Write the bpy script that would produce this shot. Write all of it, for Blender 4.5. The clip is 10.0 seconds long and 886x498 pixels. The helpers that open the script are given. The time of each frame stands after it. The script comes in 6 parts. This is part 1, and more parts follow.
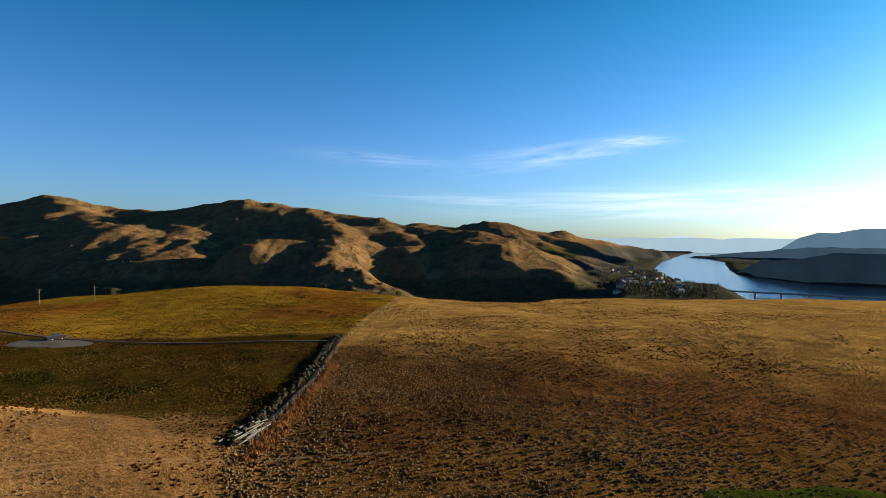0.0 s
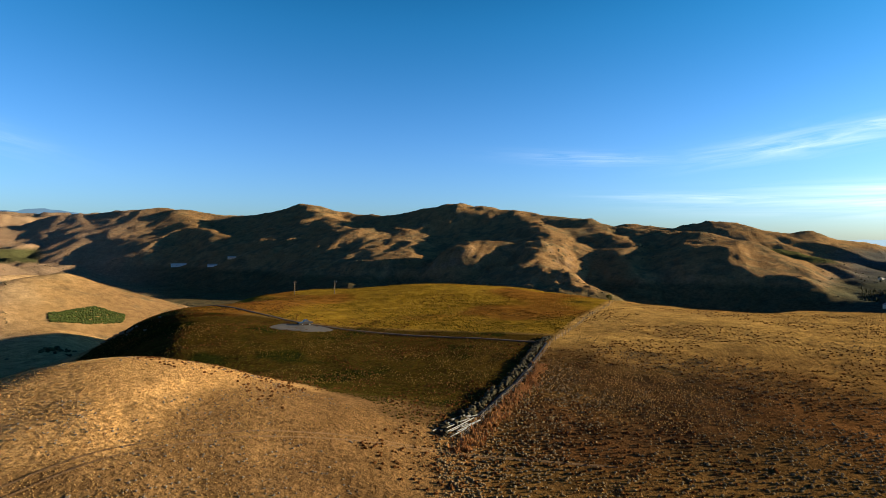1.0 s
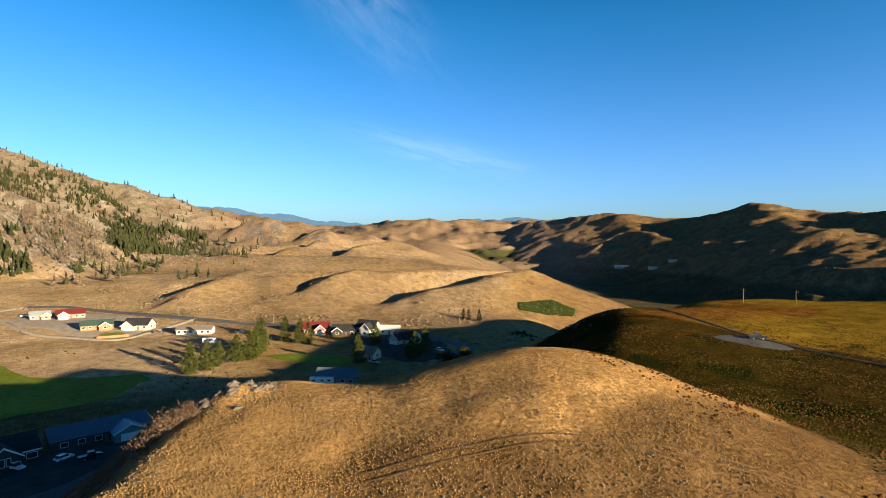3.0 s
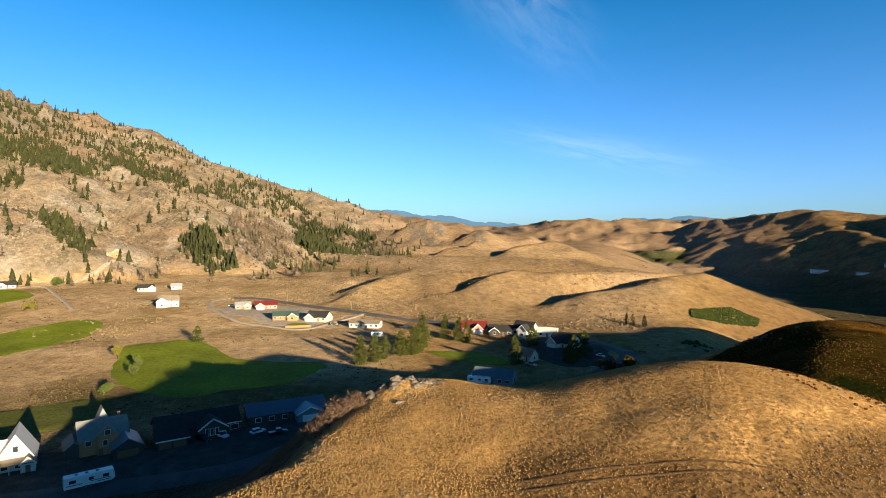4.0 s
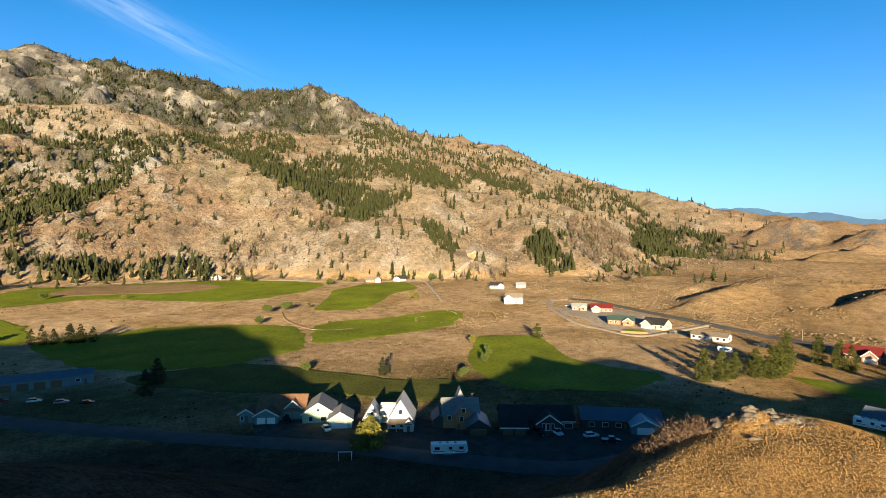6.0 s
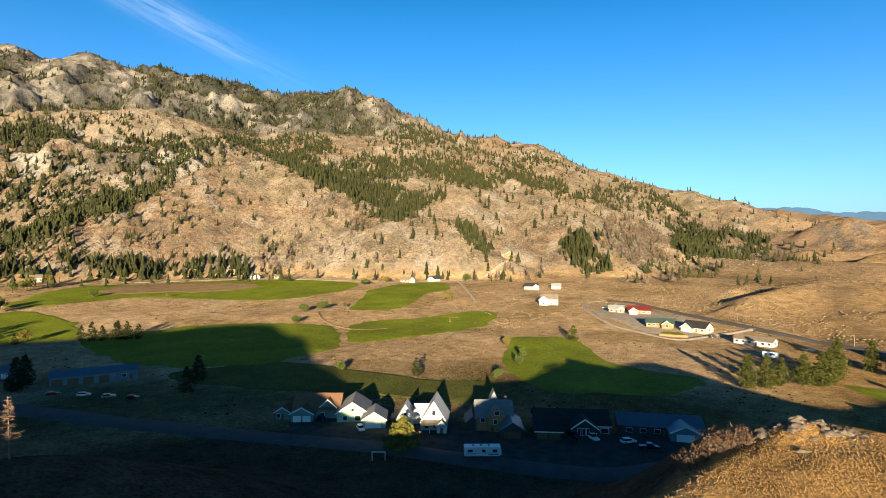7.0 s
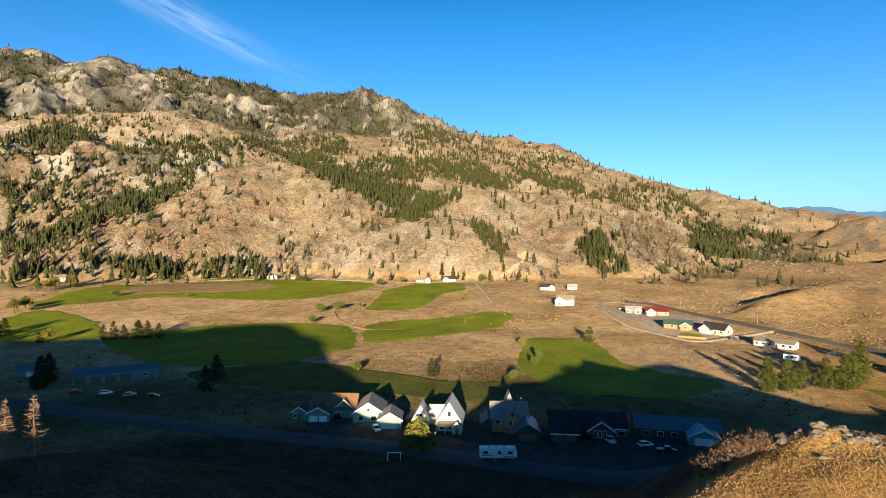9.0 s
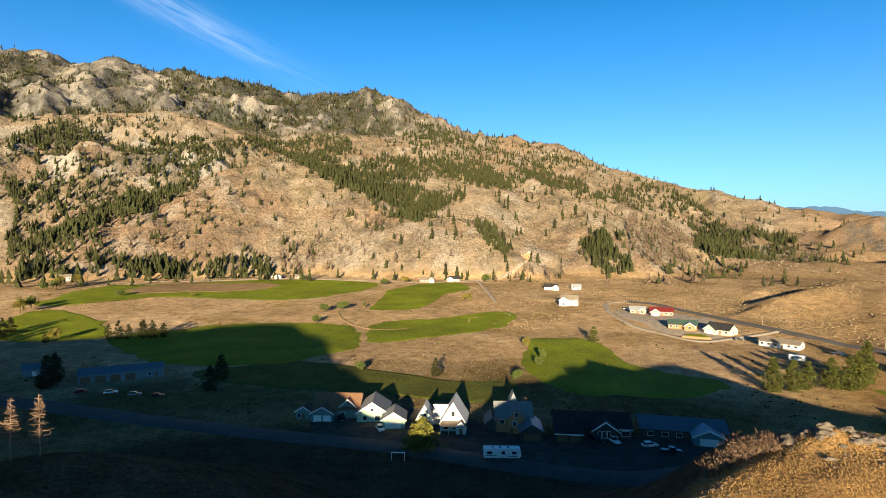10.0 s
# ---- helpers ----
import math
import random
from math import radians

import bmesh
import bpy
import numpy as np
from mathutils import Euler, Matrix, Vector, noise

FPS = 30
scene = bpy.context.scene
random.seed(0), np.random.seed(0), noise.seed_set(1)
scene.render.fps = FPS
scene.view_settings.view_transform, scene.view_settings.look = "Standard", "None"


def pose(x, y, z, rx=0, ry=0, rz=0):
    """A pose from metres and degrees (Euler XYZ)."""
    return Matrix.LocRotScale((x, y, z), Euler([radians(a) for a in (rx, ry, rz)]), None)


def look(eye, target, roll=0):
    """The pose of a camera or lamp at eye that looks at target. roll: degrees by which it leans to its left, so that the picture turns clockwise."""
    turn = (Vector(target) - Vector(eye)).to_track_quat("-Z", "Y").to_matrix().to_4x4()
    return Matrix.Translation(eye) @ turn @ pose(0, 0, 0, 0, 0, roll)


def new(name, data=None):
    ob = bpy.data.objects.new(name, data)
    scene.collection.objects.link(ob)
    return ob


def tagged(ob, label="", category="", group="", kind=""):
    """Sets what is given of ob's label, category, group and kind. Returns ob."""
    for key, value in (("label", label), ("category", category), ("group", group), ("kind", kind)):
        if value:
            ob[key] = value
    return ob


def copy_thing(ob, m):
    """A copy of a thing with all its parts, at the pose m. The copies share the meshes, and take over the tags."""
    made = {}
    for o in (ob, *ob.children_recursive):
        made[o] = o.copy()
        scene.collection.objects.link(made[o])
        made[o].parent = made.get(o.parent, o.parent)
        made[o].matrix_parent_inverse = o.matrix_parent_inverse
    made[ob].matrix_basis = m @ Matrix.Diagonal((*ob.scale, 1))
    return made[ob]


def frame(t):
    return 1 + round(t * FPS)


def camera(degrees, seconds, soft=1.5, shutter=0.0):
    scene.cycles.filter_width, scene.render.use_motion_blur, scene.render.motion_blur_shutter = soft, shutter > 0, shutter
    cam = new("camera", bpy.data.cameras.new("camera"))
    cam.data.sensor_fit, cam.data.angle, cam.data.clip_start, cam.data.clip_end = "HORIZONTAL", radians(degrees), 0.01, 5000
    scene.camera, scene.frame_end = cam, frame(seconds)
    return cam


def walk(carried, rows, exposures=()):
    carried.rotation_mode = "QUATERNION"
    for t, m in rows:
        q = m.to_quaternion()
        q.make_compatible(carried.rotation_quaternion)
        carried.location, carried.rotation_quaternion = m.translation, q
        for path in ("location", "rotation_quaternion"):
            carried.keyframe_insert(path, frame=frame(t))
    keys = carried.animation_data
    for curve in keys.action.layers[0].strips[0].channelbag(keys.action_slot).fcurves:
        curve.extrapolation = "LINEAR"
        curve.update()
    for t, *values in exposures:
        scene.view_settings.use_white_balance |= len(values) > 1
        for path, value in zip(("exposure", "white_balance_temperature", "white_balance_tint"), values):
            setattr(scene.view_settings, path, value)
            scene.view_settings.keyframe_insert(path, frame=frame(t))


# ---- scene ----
# picture brightness on the way: seconds, stops
EXPOSURES = [(0.0, 1.25), (1.0, 1.54), (3.0, 1.64), (10.0, 1.64)]
# camera: seconds, place, yaw, pitch, roll
cam = camera(78.4, 10.0, 0.7)
PATH = [
    (0, -0.03, 0.08, 58.05, 0.00, -1.09, 0.32),
    (0.5, -0.55, 1.63, 57.68, 11.35, -1.04, 0.31),
    (1, -1.15, 3.00, 57.40, 21.55, -1.01, 0.30),
    (1.5, -1.83, 4.16, 57.19, 27.76, -0.99, 0.32),
    (2, -2.60, 5.11, 57.06, 40.01, -0.95, 0.34),
    (2.5, -3.45, 5.86, 56.98, 53.01, -0.92, 0.25),
    (3, -4.35, 6.41, 56.96, 65.73, -0.92, 0.27),
    (4.5, -7.13, 7.15, 57.15, 89.67, -0.91, 0.23),
    (5, -7.95, 7.18, 57.27, 99.06, -0.85, 0.20),
    (5.5, -8.66, 7.16, 57.41, 109.07, -0.81, 0.15),
    (6, -9.24, 7.11, 57.56, 116.67, -0.82, 0.13),
    (7.5, -10.04, 7.02, 57.99, 120.66, -0.83, 0.22),
    (8, -10.02, 7.05, 58.10, 121.25, -0.84, 0.23),
    (8.5, -9.92, 7.09, 58.19, 121.68, -0.83, 0.20),
    (9, -9.80, 7.12, 58.24, 121.94, -0.83, 0.20),
    (9.5, -9.75, 7.11, 58.25, 122.13, -0.84, 0.20),
    (10, -9.90, 6.99, 58.21, 122.33, -0.84, 0.20),
]
walk(cam, [(t, pose(x, y, z, 90 + p, -r, yaw)) for t, x, y, z, yaw, p, r in PATH], EXPOSURES)
# ---- daylight: a low sun behind the later views, clear sky with thin high cloud ----
SUN_AZ, SUN_EL = -62.5, 9.6
sun = new("sun", bpy.data.lights.new("sun", "SUN"))
sun.data.energy, sun.data.angle, sun.data.color = 5.0, radians(0.53), (1.0, 0.80, 0.50)
sx, sy = math.sin(radians(-SUN_AZ)), math.cos(radians(SUN_AZ))
sun.matrix_world = look((sx * 50, sy * 50, 50 * math.tan(radians(SUN_EL))), (0, 0, 0))

world = bpy.data.worlds.new("sky")
scene.world = world
world.use_nodes = True
wt = world.node_tree
wt.nodes.clear()


def wnode(kind, **values):
    n = wt.nodes.new(kind)
    for key, v in values.items():
        n.inputs[key].default_value = v
    return n


w_out = wt.nodes.new("ShaderNodeOutputWorld")
w_bg = wt.nodes.new("ShaderNodeBackground")
w_bg.inputs["Strength"].default_value = 0.05
w_sky = wt.nodes.new("ShaderNodeTexSky")
w_sky.sky_type, w_sky.sun_disc = "NISHITA", False
w_sky.sun_elevation, w_sky.sun_rotation = radians(SUN_EL), radians(-SUN_AZ)
w_sky.altitude, w_sky.air_density, w_sky.dust_density, w_sky.ozone_density = 300, 1.0, 1.0, 2.0
w_co = wt.nodes.new("ShaderNodeTexCoord")


def wmath(op, a, b=None, clamp=False):
    n = wt.nodes.new("ShaderNodeMath")
    n.operation, n.use_clamp = op, clamp
    for k, v in enumerate((a, b)):
        if v is None:
            continue
        if isinstance(v, (int, float)):
            n.inputs[k].default_value = v
        else:
            wt.links.new(v, n.inputs[k])
    return n.outputs[0]


w_sep = wt.nodes.new("ShaderNodeSeparateXYZ")
wt.links.new(w_co.outputs["Generated"], w_sep.inputs[0])
w_az = wmath("MULTIPLY", wmath("ARCTAN2", wmath("MULTIPLY", w_sep.outputs[0], -1.0), w_sep.outputs[1]), 57.2958)
w_el = wmath("MULTIPLY", wmath("ARCSINE", w_sep.outputs[2]), 57.2958)


def streak(az, el, lean, long_, thick, dens, seed):
    """A wisp of high cloud round a direction: half its length and thickness in degrees, leaning by lean."""
    du, dv = wmath("SUBTRACT", w_az, az), wmath("SUBTRACT", w_el, el)
    c, s = math.cos(radians(lean)), math.sin(radians(lean))
    u = wmath("ADD", wmath("MULTIPLY", du, c), wmath("MULTIPLY", dv, s))
    v = wmath("SUBTRACT", wmath("MULTIPLY", dv, c), wmath("MULTIPLY", du, s))
    co = wt.nodes.new("ShaderNodeCombineXYZ")
    wt.links.new(wmath("MULTIPLY", u, 0.9 / long_), co.inputs[0])
    wt.links.new(wmath("MULTIPLY", v, 1.2 / thick), co.inputs[1])
    co.inputs[2].default_value = seed
    nz = wnode("ShaderNodeTexNoise", Scale=1.6, Detail=6.0, Roughness=0.6, Distortion=0.6)
    wt.links.new(co.outputs[0], nz.inputs["Vector"])
    a = wmath("POWER", wmath("ABSOLUTE", wmath("DIVIDE", u, long_)), 2.0)
    b = wmath("POWER", wmath("ABSOLUTE", wmath("DIVIDE", v, thick)), 2.0)
    fall = wmath("POWER", 2.718, wmath("MULTIPLY", wmath("ADD", a, b), -1.6))
    tex = wmath("MULTIPLY", wmath("SUBTRACT", nz.outputs["Fac"], 0.32), 2.6, True)
    return wmath("MULTIPLY", wmath("MULTIPLY", fall, tex), dens, True)


cloud = None
for spec in [(-26, 3.6, 0, 20, 1.5, 0.9, 1.0), (-19, 9.6, 0, 4, 0.7, 0.55, 2.0), (-12, 8.6, -6, 10, 1.3, 0.35, 3.0), (6, 8.2, 3, 9, 0.8, 0.18, 4.0),
             (148, 20.5, 20, 12, 1.5, 0.22, 5.0), (75, 24, 40, 9, 4, 0.12, 6.0), (66, 9, 12, 10, 1.6, 0.12, 7.0), (-5, 4.0, 2, 10, 0.6, 0.3, 8.0)]:
    one = streak(*spec)
    cloud = one if cloud is None else wmath("MAXIMUM", cloud, one)
# deeper blue overhead, paler towards the horizon
w_up = wt.nodes.new("ShaderNodeMapRange")
w_up.inputs["From Min"].default_value, w_up.inputs["From Max"].default_value = 0.0, 26.0
w_up.interpolation_type = "SMOOTHSTEP"
wt.links.new(w_el, w_up.inputs["Value"])
w_col = wt.nodes.new("ShaderNodeMix")
w_col.data_type = "RGBA"
w_col.inputs[6].default_value, w_col.inputs[7].default_value = (0.76, 1.20, 2.1, 1), (0.13, 0.92, 1.46, 1)
wt.links.new(w_up.outputs[0], w_col.inputs[0])
# sky above the view is dimmed to cut the fill in shadows
w_zen = wt.nodes.new("ShaderNodeMapRange")
w_zen.inputs["From Min"].default_value, w_zen.inputs["From Max"].default_value = 20.0, 40.0
w_zen.interpolation_type = "SMOOTHSTEP"
wt.links.new(w_el, w_zen.inputs["Value"])
w_deep = wt.nodes.new("ShaderNodeMix")
w_deep.data_type = "RGBA"
w_deep.inputs[7].default_value = (0.012, 0.07, 0.25, 1)
wt.links.new(w_zen.outputs[0], w_deep.inputs[0])
wt.links.new(w_col.outputs[2], w_deep.inputs[6])
w_tint = wt.nodes.new("ShaderNodeMix")
w_tint.data_type, w_tint.blend_type = "RGBA", "MULTIPLY"
w_tint.inputs[0].default_value = 1.0
wt.links.new(w_deep.outputs[2], w_tint.inputs[7])
wt.links.new(w_sky.outputs[0], w_tint.inputs[6])
w_mix = wt.nodes.new("ShaderNodeMix")
w_mix.data_type = "RGBA"
w_mix.inputs[7].default_value = (11.5, 12.0, 12.6, 1)
wt.links.new(cloud, w_mix.inputs[0])
wt.links.new(w_tint.outputs[2], w_mix.inputs[6])
wt.links.new(w_mix.outputs[2], w_bg.inputs["Color"])
wt.links.new(w_bg.outputs[0], w_out.inputs["Surface"])
# ---- materials ----
def mat(name, color, rough=0.8, metal=0.0, grain=0.0, size=1.0, vary=0.12, bump=0.0, spec=0.3, island=0.0):
    """A plain procedural surface: base colour broken up at two scales, with fine relief."""
    m = bpy.data.materials.new(name)
    m.use_nodes = True
    nt = m.node_tree
    b = nt.nodes["Principled BSDF"]
    b.inputs["Roughness"].default_value, b.inputs["Metallic"].default_value = rough, metal
    b.inputs["Specular IOR Level"].default_value = spec
    co = nt.nodes.new("ShaderNodeTexCoord")
    n1, n2 = nt.nodes.new("ShaderNodeTexNoise"), nt.nodes.new("ShaderNodeTexNoise")
    n1.inputs["Scale"].default_value, n2.inputs["Scale"].default_value = 0.6 / size, 7.0 / size
    n1.inputs["Detail"].default_value = n2.inputs["Detail"].default_value = 5.0
    for n in (n1, n2):
        nt.links.new(co.outputs["Object"], n.inputs["Vector"])
    add = nt.nodes.new("ShaderNodeMath")
    add.operation = "ADD"
    nt.links.new(n1.outputs["Fac"], add.inputs[0])
    nt.links.new(n2.outputs["Fac"], add.inputs[1])
    last = add.outputs[0]
    if island:
        geo = nt.nodes.new("ShaderNodeNewGeometry")
        mul = nt.nodes.new("ShaderNodeMath")
        mul.operation = "MULTIPLY_ADD"
        mul.inputs[1].default_value = island
        nt.links.new(geo.outputs["Random Per Island"], mul.inputs[0])
        nt.links.new(last, mul.inputs[2])
        last = mul.outputs[0]
    ramp = nt.nodes.new("ShaderNodeMapRange")
    ramp.inputs["From Min"].default_value, ramp.inputs["From Max"].default_value = 0.6, 1.4 + island
    ramp.inputs["To Min"].default_value, ramp.inputs["To Max"].default_value = 1 - vary * 2, 1 + vary * 2
    nt.links.new(last, ramp.inputs["Value"])
    mix = nt.nodes.new("ShaderNodeMix")
    mix.data_type, mix.blend_type = "RGBA", "MULTIPLY"
    mix.inputs[0].default_value, mix.inputs[6].default_value = 1.0, (*color, 1)
    nt.links.new(ramp.outputs[0], mix.inputs[7])
    nt.links.new(mix.outputs[2], b.inputs["Base Color"])
    if bump:
        bp = nt.nodes.new("ShaderNodeBump")
        bp.inputs["Strength"].default_value, bp.inputs["Distance"].default_value = bump, 0.08 * size
        nt.links.new(n2.outputs["Fac"], bp.inputs["Height"])
        nt.links.new(bp.outputs[0], b.inputs["Normal"])
    return m


def ground_material():
    """Land cover from the ground's own colour layer, broken up by grass, stones and soil at several scales."""
    m = bpy.data.materials.new("dry_land")
    m.use_nodes = True
    nt = m.node_tree
    b = nt.nodes["Principled BSDF"]
    b.inputs["Roughness"].default_value = 0.95
    b.inputs["Specular IOR Level"].default_value = 0.0
    att = nt.nodes.new("ShaderNodeAttribute")
    att.attribute_name = "cover"
    geo = nt.nodes.new("ShaderNodeNewGeometry")

    def nz(scale, detail=4.0, rough=0.6):
        n = nt.nodes.new("ShaderNodeTexNoise")
        n.inputs["Scale"].default_value, n.inputs["Detail"].default_value, n.inputs["Roughness"].default_value = scale, detail, rough
        nt.links.new(geo.outputs["Position"], n.inputs["Vector"])
        return n.outputs["Fac"]

    def rng(v, a, b_, c, d):
        n = nt.nodes.new("ShaderNodeMapRange")
        for key, val in zip(("From Min", "From Max", "To Min", "To Max"), (a, b_, c, d)):
            n.inputs[key].default_value = val
        nt.links.new(v, n.inputs["Value"])
        return n.outputs[0]

    def mul(a, b_):
        n = nt.nodes.new("ShaderNodeMath")
        n.operation = "MULTIPLY"
        nt.links.new(a, n.inputs[0])
        nt.links.new(b_, n.inputs[1])
        return n.outputs[0]

    big, mid, fine = nz(0.018, 5), nz(0.16, 5, 0.65), nz(1.3, 5, 0.7)
    f = mul(mul(rng(big, 0.3, 0.7, 0.82, 1.18), rng(mid, 0.3, 0.7, 0.64, 1.36)), rng(fine, 0.32, 0.68, 0.5, 1.5))
    # broken rock and scree where the land is rugged
    crag, chip = nz(0.045, 8, 0.72), nz(0.22, 6, 0.75)
    rock = mul(rng(crag, 0.34, 0.66, 0.74, 1.26), rng(chip, 0.34, 0.66, 0.62, 1.38))
    pick = nt.nodes.new("ShaderNodeMix")
    nt.links.new(att.outputs["Alpha"], pick.inputs[0])
    nt.links.new(f, pick.inputs[2])
    nt.links.new(rock, pick.inputs[3])
    f = pick.outputs[0]
    mix = nt.nodes.new("ShaderNodeMix")
    mix.data_type, mix.blend_type = "RGBA", "MULTIPLY"
    mix.inputs[0].default_value = 1.0
    nt.links.new(att.outputs["Color"], mix.inputs[6])
    nt.links.new(f, mix.inputs[7])
    nt.links.new(mix.outputs[2], b.inputs["Base Color"])
    bp = nt.nodes.new("ShaderNodeBump")
    bp.inputs["Strength"].default_value, bp.inputs["Distance"].default_value = 0.8, 0.6
    nt.links.new(fine, bp.inputs["Height"])
    bp2 = nt.nodes.new("ShaderNodeBump")
    bp2.inputs["Strength"].default_value, bp2.inputs["Distance"].default_value = 0.5, 1.4
    nt.links.new(mid, bp2.inputs["Height"])
    bp3 = nt.nodes.new("ShaderNodeBump")
    bp3.inputs["Distance"].default_value = 14.0
    nt.links.new(rng(att.outputs["Alpha"], 0, 1, 0.0, 0.75), bp3.inputs["Strength"])
    nt.links.new(crag, bp3.inputs["Height"])
    nt.links.new(bp3.outputs[0], bp2.inputs["Normal"])
    nt.links.new(bp2.outputs[0], bp.inputs["Normal"])
    nt.links.new(bp.outputs[0], b.inputs["Normal"])
    return m


LAND = ground_material()
WATER = mat("river_water", (0.05, 0.10, 0.16), 0.12, 0, size=40, vary=0.1, bump=0.3, spec=0.5)
TURF = mat("mown_turf", (0.168, 0.201, 0.0121), 0.9, size=12, vary=0.22, bump=0.3, spec=0.1)
ROUGH_TURF = mat("rough_turf", (0.0938, 0.101, 0.0201), 0.9, size=8, vary=0.25, bump=0.4, spec=0.1)
ASPHALT = mat("worn_asphalt", (0.101, 0.0938, 0.0871), 0.9, size=3, vary=0.18, bump=0.2, spec=0.25)
# grey gravel, darkened in colour for the yards that lie in shade
YARD = mat("shaded_yard_gravel", (0.101, 0.0905, 0.0771), 0.95, size=2, vary=0.25, bump=0.5, spec=0.0)
GRAVEL = mat("pale_gravel", (0.362, 0.305, 0.241), 0.95, size=2, vary=0.2, bump=0.5, spec=0.1)
CONCRETE = mat("driveway_concrete", (0.241, 0.228, 0.208), 0.85, size=2, vary=0.12, bump=0.1)
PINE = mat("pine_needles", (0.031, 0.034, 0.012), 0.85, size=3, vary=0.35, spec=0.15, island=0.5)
# brighter copy of PINE, with sunlight put into its colour
PINE_LIT = mat("sunlit_pine_needles", (0.057, 0.0636, 0.0134), 0.85, size=1.5, vary=0.35, spec=0.15, island=0.5)
SNAG = mat("burnt_bark", (0.101, 0.0737, 0.0536), 0.95, size=2, vary=0.3, spec=0.1, island=0.5)
BARK = mat("pine_bark", (0.0871, 0.057, 0.0369), 0.95, size=0.5, vary=0.3, bump=0.6, spec=0.1)
DEADWOOD = mat("weathered_deadwood", (0.19, 0.125, 0.085), 0.9, size=0.6, vary=0.25, bump=0.4, spec=0.1)
STRAW = mat("dry_bunchgrass", (0.40, 0.252, 0.102), 0.95, size=2, vary=0.2, spec=0.0, island=0.7)
SAGE = mat("grey_sagebrush", (0.165, 0.122, 0.070), 0.95, size=2, vary=0.25, spec=0.0, island=0.8)
RUST = mat("rust_red_weed", (0.085, 0.036, 0.013), 0.95, size=2, vary=0.3, spec=0.0, island=0.8)
OLIVE = mat("olive_green_weed", (0.05, 0.041, 0.008), 0.95, size=2, vary=0.3, spec=0.0, island=0.8)
STONE = mat("grey_granite", (0.145, 0.118, 0.092), 0.9, size=1.2, vary=0.25, bump=0.8, spec=0.15, island=0.3)
# ---- landform: heights in metres as a function of place ----
def polar(az, r):
    """Place at az degrees to the left of the first view, r metres off."""
    a = np.radians(az)
    return -np.sin(a) * r, np.cos(a) * r


def hash2(i, j, seed):
    h = (i * 374761393 + j * 668265263 + seed * 974634777) & 0xFFFFFFFF
    h = ((h ^ (h >> 13)) * 1274126177) & 0xFFFFFFFF
    return ((h ^ (h >> 16)) & 0xFFFF) / 32767.5 - 1.0


def vnoise(x, y, seed=0):
    xi, yi = np.floor(x).astype(np.int64), np.floor(y).astype(np.int64)
    fx, fy = x - xi, y - yi
    fx, fy = fx * fx * fx * (fx * (fx * 6 - 15) + 10), fy * fy * fy * (fy * (fy * 6 - 15) + 10)
    a, b = hash2(xi, yi, seed), hash2(xi + 1, yi, seed)
    c, d = hash2(xi, yi + 1, seed), hash2(xi + 1, yi + 1, seed)
    return (a + (b - a) * fx) * (1 - fy) + (c + (d - c) * fx) * fy


def fbm(x, y, size, octaves=4, seed=0, gain=0.5):
    out, amp, f = 0.0, 1.0, 1.0 / size
    for k in range(octaves):
        out = out + amp * vnoise(x * f + 17.3 * k, y * f - 9.1 * k, seed + k)
        amp, f = amp * gain, f * 2.03
    return out


def ridged(x, y, size, octaves=4, seed=0):
    out, amp, f = 0.0, 1.0, 1.0 / size
    for k in range(octaves):
        out = out + amp * (0.45 - np.abs(vnoise(x * f + 7.7 * k, y * f + 3.1 * k, seed + k)) * 1.4)
        amp, f = amp * 0.5, f * 2.07
    return out


def smooth(a, b, v):
    t = np.clip((v - a) / (b - a), 0, 1)
    return t * t * (3 - 2 * t)


def crest(x, y, line, left, right, round_=25.0, blend=30.0):
    """A ridge: line of (azimuth, distance, rise per metre of distance); flanks fall by left and right."""
    pts = [(*polar(a, r), 58 + te * r) for a, r, te in line]
    return ridge_xyz(x, y, pts, left, right, round_, blend)


def ridge_xyz(x, y, pts, left, right, round_=25.0, blend=30.0):
    best = np.full(np.shape(x), -1e4)
    for (x0, y0, z0), (x1, y1, z1) in zip(pts, pts[1:]):
        dx, dy = x1 - x0, y1 - y0
        s = np.clip(((x - x0) * dx + (y - y0) * dy) / (dx * dx + dy * dy), 0, 1)
        ex, ey = x - x0 - s * dx, y - y0 - s * dy
        side = (dx * ey - dy * ex) / math.hypot(dx, dy)
        mix = smooth(-blend, blend, side)
        k = right + (left - right) * mix
        d = np.sqrt(ex * ex + ey * ey + round_ * round_) - round_
        best = np.maximum(best, z0 + s * (z1 - z0) - k * d)
    return best


def area(x, y, pts):
    """Signed distance to a closed outline, negative inside."""
    d2, inside = np.full(np.shape(x), 1e12), np.zeros(np.shape(x), bool)
    for (x0, y0), (x1, y1) in zip(pts, pts[1:] + pts[:1]):
        dx, dy = x1 - x0, y1 - y0
        s = np.clip(((x - x0) * dx + (y - y0) * dy) / (dx * dx + dy * dy), 0, 1)
        d2 = np.minimum(d2, (x - x0 - s * dx) ** 2 + (y - y0 - s * dy) ** 2)
        cond = (y0 > y) != (y1 > y)
        inside ^= cond & (x < dx * (y - y0) / (dy if dy else 1e-9) + x0)
    d = np.sqrt(d2)
    return np.where(inside, -d, d)


def smax(hs, k):
    top = np.maximum.reduce(hs)
    return top + k * np.log(sum(np.exp((h - top) / k) for h in hs))


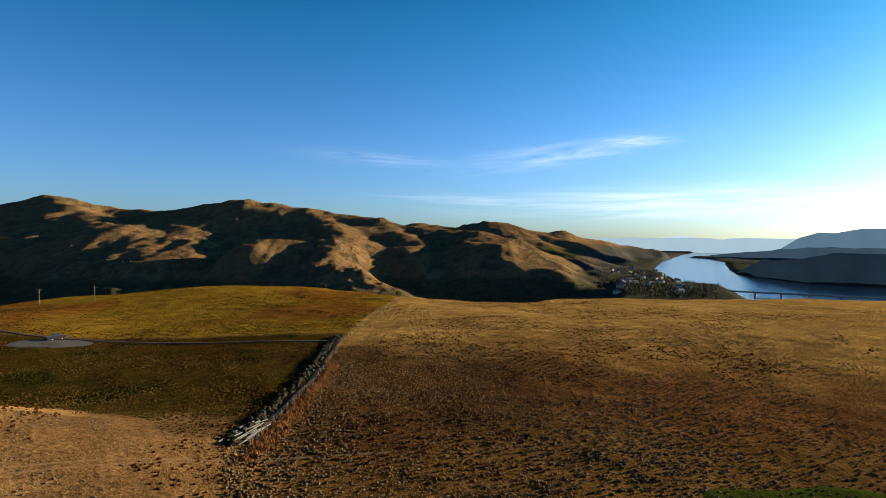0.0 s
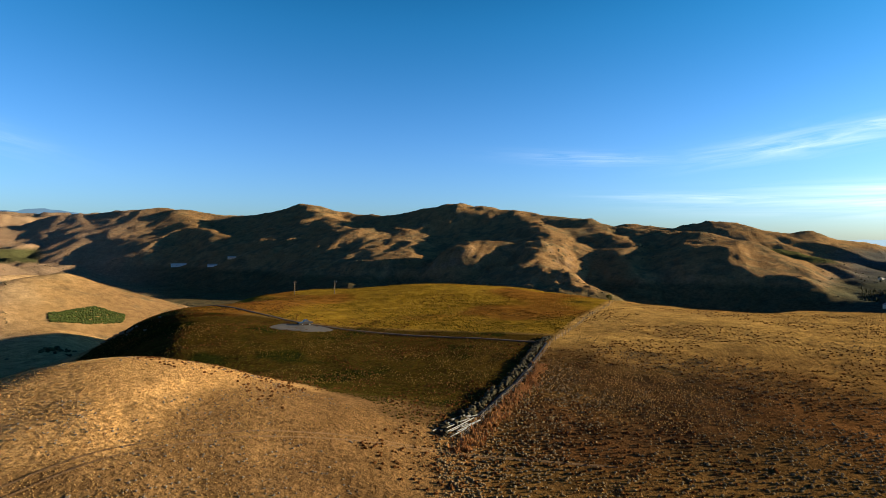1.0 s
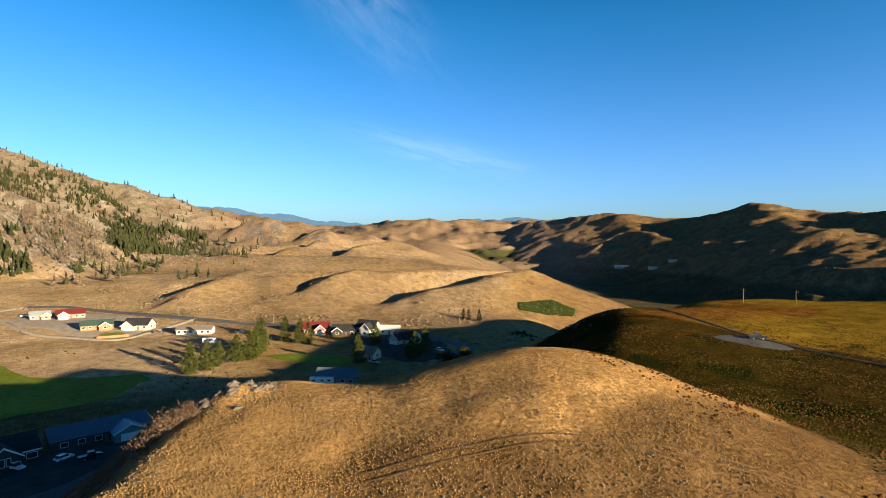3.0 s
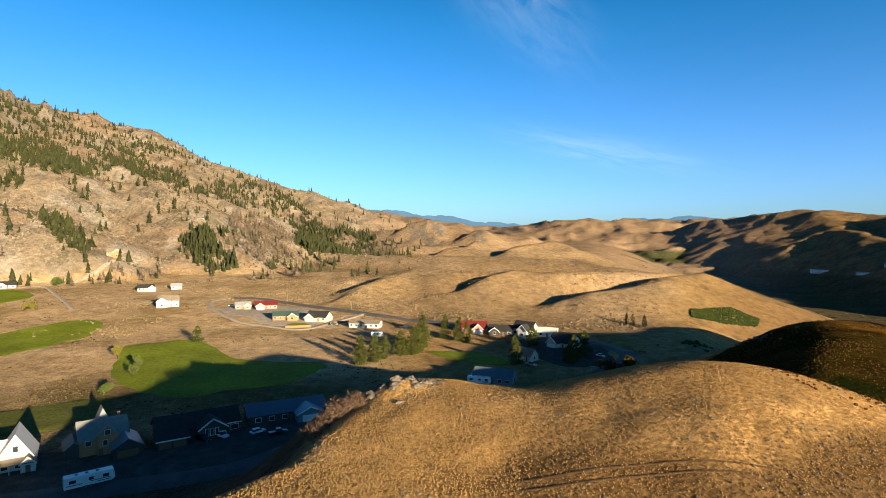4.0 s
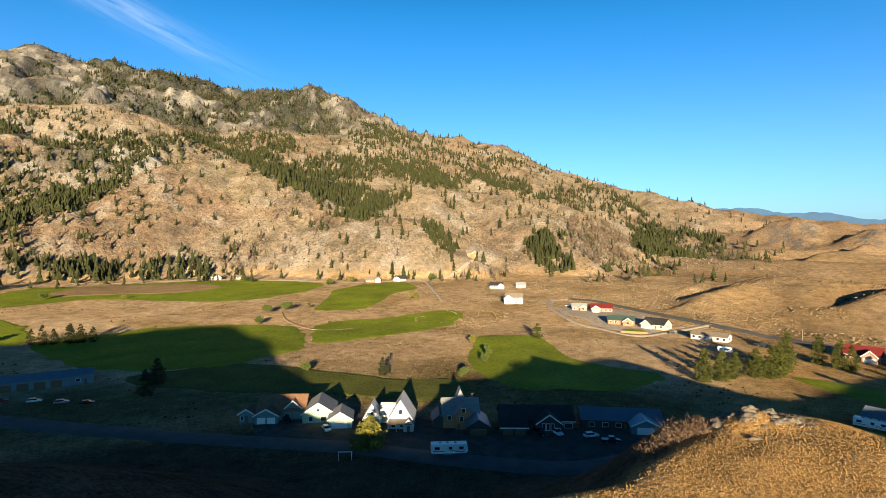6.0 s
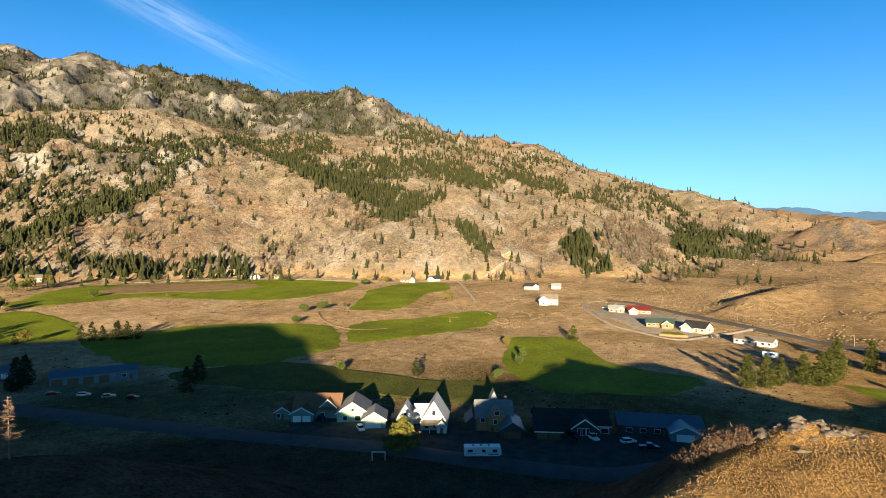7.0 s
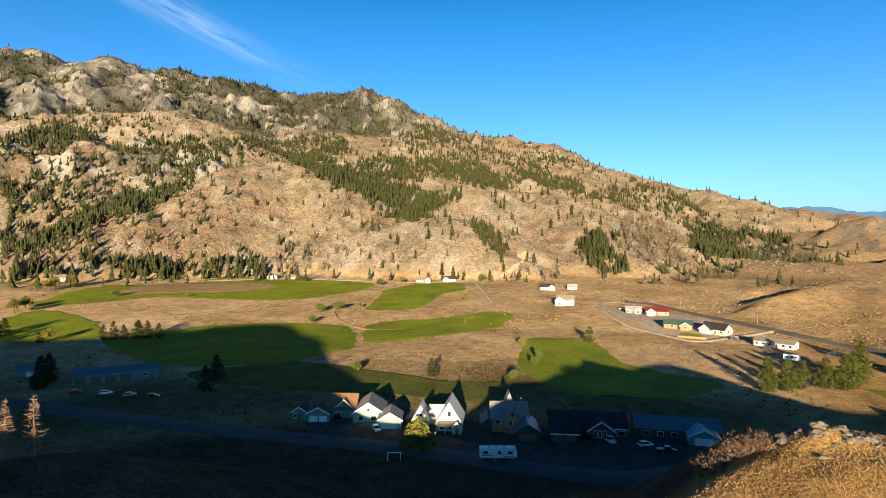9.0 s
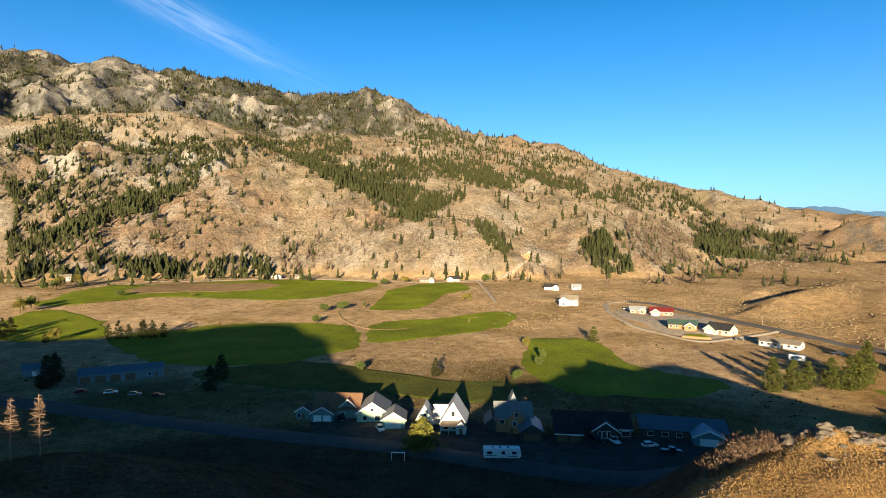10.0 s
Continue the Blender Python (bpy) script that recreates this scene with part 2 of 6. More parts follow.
# the bench's rim, where it breaks off to the valleys: azimuth, distance
RIM = [polar(*p) for p in [(165, 70), (140, 38), (120, 38), (108, 54), (100, 69), (95, 76), (91, 80), (87, 92), (84.5, 106), (82.5, 114), (79, 116), (75, 115), (67, 115), (61, 124), (59, 148),
                           (57, 178), (55, 205), (52.5, 238), (49.5, 272), (45, 308), (40, 338), (34, 352), (22, 372), (14, 350), (7, 318), (-3, 296), (-8, 290), (-12, 318), (-25, 345),
                           (-40, 400), (-60, 450), (-110, 420), (-150, 300), (-175, 190)]]
SUNWARD = 117.5


def along(a, o, z):
    """a metres away from the sun, o metres to the left of that line."""
    x0, y0 = polar(SUNWARD, a)
    x1, y1 = polar(SUNWARD + 90, o)
    return x0 + x1, y0 + y1, z


def valley(x, y, az, r):
    """Floors of the two valleys without hills."""
    side = smooth(58, 44, az - 10 * smooth(650, 1000, r)) * smooth(-200, -150, az)
    start = 350 + 150 * smooth(87, 79, az)
    terrace = 0.045 * np.maximum(r - start, 0) * smooth(start, start + 70, r)
    terrace = np.minimum(terrace, 14 + 0.02 * np.maximum(r - 650, 0))
    west = terrace + 1.2 * fbm(x, y, 120, 3, 5) * smooth(120, 260, r)
    low = -36 + 4 * fbm(x, y, 260, 3, 8) - smooth(-19, -12, az) * (36 + 28 * smooth(39, 33, az)) * smooth(700, 1000, r)
    return west * (1 - side) + low * side


def spurs(x, y):
    """Ribs and gullies that run down the mountain, about 1 on a rib and -1 in a gully."""
    a, r = np.arctan2(-x, y), np.hypot(x, y)
    a = np.where(a < -2.6, a + 2 * math.pi, a)
    return ridged(a * 1250 + 14 * fbm(x, y, 160, 3, 62), r * 0.16, 85, 5, 63)


def height(x, y):
    x, y = np.asarray(x, float), np.asarray(y, float)
    r = np.hypot(x, y) + 1e-6
    az = np.degrees(np.arctan2(-x, y))
    az = np.where(az < -150, az + 360, az)
    wx, wy = x + 35 * fbm(x, y, 260, 3, 21), y + 35 * fbm(x, y, 260, 3, 31)
    base = valley(x, y, az, r)
    # rounded grass hills beyond the village
    hills = [crest(x, y, h, *k) for h, k in GRASS_HILLS]
    soft = smax([base] + hills, 3.0)
    soft = soft + (2.5 * ridged(x, y, 150, 3, 51) + 0.8 * fbm(x, y, 60, 2, 55)) * smooth(3, 22, soft - base) * (1 + 1.5 * smooth(800, 1000, r))
    # the mountain
    mx, my = x + 0.3 * (wx - x), y + 0.3 * (wy - y)
    m = smax([crest(mx, my, h, *k) for h, k in MOUNTAIN], 7.0)
    up = smooth(0, 90, m - base)
    high = smooth(1500, 1750, r) * smooth(104, 124, az)
    cliff = smooth(138, 146, az) * smooth(980, 1060, r) * smooth(1420, 1300, r)
    m = m + up * (4 * ridged(x, y, 330, 4, 61) + (5 + 40 * high * smooth(2250, 1850, r)) * spurs(x, y) + (4 + 13 * cliff + 17 * high) * ridged(wx, wy, 75, 4, 66) + (1.6 + 2.5 * cliff) * ridged(x, y, 22, 2, 68)) - 5 * high + 1
    # bare hills across the river
    east = [crest(wx, wy, h, *k) for h, k in EAST]
    e = smax(east, 10.0)
    ue = smooth(0, 70, e - base)
    bluff = smooth(4, 7, az) * smooth(21, 17, az) * smooth(1330, 1200, r)
    e = e + ue * (8 * ridged(x, y, 340, 5, 71) + 5 * ridged(wx, wy, 120, 4, 74) + 1.5 * fbm(x, y, 50, 3, 76) + (2 + 5 * bluff) * ridged(x, y, 38, 3, 78)) + 3
    far = np.maximum.reduce([crest(x, y, h, *k) for h, k in DISTANT]) + 16 * ridged(wx, wy, 240, 5, 81)
    far = far + 9 * ridged(x, y, 110, 3, 84) * smooth(45, 55, az)
    z = smax([soft, m], 4.0)
    z = smax([z, e], 5.0)
    z = np.maximum(z, far)
    # river
    w = area(x, y, RIVER)
    z = np.where(z < 30, z + (np.minimum(z, -46) - z) * smooth(30, -10, w), z)
    z = np.where(w > -10, np.maximum(z, -43 + 0.04 * np.clip(w, 0, 60) - 80 * smooth(60, 260, w)), z)
    # the bench the camera flies over
    d = area(x, y, RIM) + 5 * fbm(x, y, 40, 3, 91)
    top = 25 + 0.9 * fbm(x, y, 110, 3, 95) * smooth(60, 160, r) + 0.25 * fbm(x, y, 14, 3, 97)
    top = top - 8 * smooth(45, 58, az) * smooth(120, 185, r) + 3.5 * smooth(30, 43, az) * smooth(53, 46, az) * smooth(140, 225, r) * smooth(315, 260, r) - 5 * smooth(38, 46, az) * smooth(255, 310, r)
    top = top + 3.2 * smooth(62, 82, az) * smooth(114, 102, az) * smooth(50, 68, r)
    top = top + 3.5 * np.exp(-(((az - 20) / 12) ** 2) - ((r - 340) / 50) ** 2)
    fall = np.maximum(d, 0)
    steep = 0.62 - (0.50 - 0.36 * smooth(235, 275, r)) * smooth(66, 58, az) * smooth(28, 38, az) * smooth(135, 175, r)
    bench = top - steep * (np.sqrt(fall * fall + 16) - 4) - 0.06 * np.maximum(d + 8, 0)
    knoll = ridge_xyz(x, y, KNOLL, 0.55, 0.32, 16) + 0.5 * fbm(x, y, 22, 3, 99) - 20 * smooth(88, 104, az) + 2.2 * np.exp(-(((az - 83.2) / 2.6) ** 2) - ((r - 107) / 6.5) ** 2)
    back = ridge_xyz(x, y, BACK, 0.62, 0.46, 10) + 0.8 * fbm(x, y, 30, 3, 98)
    spur = ridge_xyz(x, y, SPUR, 0.5, 0.5, 10)
    near = smax([bench, knoll, back, spur], 1.6)
    return smax([z, near], 1.5)


def flowing(pts, parts=5):
    """Finer points on a smooth line through the ones given."""
    out, n = [], len(pts)
    for i in range(n - 1):
        p = [np.array(pts[min(max(i + d, 0), n - 1)], float) for d in (-1, 0, 1, 2)]
        for f in np.arange(parts) / parts:
            out.append(tuple(0.5 * (2 * p[1] + (p[2] - p[0]) * f + (2 * p[0] - 5 * p[1] + 4 * p[2] - p[3]) * f * f + (3 * p[1] - p[0] - 3 * p[2] + p[3]) * f ** 3)))
    return out + [tuple(pts[-1])]


KNOLL = flowing([(*polar(83.5, 107), 28.2), (*polar(79, 103), 30.2), (*polar(74, 99), 31.2), (*polar(67, 98), 32.4), (*polar(60, 102), 34.8), (*polar(53, 106), 37.3), (*polar(48.5, 105), 35.0),
                 (*polar(44, 104), 31.2), (*polar(41, 103), 28.3), (*polar(38, 102), 24.6), (*polar(35, 100), 21), (*polar(31, 97), 17)])
# ridge behind the view, unseen; heights set by the shade it must cast
BACK = [along(4, -16, 27.4), along(0, 0, 28.5), along(0, 26, 30.8), along(-4, 42, 33), along(-20, 56, 46), along(-50, 94, 64), along(-60, 125, 73), along(-60, 160, 71), along(-60, 188, 65),
        along(-60, 255, 61), along(-60, 340, 55), along(-60, 450, 46)]
SPUR = [along(-20, 70, 40), (-43, -85, 26), (-56, -104, 9)]
GRASS_HILLS = [
    # the long ridge behind the lobes
    ([(86, 560, -0.060), (78.5, 540, -0.0566), (75.5, 530, -0.0585), (70, 520, -0.055), (66.7, 530, -0.0538), (62, 560, -0.056), (59.2, 590, -0.056), (56.5, 600, -0.0615), (54.2, 600, -0.077), (51.5, 590, -0.110)], (0.35, 0.95, 12)),
    # lobes with a steep lee side and a hollow behind
    ([(59.5, 510, -0.072), (63, 475, -0.082), (66.7, 452, -0.0945), (69.5, 440, -0.110), (72.8, 434, -0.128)], (0.36, 1.1, 5, 5)),
    ([(56.5, 570, -0.056), (59.5, 530, -0.063), (61.8, 500, -0.0755), (63.3, 482, -0.096), (64.5, 470, -0.114)], (0.36, 1.1, 5, 5)),
    ([(56, 600, -0.064), (54.3, 550, -0.083), (53, 505, -0.108)], (0.38, 0.9, 6, 6)),
    ([(73.5, 535, -0.055), (76.5, 505, -0.064), (78.5, 490, -0.082), (80, 480, -0.108)], (0.32, 1.1, 5, 5)),
    ([(84, 560, -0.058), (87, 520, -0.068), (89.5, 495, -0.082), (91.3, 480, -0.104)], (0.32, 0.55, 8, 8)),
    ([(82.6, 520, -0.068), (82, 465, -0.100)], (0.3, 0.5, 10, 10)),
    ([(96, 640, -0.07), (90, 570, -0.068), (84, 550, -0.064)], (0.34, 0.6, 20)),
    # higher ground behind
    ([(92, 900, -0.030), (80, 850, -0.028), (72, 830, -0.034), (66, 800, -0.046)], (0.30, 0.36, 60)),
    ([(86, 1180, -0.012), (80, 1170, -0.014), (72, 1140, -0.020), (68, 1100, -0.030)], (0.35, 0.5, 30)),
    ([(71, 1100, -0.002), (73, 1060, -0.006), (74.8, 1020, -0.014), (76, 1000, -0.026), (77, 990, -0.034)], (0.34, 1.3, 6, 6)),
    ([(78.5, 1150, -0.004), (80.6, 1040, -0.010), (82, 1000, -0.018)], (0.3, 1.5, 5, 6)),
    ([(90, 1500, 0.012), (82, 1420, 0.026), (78, 1350, 0.016), (74, 1350, 0.006), (70, 1300, -0.012)], (0.35, 0.45, 40)),
    ([(78.5, 1300, 0.020), (77.6, 1290, 0.020)], (0.9, 0.6, 8)),
    ([(85, 1420, 0.034), (83.3, 1400, 0.037), (82.4, 1380, 0.030)], (0.9, 0.7, 10)),
]
MOUNTAIN = [
    # skyline
    ([(200, 2300, 0.2), (175, 2500, 0.268), (160.3, 2450, 0.274), (158.9, 2430, 0.278), (155, 2380, 0.266), (153.1, 2360, 0.283), (149.6, 2320, 0.273), (147.9, 2300, 0.284), (145.5, 2270, 0.274), (143.2, 2250, 0.278),
      (138.2, 2330, 0.259), (132.7, 2250, 0.262), (131.4, 2180, 0.270), (130.1, 2150, 0.274), (128.8, 2140, 0.268), (127.5, 2130, 0.257), (123.3, 2080, 0.227), (118, 2000, 0.199), (112.1, 1930, 0.182), (106.4, 1850, 0.138), (100.5, 1770, 0.105),
      (95.4, 1720, 0.083), (91.2, 1690, 0.064), (89, 1680, 0.050), (86.5, 1680, 0.02)], (0.55, 0.50, 25)),
    ([(158.9, 2420, 0.28), (157, 1950, 0.20)], (0.55, 0.55, 15)),
    ([(153.1, 2360, 0.282), (152, 1900, 0.205)], (0.55, 0.55, 15)),
    ([(147.9, 2300, 0.283), (146.5, 1850, 0.205)], (0.55, 0.55, 15)),
    ([(130.2, 2150, 0.275), (134.5, 1850, 0.20), (139.5, 1600, 0.15)], (0.5, 0.5, 20)),
    # brown shoulder, then the cliffs
    ([(175, 1500, 0.165), (160.4, 1480, 0.176), (157.8, 1480, 0.191), (152.9, 1480, 0.200), (148, 1470, 0.208), (145.3, 1450, 0.205), (143, 1400, 0.183), (139, 1330, 0.150)], (0.60, 0.70, 40)),
    ([(172, 1150, 0.115), (160, 1120, 0.132), (150, 1100, 0.140), (145, 1090, 0.140), (142, 1080, 0.12)], (0.5, 0.85, 30)),
    # domes at the foot
    ([(156, 780, 0.0), (153.4, 800, 0.026), (149.8, 840, 0.055), (146.5, 890, 0.085), (143, 940, 0.111), (140.4, 980, 0.135), (137.7, 1000, 0.140), (134.4, 970, 0.127), (132.1, 930, 0.103), (129.8, 880, 0.078),
      (127.4, 820, 0.043), (126, 790, 0.01)], (0.62, 0.74, 45)),
    ([(121, 900, 0.070), (118.5, 950, 0.101), (116.2, 990, 0.106), (113.2, 1010, 0.095), (110.3, 980, 0.089), (108.6, 930, 0.074), (106.9, 870, 0.048), (105.2, 800, 0.008), (104.7, 760, -0.04)], (0.62, 0.70, 40)),
    ([(127.5, 770, 0.020), (124.5, 780, 0.043), (120.9, 780, 0.044), (118.5, 760, 0.028), (116.7, 720, -0.013)], (0.5, 0.80, 30)),
    # bench behind the domes, ribs down to the plain
    ([(132, 1220, 0.125), (127.4, 1160, 0.105), (122.7, 1130, 0.090), (120.3, 1090, 0.085)], (0.25, 0.55, 25)),
    ([(116, 1550, 0.165), (114.4, 1400, 0.131), (110, 1280, 0.098), (105.8, 1180, 0.058), (102.5, 1080, 0.012), (99.3, 980, -0.040)], (0.62, 0.75, 14, 12)),
    ([(109, 1650, 0.135), (105.8, 1500, 0.083), (103, 1400, 0.062), (100.4, 1300, 0.037), (98, 1200, 0.006), (95.9, 1120, -0.025)], (0.60, 0.75, 14, 12)),
    ([(104, 1750, 0.12), (100, 1600, 0.086), (94.2, 1480, 0.030), (89.6, 1380, -0.012)], (0.55, 0.7, 16, 14)),
]
EAST = [
    # skyline
    ([(57, 2850, 0.030), (54.2, 2750, 0.036), (49.1, 2600, 0.048), (42.6, 2450, 0.036), (39.2, 2350, 0.043), (35.5, 2300, 0.055), (33, 2250, 0.0516), (29.5, 2150, 0.040), (26.2, 2080, 0.042), (21.6, 1950, 0.067),
      (18.1, 1900, 0.065), (14.3, 1850, 0.052), (9.7, 1780, 0.045), (5, 1700, 0.033), (-0.5, 1580, 0.020), (-3.9, 1500, 0.0116), (-6.5, 1420, -0.018), (-8.7, 1350, -0.045), (-12.5, 1220, -0.072), (-17.2, 1080, -0.097), (-20, 1040, -0.107)], (0.40, 0.42, 30)),
    # spurs towards the bench
    ([(35.4, 2300, 0.055), (33.5, 1950, 0.036), (31.5, 1700, 0.012), (30, 1500, -0.015)], (0.40, 0.40, 45)),
    ([(29, 2150, 0.040), (27, 1850, 0.030), (26, 1600, 0.008), (26.3, 1400, -0.022)], (0.50, 0.34, 40)),
    ([(14.3, 1850, 0.050), (11.6, 1600, 0.034), (11.6, 1420, 0.010), (12.8, 1280, -0.010), (13.4, 1160, -0.034), (12, 1060, -0.058), (8.8, 985, -0.078), (6.5, 940, -0.090)], (0.50, 0.42, 32)),
    ([(12.5, 1270, -0.010), (16, 1275, -0.008), (19.5, 1290, -0.006)], (0.9, 0.7, 14)),
    ([(6.6, 1750, 0.036), (5.0, 1550, 0.012), (3.5, 1430, -0.008)], (0.55, 0.40, 26)),
    ([(48.8, 2600, 0.046), (46, 2250, 0.020), (42, 1950, -0.002), (40, 1750, -0.022)], (0.6, 0.4, 30)),
    # orchard plateau and the bare fan above the riverside town
    ([(-4, 2150, -0.012), (-8, 2050, -0.016), (-12.5, 1950, -0.022)], (0.3, 0.25, 60)),
    ([(-10.2, 1800, -0.036), (-13, 1680, -0.036), (-15, 1560, -0.052), (-17, 1400, -0.072)], (0.30, 0.5, 18)),
    # low knolls on the valley floor by the farm buildings
    ([(47.2, 1830, -0.058), (43.5, 1820, -0.055)], (0.4, 0.4, 25)),
    ([(42.5, 1720, -0.066), (38.5, 1730, -0.066)], (0.4, 0.4, 25)),
]
DISTANT = [
    ([(98, 4300, 0.04), (92, 4300, 0.05), (88.7, 4200, 0.050), (85.8, 4000, 0.0425), (82.8, 3800, 0.034), (78.2, 3600, 0.024), (73.7, 3500, 0.024), (70, 3450, 0.034), (67.8, 3400, 0.041), (65, 3400, 0.039), (62.8, 3400, 0.037), (58.6, 3400, 0.032), (54, 3400, 0.03)], (0.3, 0.17, 60)),
    ([(68, 2900, 0.004), (64, 2800, 0.0), (60, 2800, -0.006)], (0.3, 0.2, 60)),
    ([(72, 4600, 0.03), (60, 4500, 0.036), (54, 4400, 0.036), (48, 4300, 0.042), (40, 4300, 0.036)], (0.3, 0.2, 60)),
    ([(7.4, 2700, 0.022), (1.4, 2650, 0.029), (-3, 2600, 0.028), (-5.4, 2550, 0.0335), (-8, 2600, 0.024), (-12.1, 2700, 0.014), (-15.5, 2900, 0.002), (-17.1, 3000, -0.006), (-21, 3100, -0.016)], (0.3, 0.40, 25)),
    ([(-54, 2550, 0.055), (-60, 2600, 0.055), (-80, 2800, 0.05), (-100, 3300, 0.03)], (0.6, 0.5, 60)),
    ([(-100, 3300, 0.03), (-130, 3200, 0.05), (-160, 3000, 0.08), (200, 2900, 0.12)], (0.3, 0.25, 80)),
]
RIVER = [polar(*p) for p in [(-29.83, 5380), (-24.27, 3433), (-26.13, 3204), (-27.41, 2756), (-27.7, 2079), (-28.41, 1790), (-33.88, 1517), (-39.26, 1522), (-48, 1400), (-75, 1400), (-75, 900), (-45, 880), (-30, 1000), (-27.82, 1262), (-27.21, 1270), (-24.05, 1393), (-22.02, 1652), (-21.5, 2113), (-21.9, 2661), (-23.82, 3930), (-24.9, 5005)]]
# ---- the ground: one sheet to the horizon ----
def part(name, bm, material, parent=None, label=""):
    """Links a bmesh as one mesh object, under a thing where one is given."""
    me = bpy.data.meshes.new(name)
    bm.to_mesh(me)
    bm.free()
    me.materials.append(material)
    ob = new(name, me)
    if parent is not None:
        ob.parent = parent
    if label:
        ob["label"] = label
    return ob


def sheet(name, verts, faces, material, shade=True):
    """A mesh object out of arrays; faces all have the same number of corners."""
    verts, faces = np.asarray(verts, np.float32), np.asarray(faces, np.int32)
    me = bpy.data.meshes.new(name)
    k = faces.shape[1]
    me.vertices.add(len(verts))
    me.vertices.foreach_set("co", verts.ravel())
    me.loops.add(faces.size)
    me.loops.foreach_set("vertex_index", faces.ravel())
    me.polygons.add(len(faces))
    me.polygons.foreach_set("loop_start", np.arange(0, faces.size, k, dtype=np.int32))
    me.polygons.foreach_set("use_smooth", np.full(len(faces), shade))
    me.update(calc_edges=True)
    me.materials.append(material)
    return new(name, me)


AZ = np.r_[np.arange(-46, 168, 0.29), np.arange(168, 314, 2.0)]
RAD = np.r_[0.02, 2.0, np.geomspace(6, 60, 30), np.geomspace(61, 700, 250), np.geomspace(705, 2600, 200), np.geomspace(2640, 4930, 36)]
gr, ga = np.meshgrid(RAD, AZ, indexing="ij")
gx, gy = polar(ga, gr)
gz = height(gx, gy)


def cover(x, y, z, r, az, nz):
    """Base colours of the land: dry grass, soil, rock, weeds, field; parts darkened to stand in for shade."""
    def c(*rgb):
        return np.array(rgb)

    def lay(col, rgb, m):
        return col + (c(*rgb) - col) * np.clip(m, 0, 1)[..., None]

    n1, n2, n3 = fbm(x, y, 60, 4, 111), fbm(x, y, 14, 4, 121), fbm(x, y, 220, 4, 131)
    col = np.zeros((*x.shape, 3)) + c(0.43, 0.27, 0.115)
    col = lay(col, (0.50, 0.335, 0.16), smooth(-0.2, 0.7, n1))
    col = lay(col, (0.28, 0.17, 0.075), smooth(0.1, 0.8, n2 + 0.4 * n3) * 0.55)
    # steep and broken: bare rock
    rocky = smooth(0.80, 0.62, nz + 0.10 * n2) * (r > 90)
    col = lay(col, (0.36, 0.315, 0.265), rocky)
    col = lay(col, (0.24, 0.21, 0.19), rocky * smooth(0.1, 0.7, n2))
    # mountain slopes: greyer scree, brush; paler on the ribs, darker in the gullies
    mount = smooth(84, 90, az) * smooth(13, 30, z) * (r > 600)
    col = lay(col, (0.345, 0.280, 0.212), mount * 0.8)
    col = lay(col, (0.135, 0.132, 0.13), mount * smooth(1500, 1650, r + 60 * n3) * smooth(112, 132, az) * 0.9)
    col = lay(col, (0.20, 0.17, 0.10), mount * smooth(0.1, 0.8, n1 + 0.5 * n2) * 0.6)
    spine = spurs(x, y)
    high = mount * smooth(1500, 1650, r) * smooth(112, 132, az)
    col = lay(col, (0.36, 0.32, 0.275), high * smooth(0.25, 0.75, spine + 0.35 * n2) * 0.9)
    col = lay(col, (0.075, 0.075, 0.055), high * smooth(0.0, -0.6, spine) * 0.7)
    # flecks of pale rock and dark brush, russet patches
    f1, f2 = fbm(x, y, 38, 4, 139), fbm(x, y, 55, 4, 149)
    col = lay(col, (0.46, 0.42, 0.37), high * smooth(0.15, 0.6, f1 + 0.3 * spine) * 0.6)
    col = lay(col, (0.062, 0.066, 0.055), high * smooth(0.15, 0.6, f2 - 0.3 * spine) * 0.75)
    lower = np.clip(mount - high, 0, 1)
    crags = lower * smooth(138, 146, az) * smooth(960, 1040, r) * smooth(1420, 1320, r)
    col = lay(col, (0.30, 0.195, 0.125), lower * smooth(0.0, 0.7, fbm(x, y, 130, 3, 169)) * 0.6)
    col = lay(col, (0.18, 0.15, 0.115), lower * smooth(0.1, 0.7, fbm(x, y, 21, 4, 159)) * 0.65)
    col = lay(col, (0.46, 0.40, 0.335), lower * smooth(0.30, 0.75, f1) * 0.55)
    col = lay(col, (0.44, 0.405, 0.36), crags * smooth(0.0, 0.5, f1) * 0.85)
    col = lay(col, (0.10, 0.095, 0.075), crags * smooth(0.1, 0.6, f2) * 0.8)
    # hills over the river: browner, sage
    east = smooth(62, 50, az - 8 * smooth(650, 1000, r)) * (r > 420) * smooth(3000, 2700, r)
    col = lay(col, (0.26, 0.155, 0.075), east * 0.75)
    col = lay(col, (0.13, 0.115, 0.07), east * smooth(0.0, 0.7, n2 + 0.5 * n1) * 0.7)
    # slope under the bench: grey-brown sagebrush, darkened in colour to stand in for shade
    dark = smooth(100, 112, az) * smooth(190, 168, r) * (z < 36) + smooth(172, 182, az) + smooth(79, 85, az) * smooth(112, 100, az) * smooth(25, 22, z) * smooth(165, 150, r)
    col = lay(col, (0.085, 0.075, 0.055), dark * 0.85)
    # river bank greyed and darkened in colour to stand in for shade and haze
    bank = smooth(-12, -17, az) * smooth(40, 10, z) * (r > 900)
    col = lay(col, (0.10, 0.11, 0.11), bank * 0.9)
    # valley floors: orchards
    low = smooth(-22, -34, z) * east
    col = lay(col, (0.07, 0.075, 0.04), low * 0.7)
    orch = smooth(-5, -7, az) * smooth(-15, -13.5, az) * smooth(1820, 1860, r) * smooth(2350, 2250, r)
